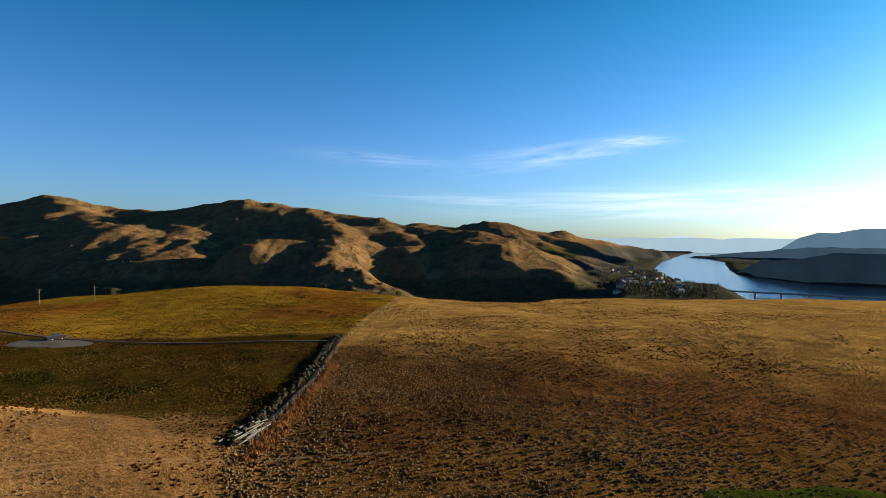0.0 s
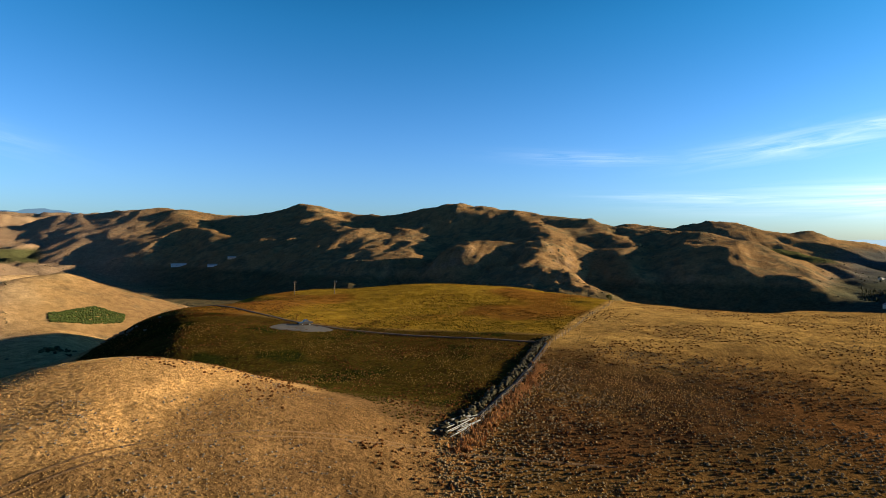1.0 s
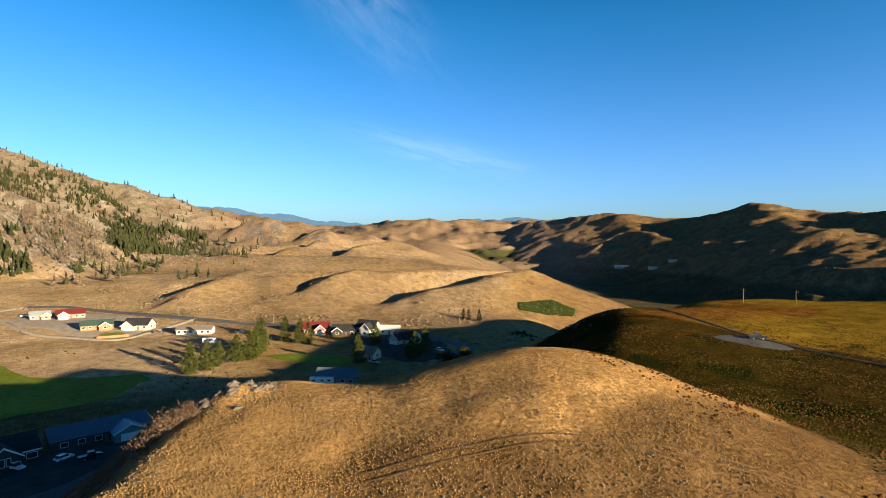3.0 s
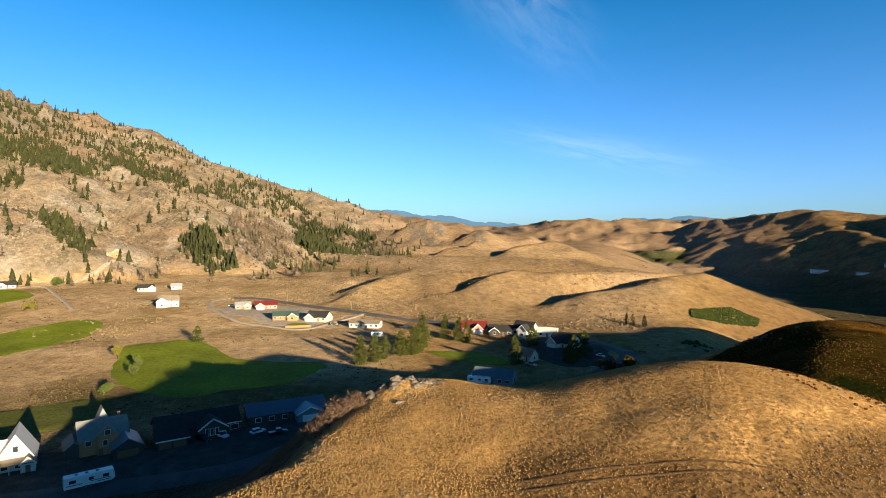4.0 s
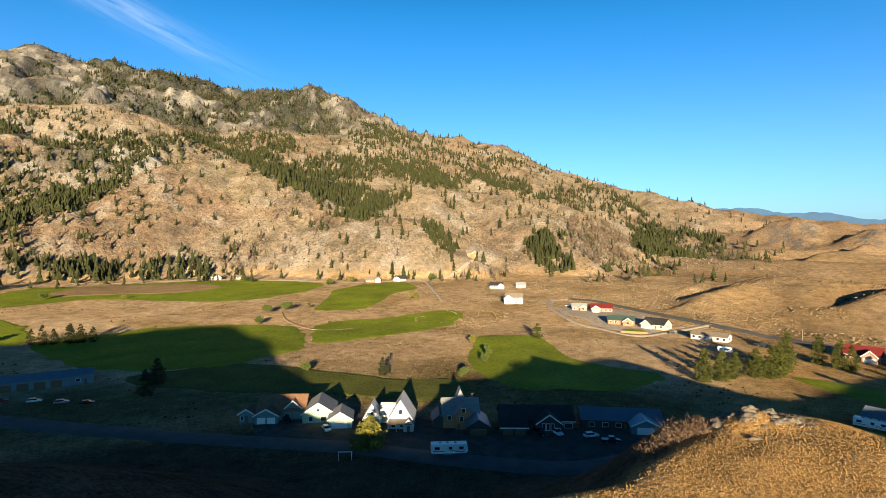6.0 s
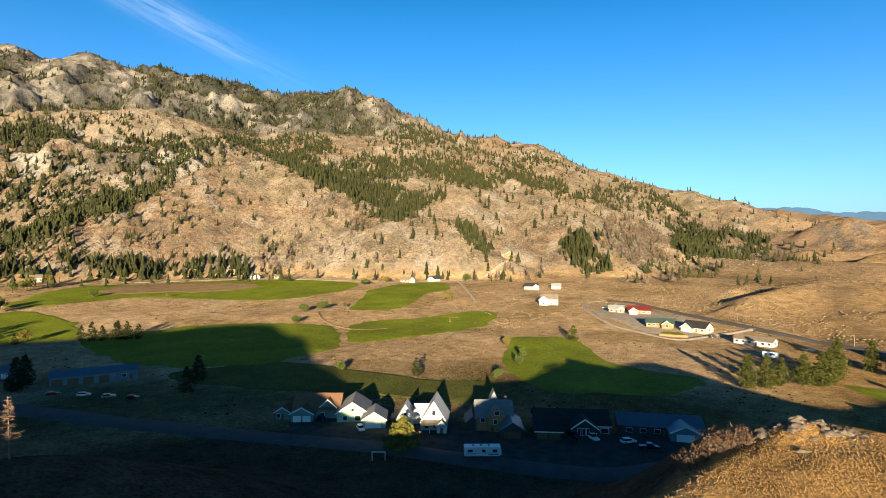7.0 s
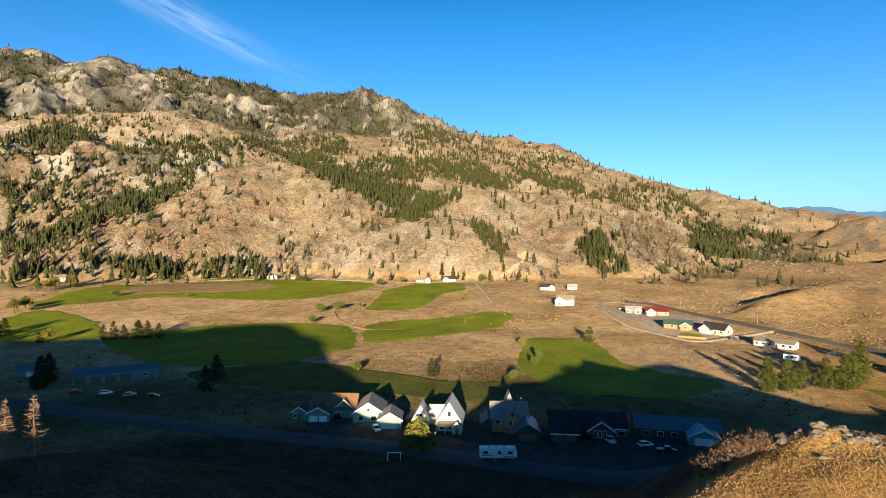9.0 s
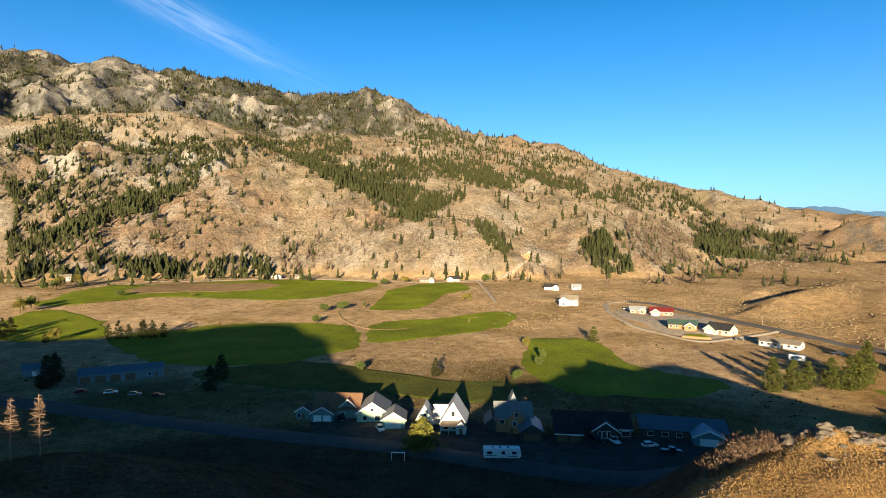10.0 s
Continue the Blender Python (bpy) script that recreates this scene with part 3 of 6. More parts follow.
    col = lay(col, (0.06, 0.09, 0.03), orch * 0.8)
    rise = (z - 58) / r
    crops = smooth(57.5, 58.5, az) * smooth(64.5, 63.5, az) * (r > 1700) * smooth(-0.040, -0.036, rise) * smooth(-0.014, -0.019, rise)
    # far hills: paler and pinker, air haze put into the base colour
    hazy_hills = smooth(46, 56, az) * smooth(92, 86, az) * smooth(900, 1300, r)
    col = lay(col, (0.37, 0.255, 0.175), hazy_hills * 0.7)
    col = lay(col, (0.085, 0.088, 0.04), crops * smooth(-0.5, 0.1, n3))
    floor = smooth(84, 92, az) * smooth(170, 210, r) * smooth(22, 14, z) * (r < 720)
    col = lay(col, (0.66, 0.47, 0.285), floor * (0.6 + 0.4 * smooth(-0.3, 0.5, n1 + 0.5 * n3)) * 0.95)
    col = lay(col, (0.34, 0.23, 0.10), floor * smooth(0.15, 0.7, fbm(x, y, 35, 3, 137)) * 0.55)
    # dull olive near the houses, darkened in colour where the bench's shade lies
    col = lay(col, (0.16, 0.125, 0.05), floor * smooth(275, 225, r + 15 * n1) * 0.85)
    hills = smooth(56, 62, az) * smooth(100, 92, az) * smooth(330, 400, r) * smooth(1400, 1100, r) * (1 - floor)
    col = lay(col, (0.36, 0.25, 0.15), hills * (0.6 + 0.35 * smooth(-0.6, 0.4, n1 + 0.4 * n2)))
    tor = (smooth(76.5, 77.5, az) * smooth(79.6, 78.6, az) + smooth(81.4, 82.2, az) * smooth(86, 85, az)) * (r > 1230) * (r < 1480)
    col = lay(col, (0.24, 0.20, 0.165), tor * smooth(-0.3, 0.4, n2))
    # the bench
    on = area(x, y, RIM) < 6
    right = area(x, y, WEST_FIELD)
    dry = on * smooth(-1.5, 1.5, right)
    col = lay(col, (0.47, 0.285, 0.085), dry * smooth(24, 36, r) * smooth(34, 28, az))
    sage = dry * np.clip(smooth(185, 125, r + 30 * n1 + 30 * n3) + smooth(0.25, 0.6, n3 + 0.3 * n1) * smooth(-18, -28, az), 0, 1) * smooth(25, 18, az)
    col = lay(col, (0.12, 0.062, 0.02), sage * 0.9)
    col = lay(col, (0.15, 0.06, 0.022), sage * smooth(0.0, 0.6, n1) * 0.6)
    # darker patch along the fence's right side
    dark_patch = dry * smooth(175, 150, r + 20 * n1) * smooth(82, 100, r) * smooth(17, 10, az) * smooth(-22, -4, az + 8 * n3)
    col = lay(col, (0.045, 0.030, 0.016), dark_patch * smooth(-0.5, 0.3, n1 + 0.5 * n2) * 0.6)
    russet = on * smooth(120, 100, r) * smooth(42, 34, az) * smooth(14, 20, az)
    col = lay(col, (0.26, 0.125, 0.04), russet * 0.8)
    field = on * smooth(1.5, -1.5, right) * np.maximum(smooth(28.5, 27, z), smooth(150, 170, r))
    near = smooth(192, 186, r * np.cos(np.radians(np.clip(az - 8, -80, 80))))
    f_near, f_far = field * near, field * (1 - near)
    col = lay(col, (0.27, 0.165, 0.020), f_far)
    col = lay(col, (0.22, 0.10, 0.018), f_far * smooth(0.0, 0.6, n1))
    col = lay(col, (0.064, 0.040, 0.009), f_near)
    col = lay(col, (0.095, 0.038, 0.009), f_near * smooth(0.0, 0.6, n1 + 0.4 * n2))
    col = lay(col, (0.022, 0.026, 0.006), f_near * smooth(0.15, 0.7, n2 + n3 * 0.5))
    knoll = on * smooth(18, 24, az) * (1 - field) * (1 - 0.8 * russet)
    col = lay(col, (0.60, 0.352, 0.137), knoll * 0.88)
    # the dirt track in front of the knoll
    track = on * smooth(86, 78, r + 6 * n1 - 24 * smooth(52, 38, az)) * smooth(18, 24, az) * smooth(86, 70, az)
    col = lay(col, (0.18, 0.105, 0.045), track * 0.85)
    return col * 0.72


WEST_FIELD = [polar(*p) for p in [(20.8, 93), (14.8, 124), (11.2, 171), (7.6, 235), (5.0, 300), (0, 420), (40, 520), (66, 420), (66, 150), (62, 134), (54, 127), (44, 118), (39, 111), (35.5, 106), (29.5, 96)]]
nx = np.gradient(gz, axis=0) / np.maximum(np.gradient(gr, axis=0), 1e-6)
ny = np.gradient(gz, axis=1) / (np.maximum(gr, 1) * np.radians(np.gradient(ga, axis=1)))
g_norm = 1 / np.sqrt(1 + nx * nx + ny * ny)
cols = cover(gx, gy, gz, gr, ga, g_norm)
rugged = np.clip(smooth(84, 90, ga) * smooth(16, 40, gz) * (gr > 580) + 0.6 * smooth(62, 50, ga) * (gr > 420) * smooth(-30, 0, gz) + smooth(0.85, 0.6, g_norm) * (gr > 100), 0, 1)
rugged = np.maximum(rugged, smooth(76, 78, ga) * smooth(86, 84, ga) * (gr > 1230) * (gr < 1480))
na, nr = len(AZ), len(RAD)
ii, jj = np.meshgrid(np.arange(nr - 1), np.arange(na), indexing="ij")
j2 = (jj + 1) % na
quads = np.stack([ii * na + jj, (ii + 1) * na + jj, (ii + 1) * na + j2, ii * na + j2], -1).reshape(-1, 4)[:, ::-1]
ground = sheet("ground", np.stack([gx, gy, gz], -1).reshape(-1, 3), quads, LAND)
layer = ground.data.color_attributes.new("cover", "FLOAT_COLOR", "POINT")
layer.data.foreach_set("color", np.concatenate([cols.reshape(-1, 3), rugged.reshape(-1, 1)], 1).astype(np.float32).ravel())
tagged(ground, "dry tawny grassland with hills, bench and bare mountain", "ground", kind="structure")


def spread(pts, lift, material, name, label, category, rings=8, around=72, kind="structure"):
    """A patch laid on the ground inside a smooth closed outline."""
    n = len(pts)
    out = []
    for k in range(around):
        u = k / around * n
        i, f = int(u), u - int(u)
        p = [np.array(pts[(i + d) % n]) for d in (-1, 0, 1, 2)]
        out.append(0.5 * (2 * p[1] + (p[2] - p[0]) * f + (2 * p[0] - 5 * p[1] + 4 * p[2] - p[3]) * f * f + (3 * p[1] - p[0] - 3 * p[2] + p[3]) * f ** 3))
    out = np.array(out)
    away = out - out.mean(0)
    out = out + away / np.hypot(*away.T)[:, None] * (2.2 * fbm(out[:, 0], out[:, 1], 9, 3, 171) + 4.0 * fbm(out[:, 0], out[:, 1], 30, 2, 173))[:, None] * np.clip(np.hypot(*away.T) / 30, 0.15, 1)[:, None]
    mid = out.mean(0)
    s = np.linspace(0.02, 1, rings)[:, None, None]
    g = mid + (out - mid)[None] * s
    z = height(g[..., 0], g[..., 1]) + lift
    z[-1] -= lift + 0.3
    v = np.concatenate([g, z[..., None]], -1).reshape(-1, 3)
    i, j = np.meshgrid(np.arange(rings - 1), np.arange(around), indexing="ij")
    j1 = (j + 1) % around
    f = np.stack([i * around + j, (i + 1) * around + j, (i + 1) * around + j1, i * around + j1], -1).reshape(-1, 4)
    return tagged(sheet(name, v, f, material), label, category, kind=kind)


def strip(pts, width, lift, material, name, label, category, step=6.0, across=4):
    """A road laid on the ground along a smooth line; pts are (x, y)."""
    n, line = len(pts), []
    for i in range(n - 1):
        p = [np.array(pts[min(max(i + d, 0), n - 1)], float) for d in (-1, 0, 1, 2)]
        m = max(2, int(np.hypot(*(p[2] - p[1])) / step))
        for f in np.arange(m) / m:
            line.append(0.5 * (2 * p[1] + (p[2] - p[0]) * f + (2 * p[0] - 5 * p[1] + 4 * p[2] - p[3]) * f * f + (3 * p[1] - p[0] - 3 * p[2] + p[3]) * f ** 3))
    line = np.array(line + [np.array(pts[-1], float)])
    d = np.gradient(line, axis=0)
    side = np.stack([-d[:, 1], d[:, 0]], -1) / np.hypot(d[:, 0], d[:, 1])[:, None]
    offs = np.linspace(-0.5, 0.5, across + 1) * width
    g = line[:, None] + side[:, None] * offs[None, :, None]
    z = height(g[..., 0], g[..., 1])
    z = z * 0.5 + z.mean(1, keepdims=True) * 0.5 + lift
    z[:, 0] -= lift + 0.25
    z[:, -1] -= lift + 0.25
    v = np.concatenate([g, z[..., None]], -1).reshape(-1, 3)
    k = across + 1
    i, j = np.meshgrid(np.arange(len(line) - 1), np.arange(across), indexing="ij")
    f = np.stack([i * k + j, i * k + j + 1, (i + 1) * k + j + 1, (i + 1) * k + j], -1).reshape(-1, 4)
    f = f[:, ::-1]
    return tagged(sheet(name, v, f, material), label, category, kind="structure")


bm = bmesh.new()
q = [bm.verts.new((*polar(a, r), -42.6)) for a, r in [(-20.5, 950), (-100, 700), (-100, 1600), (-45, 4900), (-19, 4900)]]
bm.faces.new(q)
tagged(part("water", bm, WATER), "broad blue river with calm rippled water", "river", kind="structure")
# ---- golf course, roads ----
DRYPATCH = mat("dry_mown_grass", (0.268, 0.181, 0.0938), 0.95, size=6, vary=0.2, bump=0.4, spec=0.05)
FAIRWAYS = [
    [(-190, -485), (-232, -526), (-291, -561), (-346, -534), (-395, -506), (-458, -448), (-482, -375), (-431, -346), (-360, -349), (-312, -388), (-289, -434), (-253, -465), (-208, -460)],
    [(-349, -278), (-434, -324), (-499, -335), (-534, -305), (-492, -265), (-449, -267), (-410, -255), (-370, -245), (-353, -260)],
    [(-284, -225), (-323, -232), (-351, -201), (-390, -184), (-373, -158), (-346, -151), (-304, -164), (-271, -175), (-250, -194)],
    [(-301, -120), (-325, -102), (-322, -84), (-284, -59), (-271, -36), (-268, -11), (-242, -19), (-217, -45), (-213, -70), (-245, -93)],
    [(-173, -328), (-216, -325), (-264, -295), (-288, -249), (-270, -217), (-218, -184), (-170, -199), (-149, -249)],
    [(-158, -437), (-196, -449), (-196, -376), (-172, -334), (-148, -353), (-129, -384)],
]
for pts in FAIRWAYS:
    spread(pts, 0.35, TURF, "fairway", "bright green mown golf fairway on dry ground", "golf fairway", rings=14, around=110)
spread([(-280, -523), (-333, -532), (-383, -490), (-406, -446), (-382, -426), (-340, -433), (-295, -470), (-268, -489)], 0.7, DRYPATCH, "dry_patch",
       "island of dry tan grass inside the fairway", "dry grass", rings=10)
spread([(-148, -212), (-195, -190), (-203, -111), (-215, -85), (-184, -78), (-168, -132), (-150, -171)], 0.3, ROUGH_TURF, "rough", "dull green rough grass behind the houses", "grass", rings=10)
spread([polar(*p) for p in [(-26, 76), (-30, 83), (-36, 89), (-46, 92), (-54, 75), (-38, 64)]], 0.1, mat("dark_lawn", (0.0402, 0.057, 0.00804), 0.95, size=3, vary=0.25, bump=0.4, spec=0.0), "lawn", "green watered lawn at the bench's near edge", "lawn", rings=10)
spread([(-287, 35), (-278, 63), (-253, 74), (-252, 57)], 0.3, TURF, "lawn", "small green lawn beside the conifers", "lawn")
spread([(-372, -48), (-380, -38), (-374, -30), (-366, -38)], 0.3, TURF, "lawn", "square green lawn behind a retaining wall", "lawn", around=40)
# gravel yard of the new houses, the lay-by on the field
spread([(-440, -110), (-450, -60), (-420, -30), (-372, -22), (-362, -40), (-385, -75)], 0.25, GRAVEL, "yard", "pale gravel yard round the new houses", "yard", rings=10)
spread([(-127, 156), (-127, 168), (-112, 171), (-107, 165), (-114, 156)], 0.2, mat("grey_gravel", (0.067, 0.0636, 0.0603), 0.95, size=2, vary=0.15, bump=0.4), "gravel_pad",
       "grey gravel pad at the field's edge", "gravel pad", rings=8)
spread([(-163, -118), (-160, -60), (-184, -10), (-196, -4), (-180, 4), (-150, -20), (-132, -70), (-128, -122)], 0.2, YARD, "house_yard", "grey gravel driveways in front of the house row", "yard", rings=14, around=90)
spread([(-262, 128), (-300, 124), (-318, 100), (-300, 84), (-262, 86), (-238, 100), (-240, 118)], 0.2, YARD, "village_yard", "grey gravel yard between the village houses", "yard", rings=12)
strip([(-489, -108), (-484, -85), (-466, -62), (-436, -27), (-407, 10), (-372, 60), (-336, 103), (-306, 126), (-277, 135), (-256, 133), (-238, 118), (-215, 92), (-196, 60), (-182, 25), (-168, 0), (-155, -13),
       (-144.5, -29), (-138, -54), (-132, -86), (-121, -121), (-106, -173), (-93, -215), (-84, -246), (-60, -330)], 11, 0.45, ASPHALT, "road", "two-lane asphalt road bending through the village", "road")
strip([(-489, -108), (-470, -120), (-440, -112), (-424, -105), (-385, -80), (-369, -59), (-356, -35), (-380, -18), (-410, 4)], 5, 0.5, GRAVEL, "lane", "pale gravel lane round the new houses", "lane")
strip([(-557, -292), (-490, -245), (-429, -204)], 4, 0.5, GRAVEL, "cart_path", "pale gravel cart path on the golf course", "path")
strip([(-330, -570), (-405, -512), (-445, -474), (-472, -424), (-510, -345), (-564, -292), (-600, -270), (-640, -262)], 6, 0.5, GRAVEL, "foot_road", "gravel road along the mountain's foot", "road")
strip([(-300, -205), (-285, -222), (-300, -260), (-320, -285)], 1.6, 0.5, DRYPATCH, "cart_path", "worn earth path between two fairways", "path", step=4)
strip([(-215, 180), (-182, 188), (-139, 173), (-99, 171), (-64, 170), (-33, 171)], 2.2, 0.25, mat("dark_soil", (0.0469, 0.0335, 0.0235), 0.95, size=1, vary=0.2, bump=0.6), "ditch_track",
       "dark earth track across the bench field", "track")
for dx in (0, 1.9):
    strip([(-66 - dx, 24), (-60 - dx, 48), (-46 - dx, 66), (-30 - dx, 78), (-6 - dx, 84)], 0.9, 0.12, mat("rut_soil", (0.16, 0.092, 0.04), 0.95, size=0.6, vary=0.25, bump=0.8), "wheel_rut", "dry dirt wheel rut in the grass", "track", step=2, across=2)

# ---- distance: upright sheets of hazy land, the nearest along the river's far shore ----
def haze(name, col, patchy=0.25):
    """Far land faintly mottled by woods and slopes; blue air haze is put into its colour and glow."""
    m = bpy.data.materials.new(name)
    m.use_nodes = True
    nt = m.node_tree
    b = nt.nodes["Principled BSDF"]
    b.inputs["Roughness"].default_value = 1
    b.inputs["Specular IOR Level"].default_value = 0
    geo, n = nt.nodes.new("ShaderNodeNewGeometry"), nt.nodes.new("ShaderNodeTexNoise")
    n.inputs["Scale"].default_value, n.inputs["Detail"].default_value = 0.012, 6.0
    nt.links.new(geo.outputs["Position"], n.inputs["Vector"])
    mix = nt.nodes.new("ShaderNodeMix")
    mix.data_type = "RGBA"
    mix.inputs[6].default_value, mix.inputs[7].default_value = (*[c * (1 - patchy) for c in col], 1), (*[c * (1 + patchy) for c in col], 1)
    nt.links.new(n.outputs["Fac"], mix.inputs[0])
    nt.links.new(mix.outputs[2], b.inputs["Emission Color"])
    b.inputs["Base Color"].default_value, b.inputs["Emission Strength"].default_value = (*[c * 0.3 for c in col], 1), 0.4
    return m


def backdrop(name, az0, az1, top, rough, seed, dist, material, label):
    az = np.linspace(az0, az1, 160)
    te = np.interp(az, *zip(*sorted(top))) + rough * fbm(az, az * 0 + seed, 1.6, 4, seed)
    if not isinstance(dist, (int, float)):
        dist = np.interp(az, *zip(*sorted(dist)))
    x, y = polar(az, dist)
    v = np.concatenate([np.stack([x, y, az * 0 - 60], -1), np.stack([x, y, 58 + te * dist], -1)])
    n = len(az)
    k = np.arange(n - 1)
    f = np.stack([k, k + 1, n + k + 1, n + k], -1)
    return tagged(sheet(name, v, f, material), label, "backdrop", kind="structure")


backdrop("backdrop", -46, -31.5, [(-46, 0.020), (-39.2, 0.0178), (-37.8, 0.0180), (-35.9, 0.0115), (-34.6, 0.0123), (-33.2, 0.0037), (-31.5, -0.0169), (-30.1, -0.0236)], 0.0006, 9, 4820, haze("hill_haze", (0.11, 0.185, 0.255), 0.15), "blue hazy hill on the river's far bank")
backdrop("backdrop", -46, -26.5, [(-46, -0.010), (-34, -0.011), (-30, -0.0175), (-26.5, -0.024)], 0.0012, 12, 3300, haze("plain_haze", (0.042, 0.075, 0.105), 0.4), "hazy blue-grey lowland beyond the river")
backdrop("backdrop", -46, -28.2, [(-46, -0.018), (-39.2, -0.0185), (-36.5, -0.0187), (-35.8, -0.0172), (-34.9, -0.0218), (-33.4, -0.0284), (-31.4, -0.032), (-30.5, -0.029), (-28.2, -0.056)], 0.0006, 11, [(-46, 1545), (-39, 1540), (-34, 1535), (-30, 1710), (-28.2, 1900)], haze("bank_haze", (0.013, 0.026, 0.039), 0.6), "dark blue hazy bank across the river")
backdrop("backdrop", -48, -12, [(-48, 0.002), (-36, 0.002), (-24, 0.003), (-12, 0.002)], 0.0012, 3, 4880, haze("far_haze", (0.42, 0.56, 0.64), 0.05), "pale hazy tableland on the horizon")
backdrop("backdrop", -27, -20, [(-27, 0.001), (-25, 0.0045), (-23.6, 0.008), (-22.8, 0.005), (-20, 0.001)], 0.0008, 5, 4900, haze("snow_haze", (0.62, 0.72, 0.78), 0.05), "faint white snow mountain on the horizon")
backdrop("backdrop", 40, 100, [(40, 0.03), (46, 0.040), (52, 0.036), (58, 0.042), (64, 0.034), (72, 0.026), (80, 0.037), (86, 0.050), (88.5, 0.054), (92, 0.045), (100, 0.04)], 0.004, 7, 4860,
         haze("range_haze", (0.085, 0.16, 0.25), 0.3), "hazy blue distant mountain range")
# ---- trees and brush ----
rng = np.random.default_rng(11)


def conifer_unit(tiers, sides, seed, ragged=0.25):
    """A small conifer one metre high: ragged skirts of branches, out of triangles."""
    r = np.random.default_rng(seed)
    v, f = [], []
    for k in range(tiers):
        z0, z1 = 0.10 + 0.80 * k / tiers, min(1.0, 0.10 + 0.80 * (k + 1.55) / tiers)
        rad = 0.235 * (1 - 0.86 * k / tiers)
        tip = len(v)
        v.append((r.normal(0, 0.012), r.normal(0, 0.012), z1))
        for s in range(sides):
            a = 2 * math.pi * (s + r.uniform(-0.3, 0.3)) / sides + k
            q = rad * (1 + r.uniform(-ragged, ragged))
            v.append((q * math.cos(a), q * math.sin(a), z0 + r.uniform(-0.05, 0.03)))
        for s in range(sides):
            f.append((tip, tip + 1 + s, tip + 1 + (s + 1) % sides))
    return np.array(v), np.array(f)


def snag_unit(seed):
    """A burnt trunk one metre high with a few bare limbs."""
    r = np.random.default_rng(seed)
    v = [(0.018, 0, 0), (-0.009, 0.016, 0), (-0.009, -0.016, 0), (0, 0, 1)]
    f = [(0, 1, 3), (1, 2, 3), (2, 0, 3)]
    for k in range(9):
        z, a = r.uniform(0.25, 0.92), r.uniform(0, 6.28)
        l = 0.16 * (1.1 - z) + 0.03
        n = len(v)
        v += [(0, 0, z), (0, 0, z + 0.05), (l * math.cos(a), l * math.sin(a), z + r.uniform(0.0, 0.06))]
        f.append((n, n + 1, n + 2))
    return np.array(v), np.array(f)


def tuft_unit(seed, blades=7, flare=0.5):
    """A bunch of grass one metre across: leaning blades."""
    r = np.random.default_rng(seed)
    v, f = [], []
    for k in range(blades):
        a = 2 * math.pi * k / blades + r.uniform(-0.4, 0.4)
        l, h = flare * r.uniform(0.5, 1.1), r.uniform(0.5, 1.0)
        c, s, w = math.cos(a), math.sin(a), 0.16
        n = len(v)
        v += [(-s * w, c * w, -0.1), (s * w, -c * w, -0.1), (c * l, s * l, h)]
        f.append((n, n + 1, n + 2))
    return np.array(v), np.array(f)


def bush_unit(seed, sides=4):
    """A ragged low shrub one metre across."""
    r = np.random.default_rng(seed)
    v = [(0.1 * r.normal(), 0.1 * r.normal(), 0.62)]
    for ring, (q, z) in enumerate(((0.34, 0.5), (0.5, 0.2), (0.36, -0.1))):
        for s in range(sides):
            a = 2 * math.pi * (s + 0.5 * ring + r.uniform(-0.25, 0.25)) / sides
            p = q * r.uniform(0.7, 1.25)
            v.append((p * math.cos(a), p * math.sin(a), z + r.uniform(-0.1, 0.12)))
    f = [(0, 1 + s, 1 + (s + 1) % sides) for s in range(sides)]
    for ring in (0, 1):
        b, c = 1 + ring * sides, 1 + (ring + 1) * sides
        for s in range(sides):
            t = (s + 1) % sides
            f += [(b + s, c + s, b + t), (b + t, c + s, c + t)]
    return np.array(v), np.array(f)


def scatter(name, units, x, y, z, wide, tall, material, label, category, shade=False):
    """Many small plants as one object."""
    vs, fs, n = [], [], 0
    pick = rng.integers(0, len(units), len(x))
    turn = rng.uniform(0, 2 * math.pi, len(x))
    for u, (uv, uf) in enumerate(units):
        k = np.nonzero(pick == u)[0]
        if not len(k):
            continue
        c, s = np.cos(turn[k])[:, None], np.sin(turn[k])[:, None]
        px = (uv[None, :, 0] * c - uv[None, :, 1] * s) * wide[k][:, None] + x[k][:, None]
        py = (uv[None, :, 0] * s + uv[None, :, 1] * c) * wide[k][:, None] + y[k][:, None]
        pz = uv[None, :, 2] * tall[k][:, None] + z[k][:, None]
        vs.append(np.stack([px, py, pz], -1).reshape(-1, 3))
        fs.append((uf[None] + n + (np.arange(len(k)) * len(uv))[:, None, None]).reshape(-1, 3))
        n += len(k) * len(uv)
    ob = sheet(name, np.concatenate(vs), np.concatenate(fs), material, shade)
    return tagged(ob, label, category, kind="stuff")


# groves on the mountain, placed to fit the camera's view: density, then an outline of (azimuth, rise)
GROVES, BURNT = [], []


def grove(where, density, *outline):
    where.append((density, [(a, e * 57.3) for a, e in outline]))


grove(GROVES, 0.98, (160.4, 0.160), (156.6, 0.171), (152.9, 0.159), (156.6, 0.137), (160.4, 0.130))
grove(GROVES, 0.98, (150.3, 0.172), (145.0, 0.183), (140.9, 0.171), (141.4, 0.142), (146.5, 0.141), (150.0, 0.152))
grove(GROVES, 1.2, (143.0, 0.178), (139.3, 0.175), (134.4, 0.156), (131.5, 0.129), (128.3, 0.089), (126.0, 0.043), (126.8, 0.029), (129.8, 0.078), (132.7, 0.103), (136.6, 0.136), (141.4, 0.140))
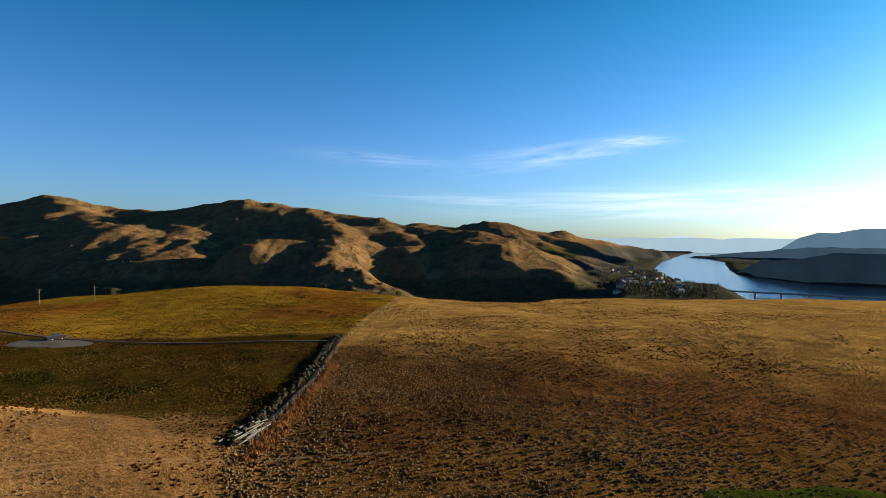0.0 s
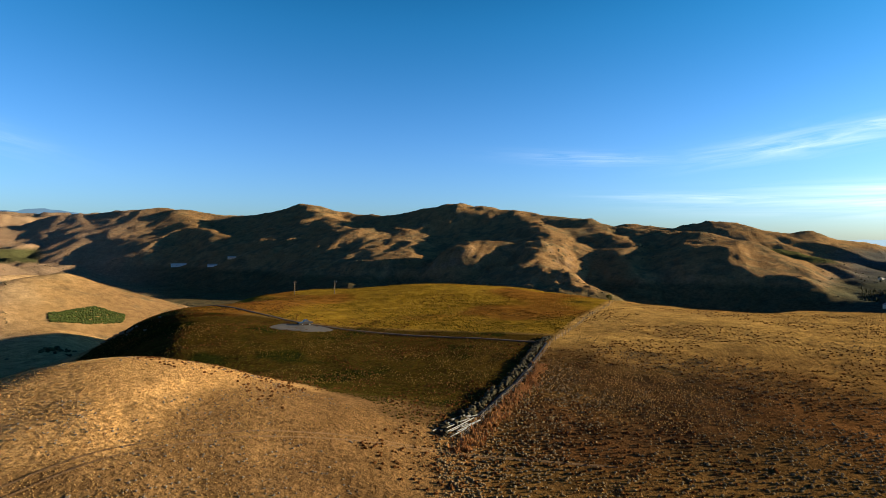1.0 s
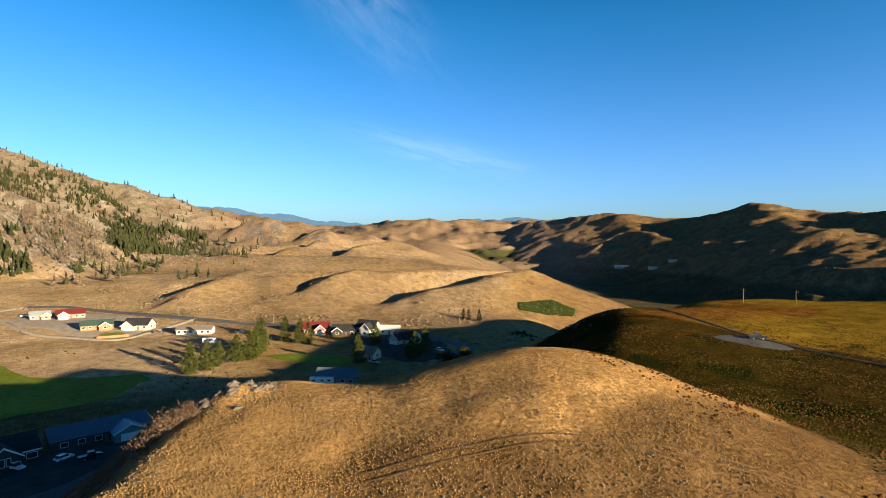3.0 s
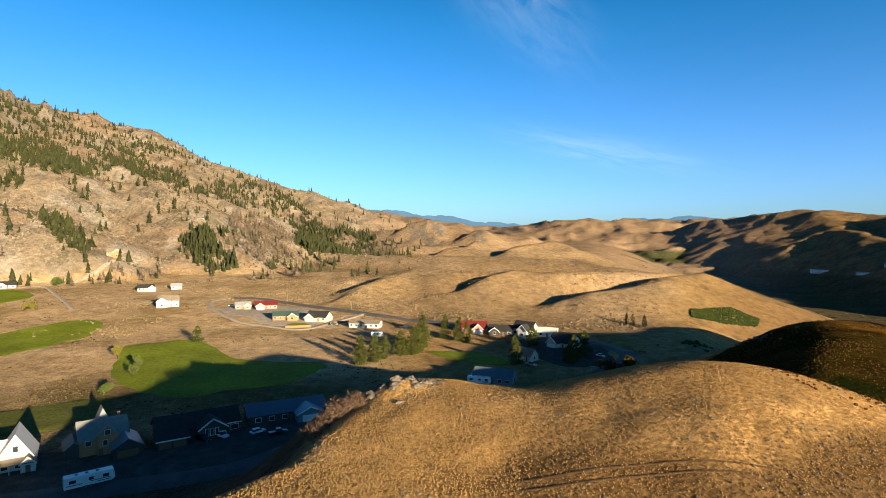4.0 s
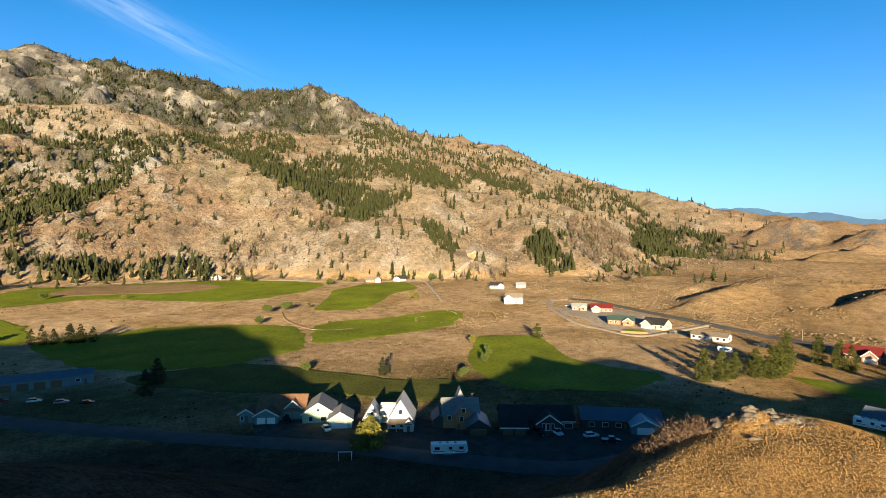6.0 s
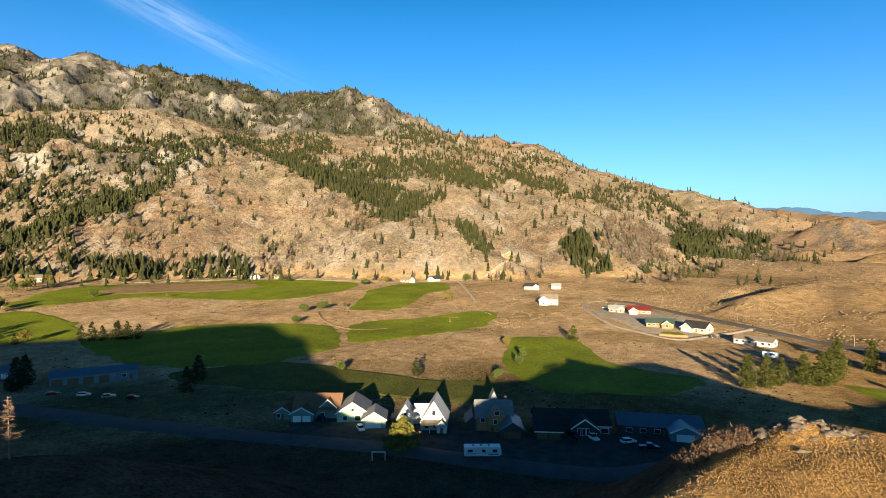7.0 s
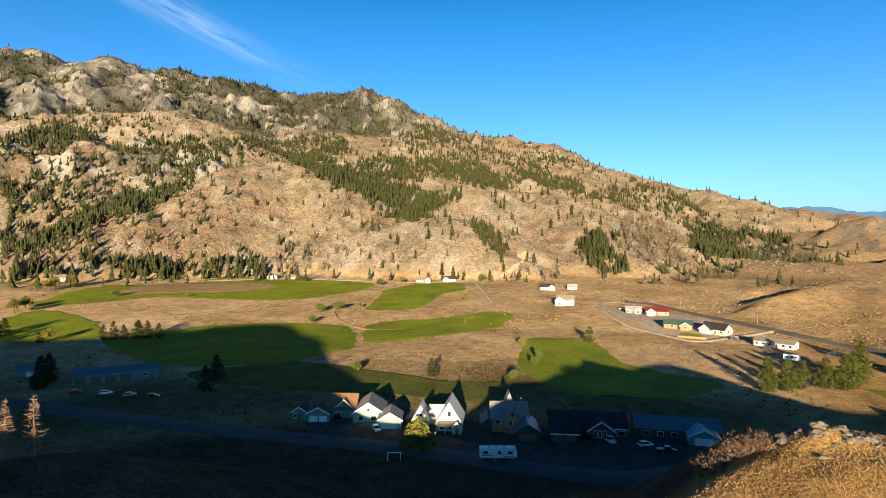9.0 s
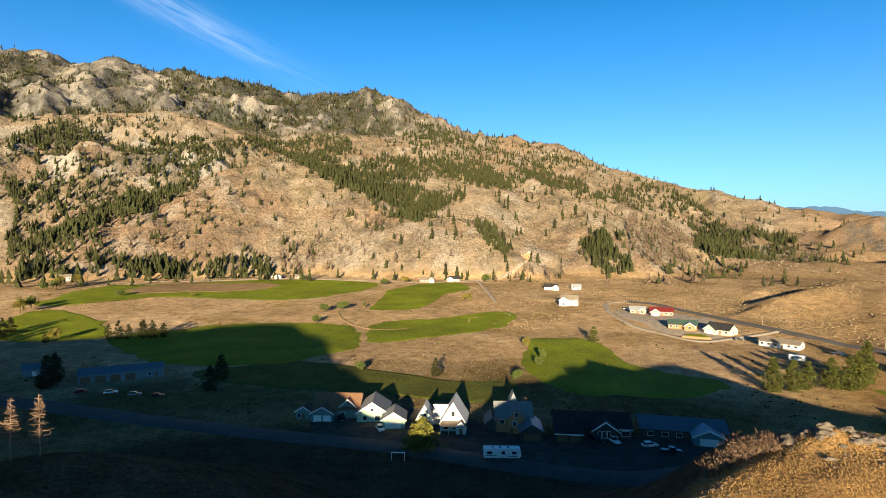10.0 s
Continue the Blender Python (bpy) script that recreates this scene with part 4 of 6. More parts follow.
grove(GROVES, 1.2, (129.5, 0.099), (126.3, 0.102), (122.7, 0.082), (119.4, 0.088), (120.3, 0.054), (124.5, 0.036), (126.2, 0.036))
grove(GROVES, 1.1, (132.1, 0.139), (128.6, 0.153), (122.7, 0.152), (116.8, 0.134), (112.1, 0.120), (114.4, 0.098), (120.3, 0.106), (126.3, 0.108), (129.8, 0.111))
grove(GROVES, 1.2, (124.8, 0.212), (122.1, 0.212), (120.0, 0.188), (120.9, 0.179), (124.2, 0.186))
grove(GROVES, 0.98, (112.7, 0.141), (108.1, 0.111), (105.5, 0.076), (108.1, 0.084), (112.1, 0.108))
grove(GROVES, 0.52, (105.8, 0.086), (102.0, 0.106), (98.9, 0.090), (96.2, 0.055), (95.2, 0.027), (97.9, 0.025), (100.4, 0.045), (104.2, 0.066))
grove(GROVES, 1.3, (98.1, 0.048), (94.9, 0.029), (91.7, 0.010), (88.8, 0.001), (89.2, -0.015), (93.0, -0.026), (95.4, -0.027), (96.8, -0.003))
grove(GROVES, 1.1, (107.3, 0.004), (105.2, 0.010), (103.6, -0.022), (102.4, -0.053), (105.2, -0.056), (106.9, -0.024))
grove(GROVES, 1.1, (118.0, 0.026), (116.0, 0.016), (114.5, -0.019), (116.0, -0.026))
grove(GROVES, 1.1, (153.0, -0.024), (148.4, -0.040), (139.1, -0.032), (139.1, -0.061), (148.0, -0.060), (153.0, -0.058))
grove(GROVES, 0.38, (160.4, 0.136), (142.0, 0.159), (146.5, 0.089), (152.5, 0.035), (153.4, -0.031), (160.5, -0.045))
grove(GROVES, 1.2, (154.6, 0.049), (149.8, 0.079), (146.3, 0.089), (148.4, 0.058), (152.5, 0.033), (154.7, -0.015), (157.1, -0.040), (157.7, 0.003))
grove(GROVES, 0.75, (138.0, 0.177), (132.1, 0.192), (131.2, 0.158), (134.4, 0.152))
grove(GROVES, 0.19, (160.4, 0.176), (147.9, 0.204), (146.0, 0.179), (160.4, 0.140))
grove(GROVES, 0.34, (126.3, 0.203), (114.4, 0.183), (105.3, 0.128), (114.4, 0.131), (125.1, 0.152))
grove(GROVES, 0.9, (159.4, -0.038), (152.5, -0.014), (152.5, -0.058), (159.4, -0.054))
grove(BURNT, 1.6, (138.4, -0.002), (129.8, 0.009), (129.1, -0.035), (132.1, -0.057), (138.4, -0.056))
grove(BURNT, 1.2, (129.1, 0.046), (126.7, 0.050), (127.3, -0.004), (129.8, -0.014))
grove(BURNT, 1.4, (103.3, 0.059), (98.9, 0.029), (96.6, -0.032), (100.4, -0.044), (102.5, -0.012))
grove(BURNT, 0.6, (101.4, -0.059), (93.2, -0.065), (93.2, -0.098), (100.9, -0.091))
grove(BURNT, 1, (128.7, -0.014), (124.9, -0.022), (124.9, -0.058), (128.7, -0.057))
grove(BURNT, 0.5, (151.6, 0.018), (146.5, 0.028), (146.3, -0.028), (151.4, -0.027))
grove(BURNT, 0.5, (114.9, -0.044), (108.6, -0.043), (108.0, -0.073), (114.3, -0.075))


def grown(n, groves, sparse, seed, lo=620, hi=2500):
    r_ = np.random.default_rng(seed)
    az, r = r_.uniform(84, 167, n), np.exp(r_.uniform(math.log(lo), math.log(hi), n))
    x, y = polar(az, r)
    z = height(x, y)
    te = (z - 58) / r
    d = np.full(n, sparse)
    edge = 0.35 * fbm(x, y, 45, 3, 143)
    for q, outline in groves:
        d = np.maximum(d, q * smooth(0.25, -0.35, area(az, te * 57.3, outline) + edge))
    d = d * (0.3 + 0.7 * smooth(-0.45, 0.25, fbm(x, y, 60, 3, 141))) * (z > 12)
    d = np.maximum(d, 0.36 * smooth(1560, 1700, r) * smooth(116, 132, az) * smooth(0.05, -0.45, spurs(x, y) + 0.4 * fbm(x, y, 120, 3, 145)))
    keep = r_.uniform(0, 1, n) < d * 0.5 * (r / 1200)
    return x[keep], y[keep], z[keep], r_.uniform(0.45, 1.0, keep.sum()) ** 1.2 * 1.3


gx_, gy_, gz_, gs = grown(190000, GROVES, 0.032, 5)
tall = 13.5 * gs
scatter("conifer_forest", [conifer_unit(3, 4, k, 0.4) for k in range(6)], gx_, gy_, gz_ - 0.5, tall * 1.05, tall, PINE, "dark green pine forest in patches on the mountainside", "forest")
gx_, gy_, gz_, gs = grown(60000, BURNT, 0.012, 6)
tall = 13 * gs
scatter("burnt_forest", [snag_unit(k) for k in range(3)] + [conifer_unit(6, 3, k, 0.7) for k in range(3)], gx_, gy_, gz_ - 0.5, tall * 0.9, tall, SNAG, "grey-brown burnt tree trunks on the lower slopes", "burnt forest")


def strewn(n, az0, az1, r0, r1, seed, power=1.0):
    """Places on the ground, thinning out with distance."""
    r_ = np.random.default_rng(seed)
    az = r_.uniform(az0, az1, n)
    u = r_.uniform(0, 1, n)
    r = (r0 ** power + u * (r1 ** power - r0 ** power)) ** (1 / power)
    x, y = polar(az, r)
    return x, y, az, r, r_


def plants(name, units, spec, test, size, tall, material, label, category):
    x, y, az, r, r_ = strewn(*spec)
    k = test(x, y, az, r, r_)
    x, y, r = x[k], y[k], r[k]
    z = height(x, y)
    s = r_.uniform(0.55, 1.3, len(x)) * size
    scatter(name, units, x, y, z, s, s * tall, material, label, category)


tufts, bushes = [tuft_unit(k) for k in range(5)], [bush_unit(k) for k in range(5)]


def on_bench(x, y):
    return area(x, y, RIM) < 8


def in_field(x, y):
    return area(x, y, WEST_FIELD) < 0


plants("bunchgrass", tufts, (140000, 20, 110, 48, 150, 21, 1.3), lambda x, y, az, r, q: (~in_field(x, y)) & (area(x, y, RIM) < 10) & (fbm(x, y, 9, 3, 151) > q.uniform(-1.6, 0.1, len(x))) & ((r > 78) | (az > 70) | (q.uniform(0, 1, len(x)) < 0.45)) & ((az > 40) | (q.uniform(0, 1, len(x)) < 0.35)), 0.25, 0.72, STRAW,
       "tawny dry bunchgrass covering the knoll", "grass")
plants("dry_grass", tufts, (75000, -44, 22, 60, 330, 22, 1.1), lambda x, y, az, r, q: on_bench(x, y) & ~in_field(x, y) & (fbm(x, y, 30, 3, 152) > q.uniform(-0.9, 0.7, len(x))), 0.36, 0.8, STRAW,
       "pale dry grass tufts on the bench", "grass")
plants("sagebrush", bushes, (55000, -44, 22, 60, 300, 23, 1.1), lambda x, y, az, r, q: on_bench(x, y) & ~in_field(x, y) & (fbm(x, y, 40, 3, 153) - (r - 135) / 80 > q.uniform(-0.6, 0.8, len(x))), 0.42, 0.8, SAGE,
       "grey sagebrush dotted over the bench", "shrubs")
plants("red_weed", bushes, (20000, -44, 60, 60, 300, 24, 1.1), lambda x, y, az, r, q: on_bench(x, y) & (fbm(x, y, 26, 3, 154) > 0.25), 0.5, 0.8, RUST, "rust-red weeds in patches on the bench", "weeds")
plants("field_weed", bushes, (60000, 8, 64, 90, 320, 25, 1.2), lambda x, y, az, r, q: on_bench(x, y) & in_field(x, y) & ((height(x, y) < 27.5) | (r > 160)) & (fbm(x, y, 20, 3, 155) + (210 - r) / 160 > q.uniform(-0.6, 0.8, len(x))), 0.36, 0.7, OLIVE,
       "olive green weeds covering the old field", "weeds")
plants("field_grass", tufts, (42000, 8, 64, 90, 320, 44, 1.2), lambda x, y, az, r, q: on_bench(x, y) & in_field(x, y) & ((height(x, y) < 27.5) | (r > 160)) & (fbm(x, y, 16, 3, 166) > q.uniform(-0.3, 0.9, len(x))), 0.34, 0.9,
       mat("dull_field_straw", (0.20, 0.125, 0.04), 0.95, size=2, vary=0.25, spec=0.0, island=0.7), "dull straw-coloured grass among the field weeds", "grass")
plants("valley_brush", bushes, (9000, 60, 118, 300, 640, 26, 1.0), lambda x, y, az, r, q: (fbm(x, y, 35, 3, 156) > 0.2) & (area(x, y, [(-330, -130), (-260, -100), (-230, 0), (-230, 140), (-330, 140), (-420, 20), (-480, -120)]) > 0), 1.6, 0.7, SAGE,
       "low grey-brown brush on the valley floor", "shrubs")
plants("slope_brush", bushes, (30000, 84, 166, 650, 1900, 27, 1.0), lambda x, y, az, r, q: (height(x, y) > 22) & (fbm(x, y, 60, 3, 157) > q.uniform(-0.6, 0.9, len(x))), 2.4, 0.8, mat("dark_brush", (0.0871, 0.067, 0.0369), 0.95, size=3, vary=0.3, island=0.6),
       "dark scattered brush on the mountain slopes", "shrubs")
plants("boulders", bushes, (26000, 84, 166, 640, 1700, 28, 1.0), lambda x, y, az, r, q: (height(x, y) > 20) & (fbm(x, y, 80, 3, 158) > q.uniform(-0.7, 0.7, len(x))), 2.0, 0.9, mat("pale_boulder", (0.228, 0.191, 0.151), 0.95, size=3, vary=0.2, bump=0.5, island=0.5),
       "pale boulders strewn over the mountain slopes", "boulders")
plants("hill_brush", bushes, (5000, -20, 62, 800, 2300, 29, 1.0), lambda x, y, az, r, q: fbm(x, y, 120, 3, 159) > 0.1, 4.0, 0.6, mat("hill_sage", (0.067, 0.0603, 0.0335), 0.95, size=3, vary=0.3, island=0.6),
       "dark sage scattered on the far hills", "shrubs")
plants("riverside_trees", [conifer_unit(2, 5, k, 0.4) for k in range(4)], (1600, -27, -16, 980, 1700, 30, 1.0), lambda x, y, az, r, q: (fbm(x, y, 60, 2, 160) > -0.2) & (height(x, y) < -28) & (area(x, y, RIVER) > 8), 6, 1.0, PINE,
       "dark trees among the riverside town", "trees")
# ---- rough ground of the valley floor ----
def off_turf(x, y):
    ok = np.ones(len(x), bool)
    for pts in FAIRWAYS:
        ok &= area(x, y, pts) > 4
    return ok


CLOD = mat("tawny_clod", (0.30, 0.205, 0.115), 0.95, size=1, vary=0.25, island=0.7)
plants("floor_grass", tufts, (45000, 84, 165, 195, 640, 41, 1.0), lambda x, y, az, r, q: off_turf(x, y) & (height(x, y) < 20) & (area(x, y, [(-200, 0), (-170, -120), (-120, -240), (-70, -240), (-100, 20)]) > 0)
       & (fbm(x, y, 22, 3, 163) > q.uniform(-0.5, 0.6, len(x))), 0.6, 0.5, CLOD, "tawny grass clumps and clods on the valley floor", "grass")
plants("floor_weed", bushes, (5000, 84, 165, 195, 640, 42, 1.0), lambda x, y, az, r, q: off_turf(x, y) & (height(x, y) < 20) & (fbm(x, y, 30, 3, 164) > 0.35), 1.1, 0.5, OLIVE, "olive weeds in patches on the valley floor", "weeds")
plants("hill_grass", tufts, (14000, 58, 98, 380, 900, 43, 1.0), lambda x, y, az, r, q: fbm(x, y, 40, 3, 165) > q.uniform(-0.6, 0.6, len(x)), 0.9, 0.5, CLOD, "dry grass tufts on the rounded hills", "grass")
# ---- houses ----
PAINT = {
    "teal": mat("teal_siding", (0.16, 0.208, 0.208), 0.7, size=0.5, vary=0.06, bump=0.15),
    "mint": mat("mint_green_siding", (0.336, 0.44, 0.336), 0.7, size=0.5, vary=0.06, bump=0.15),
    "white": mat("white_siding", (0.528, 0.52, 0.496), 0.65, size=0.5, vary=0.05, bump=0.1),
    "orange": mat("cedar_siding", (0.368, 0.16, 0.072), 0.7, size=0.4, vary=0.12, bump=0.15),
    "dark": mat("dark_siding", (0.056, 0.048, 0.044), 0.75, size=0.5, vary=0.1, bump=0.15),
    "tan": mat("tan_stucco", (0.416, 0.32, 0.216), 0.8, size=0.6, vary=0.08, bump=0.15),
    "cream": mat("cream_stucco", (0.528, 0.464, 0.368), 0.8, size=0.6, vary=0.06, bump=0.15),
    "pink": mat("rose_block", (0.36, 0.208, 0.168), 0.8, size=0.6, vary=0.1, bump=0.15),
    "bluegrey": mat("blue_grey_metal_wall", (0.16, 0.192, 0.224), 0.5, size=1, vary=0.06, bump=0.05),
}
TILES = {
    "brown": mat("brown_shingle", (0.192, 0.104, 0.06), 0.85, size=0.8, vary=0.15, bump=0.4),
    "grey": mat("grey_shingle", (0.20, 0.205, 0.21), 0.8, size=0.8, vary=0.12, bump=0.4),
    "pale": mat("pale_metal_roof", (0.34, 0.35, 0.36), 0.4, 0.2, size=1.5, vary=0.06, bump=0.05, spec=0.5),
    "white": mat("white_metal_roof", (0.56, 0.56, 0.544), 0.45, size=1.5, vary=0.04, bump=0.05, spec=0.5),
    "black": mat("charcoal_shingle", (0.028, 0.028, 0.0304), 0.85, size=0.8, vary=0.2, bump=0.4),
    "red": mat("red_metal_roof", (0.15, 0.022, 0.02), 0.45, size=1.5, vary=0.1, bump=0.05, spec=0.5),
    "tan": mat("tan_shingle", (0.19, 0.155, 0.12), 0.85, size=0.8, vary=0.15, bump=0.4),
    "green": mat("dark_green_metal_roof", (0.048, 0.08, 0.068), 0.45, size=1.5, vary=0.1, spec=0.5),
    "blue": mat("blue_grey_metal_roof", (0.136, 0.176, 0.224), 0.4, 0.2, size=1.5, vary=0.08, spec=0.5),
}
TRIM = mat("white_trim", (0.70, 0.70, 0.68), 0.5, size=0.5, vary=0.04)
PANE = mat("window_glass", (0.03, 0.035, 0.045), 0.06, size=0.5, vary=0.1, spec=0.8)
DOORWOOD = mat("stained_door", (0.16, 0.09, 0.05), 0.5, size=0.4, vary=0.15)
BRICK = mat("chimney_brick", (0.28, 0.14, 0.10), 0.9, size=0.3, vary=0.2, bump=0.5)


def box(bm, x0, x1, y0, y1, z0, z1):
    v = [bm.verts.new((x, y, z)) for z in (z0, z1) for x, y in ((x0, y0), (x1, y0), (x1, y1), (x0, y1))]
    for f in ((3, 2, 1, 0), (4, 5, 6, 7), (0, 1, 5, 4), (1, 2, 6, 5), (2, 3, 7, 6), (3, 0, 4, 7)):
        bm.faces.new([v[k] for k in f])


def prism(bm, outline, y0, y1, axis="y"):
    """An outline of (u, z) drawn out between y0 and y1 (along x where axis is x)."""
    def at(u, w, z):
        return (u, w, z) if axis == "y" else (w, u, z)
    a = [bm.verts.new(at(u, y0, z)) for u, z in outline]
    b = [bm.verts.new(at(u, y1, z)) for u, z in outline]
    n = len(outline)
    bm.faces.new(a)
    bm.faces.new(b[::-1])
    for k in range(n):
        bm.faces.new((a[k], b[k], b[(k + 1) % n], a[(k + 1) % n]))
    bmesh.ops.recalc_face_normals(bm, faces=bm.faces)


def thing(name, x, y, turn, label, category, group="", z=None):
    ob = new(name)
    ob.empty_display_size = 0.5
    ob.matrix_world = pose(x, y, float(height(x, y)) if z is None else z, 0, 0, turn)
    return tagged(ob, label, category, group)


def gable_walls(bm, cx, cy, w, d, eave, rise, along_x):
    """Walls under a gable roof whose ridge runs along x or y."""
    if along_x:
        prism(bm, [(cy - d / 2, -2.0), (cy + d / 2, -2.0), (cy + d / 2, eave), (cy, eave + rise), (cy - d / 2, eave)], cx - w / 2, cx + w / 2, "x")
    else:
        prism(bm, [(cx - w / 2, -2.0), (cx + w / 2, -2.0), (cx + w / 2, eave), (cx, eave + rise), (cx - w / 2, eave)], cy - d / 2, cy + d / 2, "y")


def gable_roof(bm, cx, cy, w, d, eave, rise, along_x, over=0.5, thick=0.22):
    span, long_ = (d, w) if along_x else (w, d)
    c, m = (cy, cx) if along_x else (cx, cy)
    k = rise / (span / 2)
    for side in (-1, 1):
        e = span / 2 + over
        line = [(c + side * e, eave - over * k + 0.03), (c, eave + rise + 0.03), (c, eave + rise + thick + 0.08), (c + side * e, eave - over * k + thick)]
        prism(bm, line, m - long_ / 2 - over, m + long_ / 2 + over, "x" if along_x else "y")


def window(parent, x, y, z, w, h, face):
    """A window on a wall; face: the way it looks, one of -y +y -x +x."""
    sgn = -1 if face[0] == "-" else 1
    for name, grow, out, material in (("window", 0.12, 0.06, TRIM), ("pane", 0.0, 0.09, PANE)):
        bm = bmesh.new()
        a, b = w / 2 + grow, h / 2 + grow
        if face[1] == "y":
            box(bm, x - a, x + a, *sorted((y - sgn * 0.03, y + sgn * out)), z - b, z + b)
        else:
            box(bm, *sorted((x - sgn * 0.03, x + sgn * out)), y - a, y + a, z - b, z + b)
        ob = part(name, bm, material, parent)
        parent = ob if name == "window" else parent


def panel(name, parent, x, y, z0, w, h, material, face="-y", ribs=0, label=""):
    """A door set on a wall, with raised rails."""
    bm = bmesh.new()
    sgn = -1 if face[0] == "-" else 1

    def slab(u0, u1, b0, b1, out):
        if face[1] == "y":
            box(bm, x + u0, x + u1, *sorted((y - sgn * 0.02, y + sgn * out)), b0, b1)
        else:
            box(bm, *sorted((x - sgn * 0.02, x + sgn * out)), y + u0, y + u1, b0, b1)

    slab(-w / 2, w / 2, z0, z0 + h, 0.06)
    for k in range(ribs):
        slab(-w / 2 + 0.08, w / 2 - 0.08, z0 + h * (k + 0.15) / ribs, z0 + h * (k + 0.85) / ribs, 0.10)
    return part(name, bm, material, parent, label)


def verge(parent, cx, y, span, eave, rise, over=0.5):
    """White barge boards along a front gable."""
    k = rise / (span / 2)
    for side in (-1, 1):
        e = span / 2 + over
        bm = bmesh.new()
        prism(bm, [(cx + side * e, eave - over * k - 0.12), (cx, eave + rise - 0.12), (cx, eave + rise + 0.36), (cx + side * e, eave - over * k + 0.30)], y - 0.1, y, "y")
        part("barge_board", bm, TRIM, parent)


def volume(parent, cx, cy, w, d, eave, rise, along_x, wall, roof, over=0.5, trim=True):
    bm = bmesh.new()
    gable_walls(bm, cx, cy, w, d, eave, rise, along_x)
    part("wall", bm, PAINT[wall], parent)
    bm = bmesh.new()
    gable_roof(bm, cx, cy, w, d, eave, rise, along_x, over)
    part("roof", bm, TILES[roof], parent)
    if trim and not along_x:
        verge(parent, cx, cy - d / 2 - over - 0.02, w, eave, rise, over)


def chimney(parent, x, y, z0, z1, s=0.7):
    bm = bmesh.new()
    box(bm, x - s / 2, x + s / 2, y - s / 2, y + s / 2, z0, z1)
    box(bm, x - s / 2 - 0.08, x + s / 2 + 0.08, y - s / 2 - 0.08, y + s / 2 + 0.08, z1, z1 + 0.12)
    part("chimney", bm, BRICK, parent)


def porch(parent, cx, y, w, depth, h, roof):
    bm = bmesh.new()
    prism(bm, [(y - depth, h - 0.25), (y, h + 0.55), (y, h + 0.75), (y - depth, h - 0.05)], cx - w / 2, cx + w / 2, "x")
    part("porch_roof", bm, TILES[roof], parent)
    for k in range(4):
        bm = bmesh.new()
        px = cx - w / 2 + 0.2 + k * (w - 0.4) / 3
        box(bm, px - 0.1, px + 0.1, y - depth + 0.1, y - depth + 0.3, -0.5, h - 0.1)
        part("porch_post", bm, TRIM, parent)


TURN = 124.0
# teal house with a brown roof, double garage under a front gable
h = thing("house", -143, -121, TURN - 4, "teal house with brown shingle roof and double garage", "house")
volume(h, 2.0, 3.0, 15, 10, 3.4, 3.6, True, "teal", "brown")
volume(h, -1.8, -3.2, 7.2, 5.0, 2.9, 1.9, False, "teal", "brown")
volume(h, -8.6, -1.0, 4.6, 5.0, 2.8, 1.4, False, "teal", "brown")
volume(h, 5.8, 1.2, 5.0, 5.6, 4.0, 2.2, False, "teal", "brown", 0.4)
for k in (-1, 1):
    panel("garage_door", h, -1.8 + 1.55 * k, -5.7, 0, 2.6, 2.2, TRIM, "-y", 4, "white panelled garage door")
panel("door", h, -8.6, -3.5, 0, 1.0, 2.1, DOORWOOD)
window(h, -9.9, -3.5, 1.5, 0.9, 1.2, "-y")
window(h, 9.5, 3.0, 2.2, 1.4, 1.3, "+x")
window(h, 9.5, 3.0, 4.8, 1.0, 1.0, "+x")
window(h, 4.0, -2.0, 1.5, 1.4, 1.2, "-y")
# mint green house and its garage
h = thing("house", -149, -108, TURN, "mint green house with light grey shingle roof", "house")
volume(h, 0, 1.5, 10.0, 12, 3.2, 3.2, False, "mint", "grey")
window(h, -2.4, -4.5, 1.5, 1.2, 1.3, "-y")
window(h, 1.6, -4.5, 1.5, 1.6, 1.3, "-y")
window(h, 0, -4.5, 4.2, 0.8, 0.8, "-y")
panel("door", h, 3.8, -4.5, 0, 1.0, 2.1, DOORWOOD)
h = thing("garage", -147.5, -98.2, TURN, "mint green garage with wide white door", "garage")
volume(h, 0, 0, 7.0, 8.5, 3.0, 2.1, False, "mint", "grey")
panel("garage_door", h, -0.3, -4.25, 0, 4.9, 2.3, TRIM, "-y", 4, "wide white garage door")
window(h, 3.5, 0.5, 1.6, 0.9, 1.0, "+x")
# small white outbuilding and the steep white house
h = thing("cottage", -153.5, -90.2, TURN - 6, "small white cottage with steep white metal roof", "cottage")
volume(h, 0, 0, 5.0, 6.5, 2.6, 4.2, False, "white", "white", 0.4)
window(h, -1.3, -3.25, 1.4, 0.9, 1.2, "-y")
window(h, 0, -3.25, 4.0, 0.8, 0.9, "-y")
panel("door", h, 1.2, -3.25, 0, 0.9, 2.0, DOORWOOD)
h = thing("house", -156.5, -81.2, TURN - 8, "steep white gabled house with tan porch roof", "house")
volume(h, 0, 0, 7.6, 11, 3.0, 6.0, False, "white", "white", 0.4)
volume(h, -4.6, 3.0, 4.5, 5, 3.0, 2.6, True, "white", "white", 0.3, False)
porch(h, 0.2, -5.5, 8.0, 2.8, 2.7, "tan")
volume(h, 2.6, -7.0, 3.0, 2.4, 2.5, 1.4, False, "white", "tan", 0.3)
window(h, 0, -5.5, 5.6, 1.0, 1.4, "-y")
window(h, -2.2, -5.5, 1.5, 1.2, 1.3, "-y")
window(h, 0.5, -5.5, 1.5, 1.2, 1.3, "-y")
window(h, 3.8, 1.5, 1.7, 1.2, 1.3, "+x")
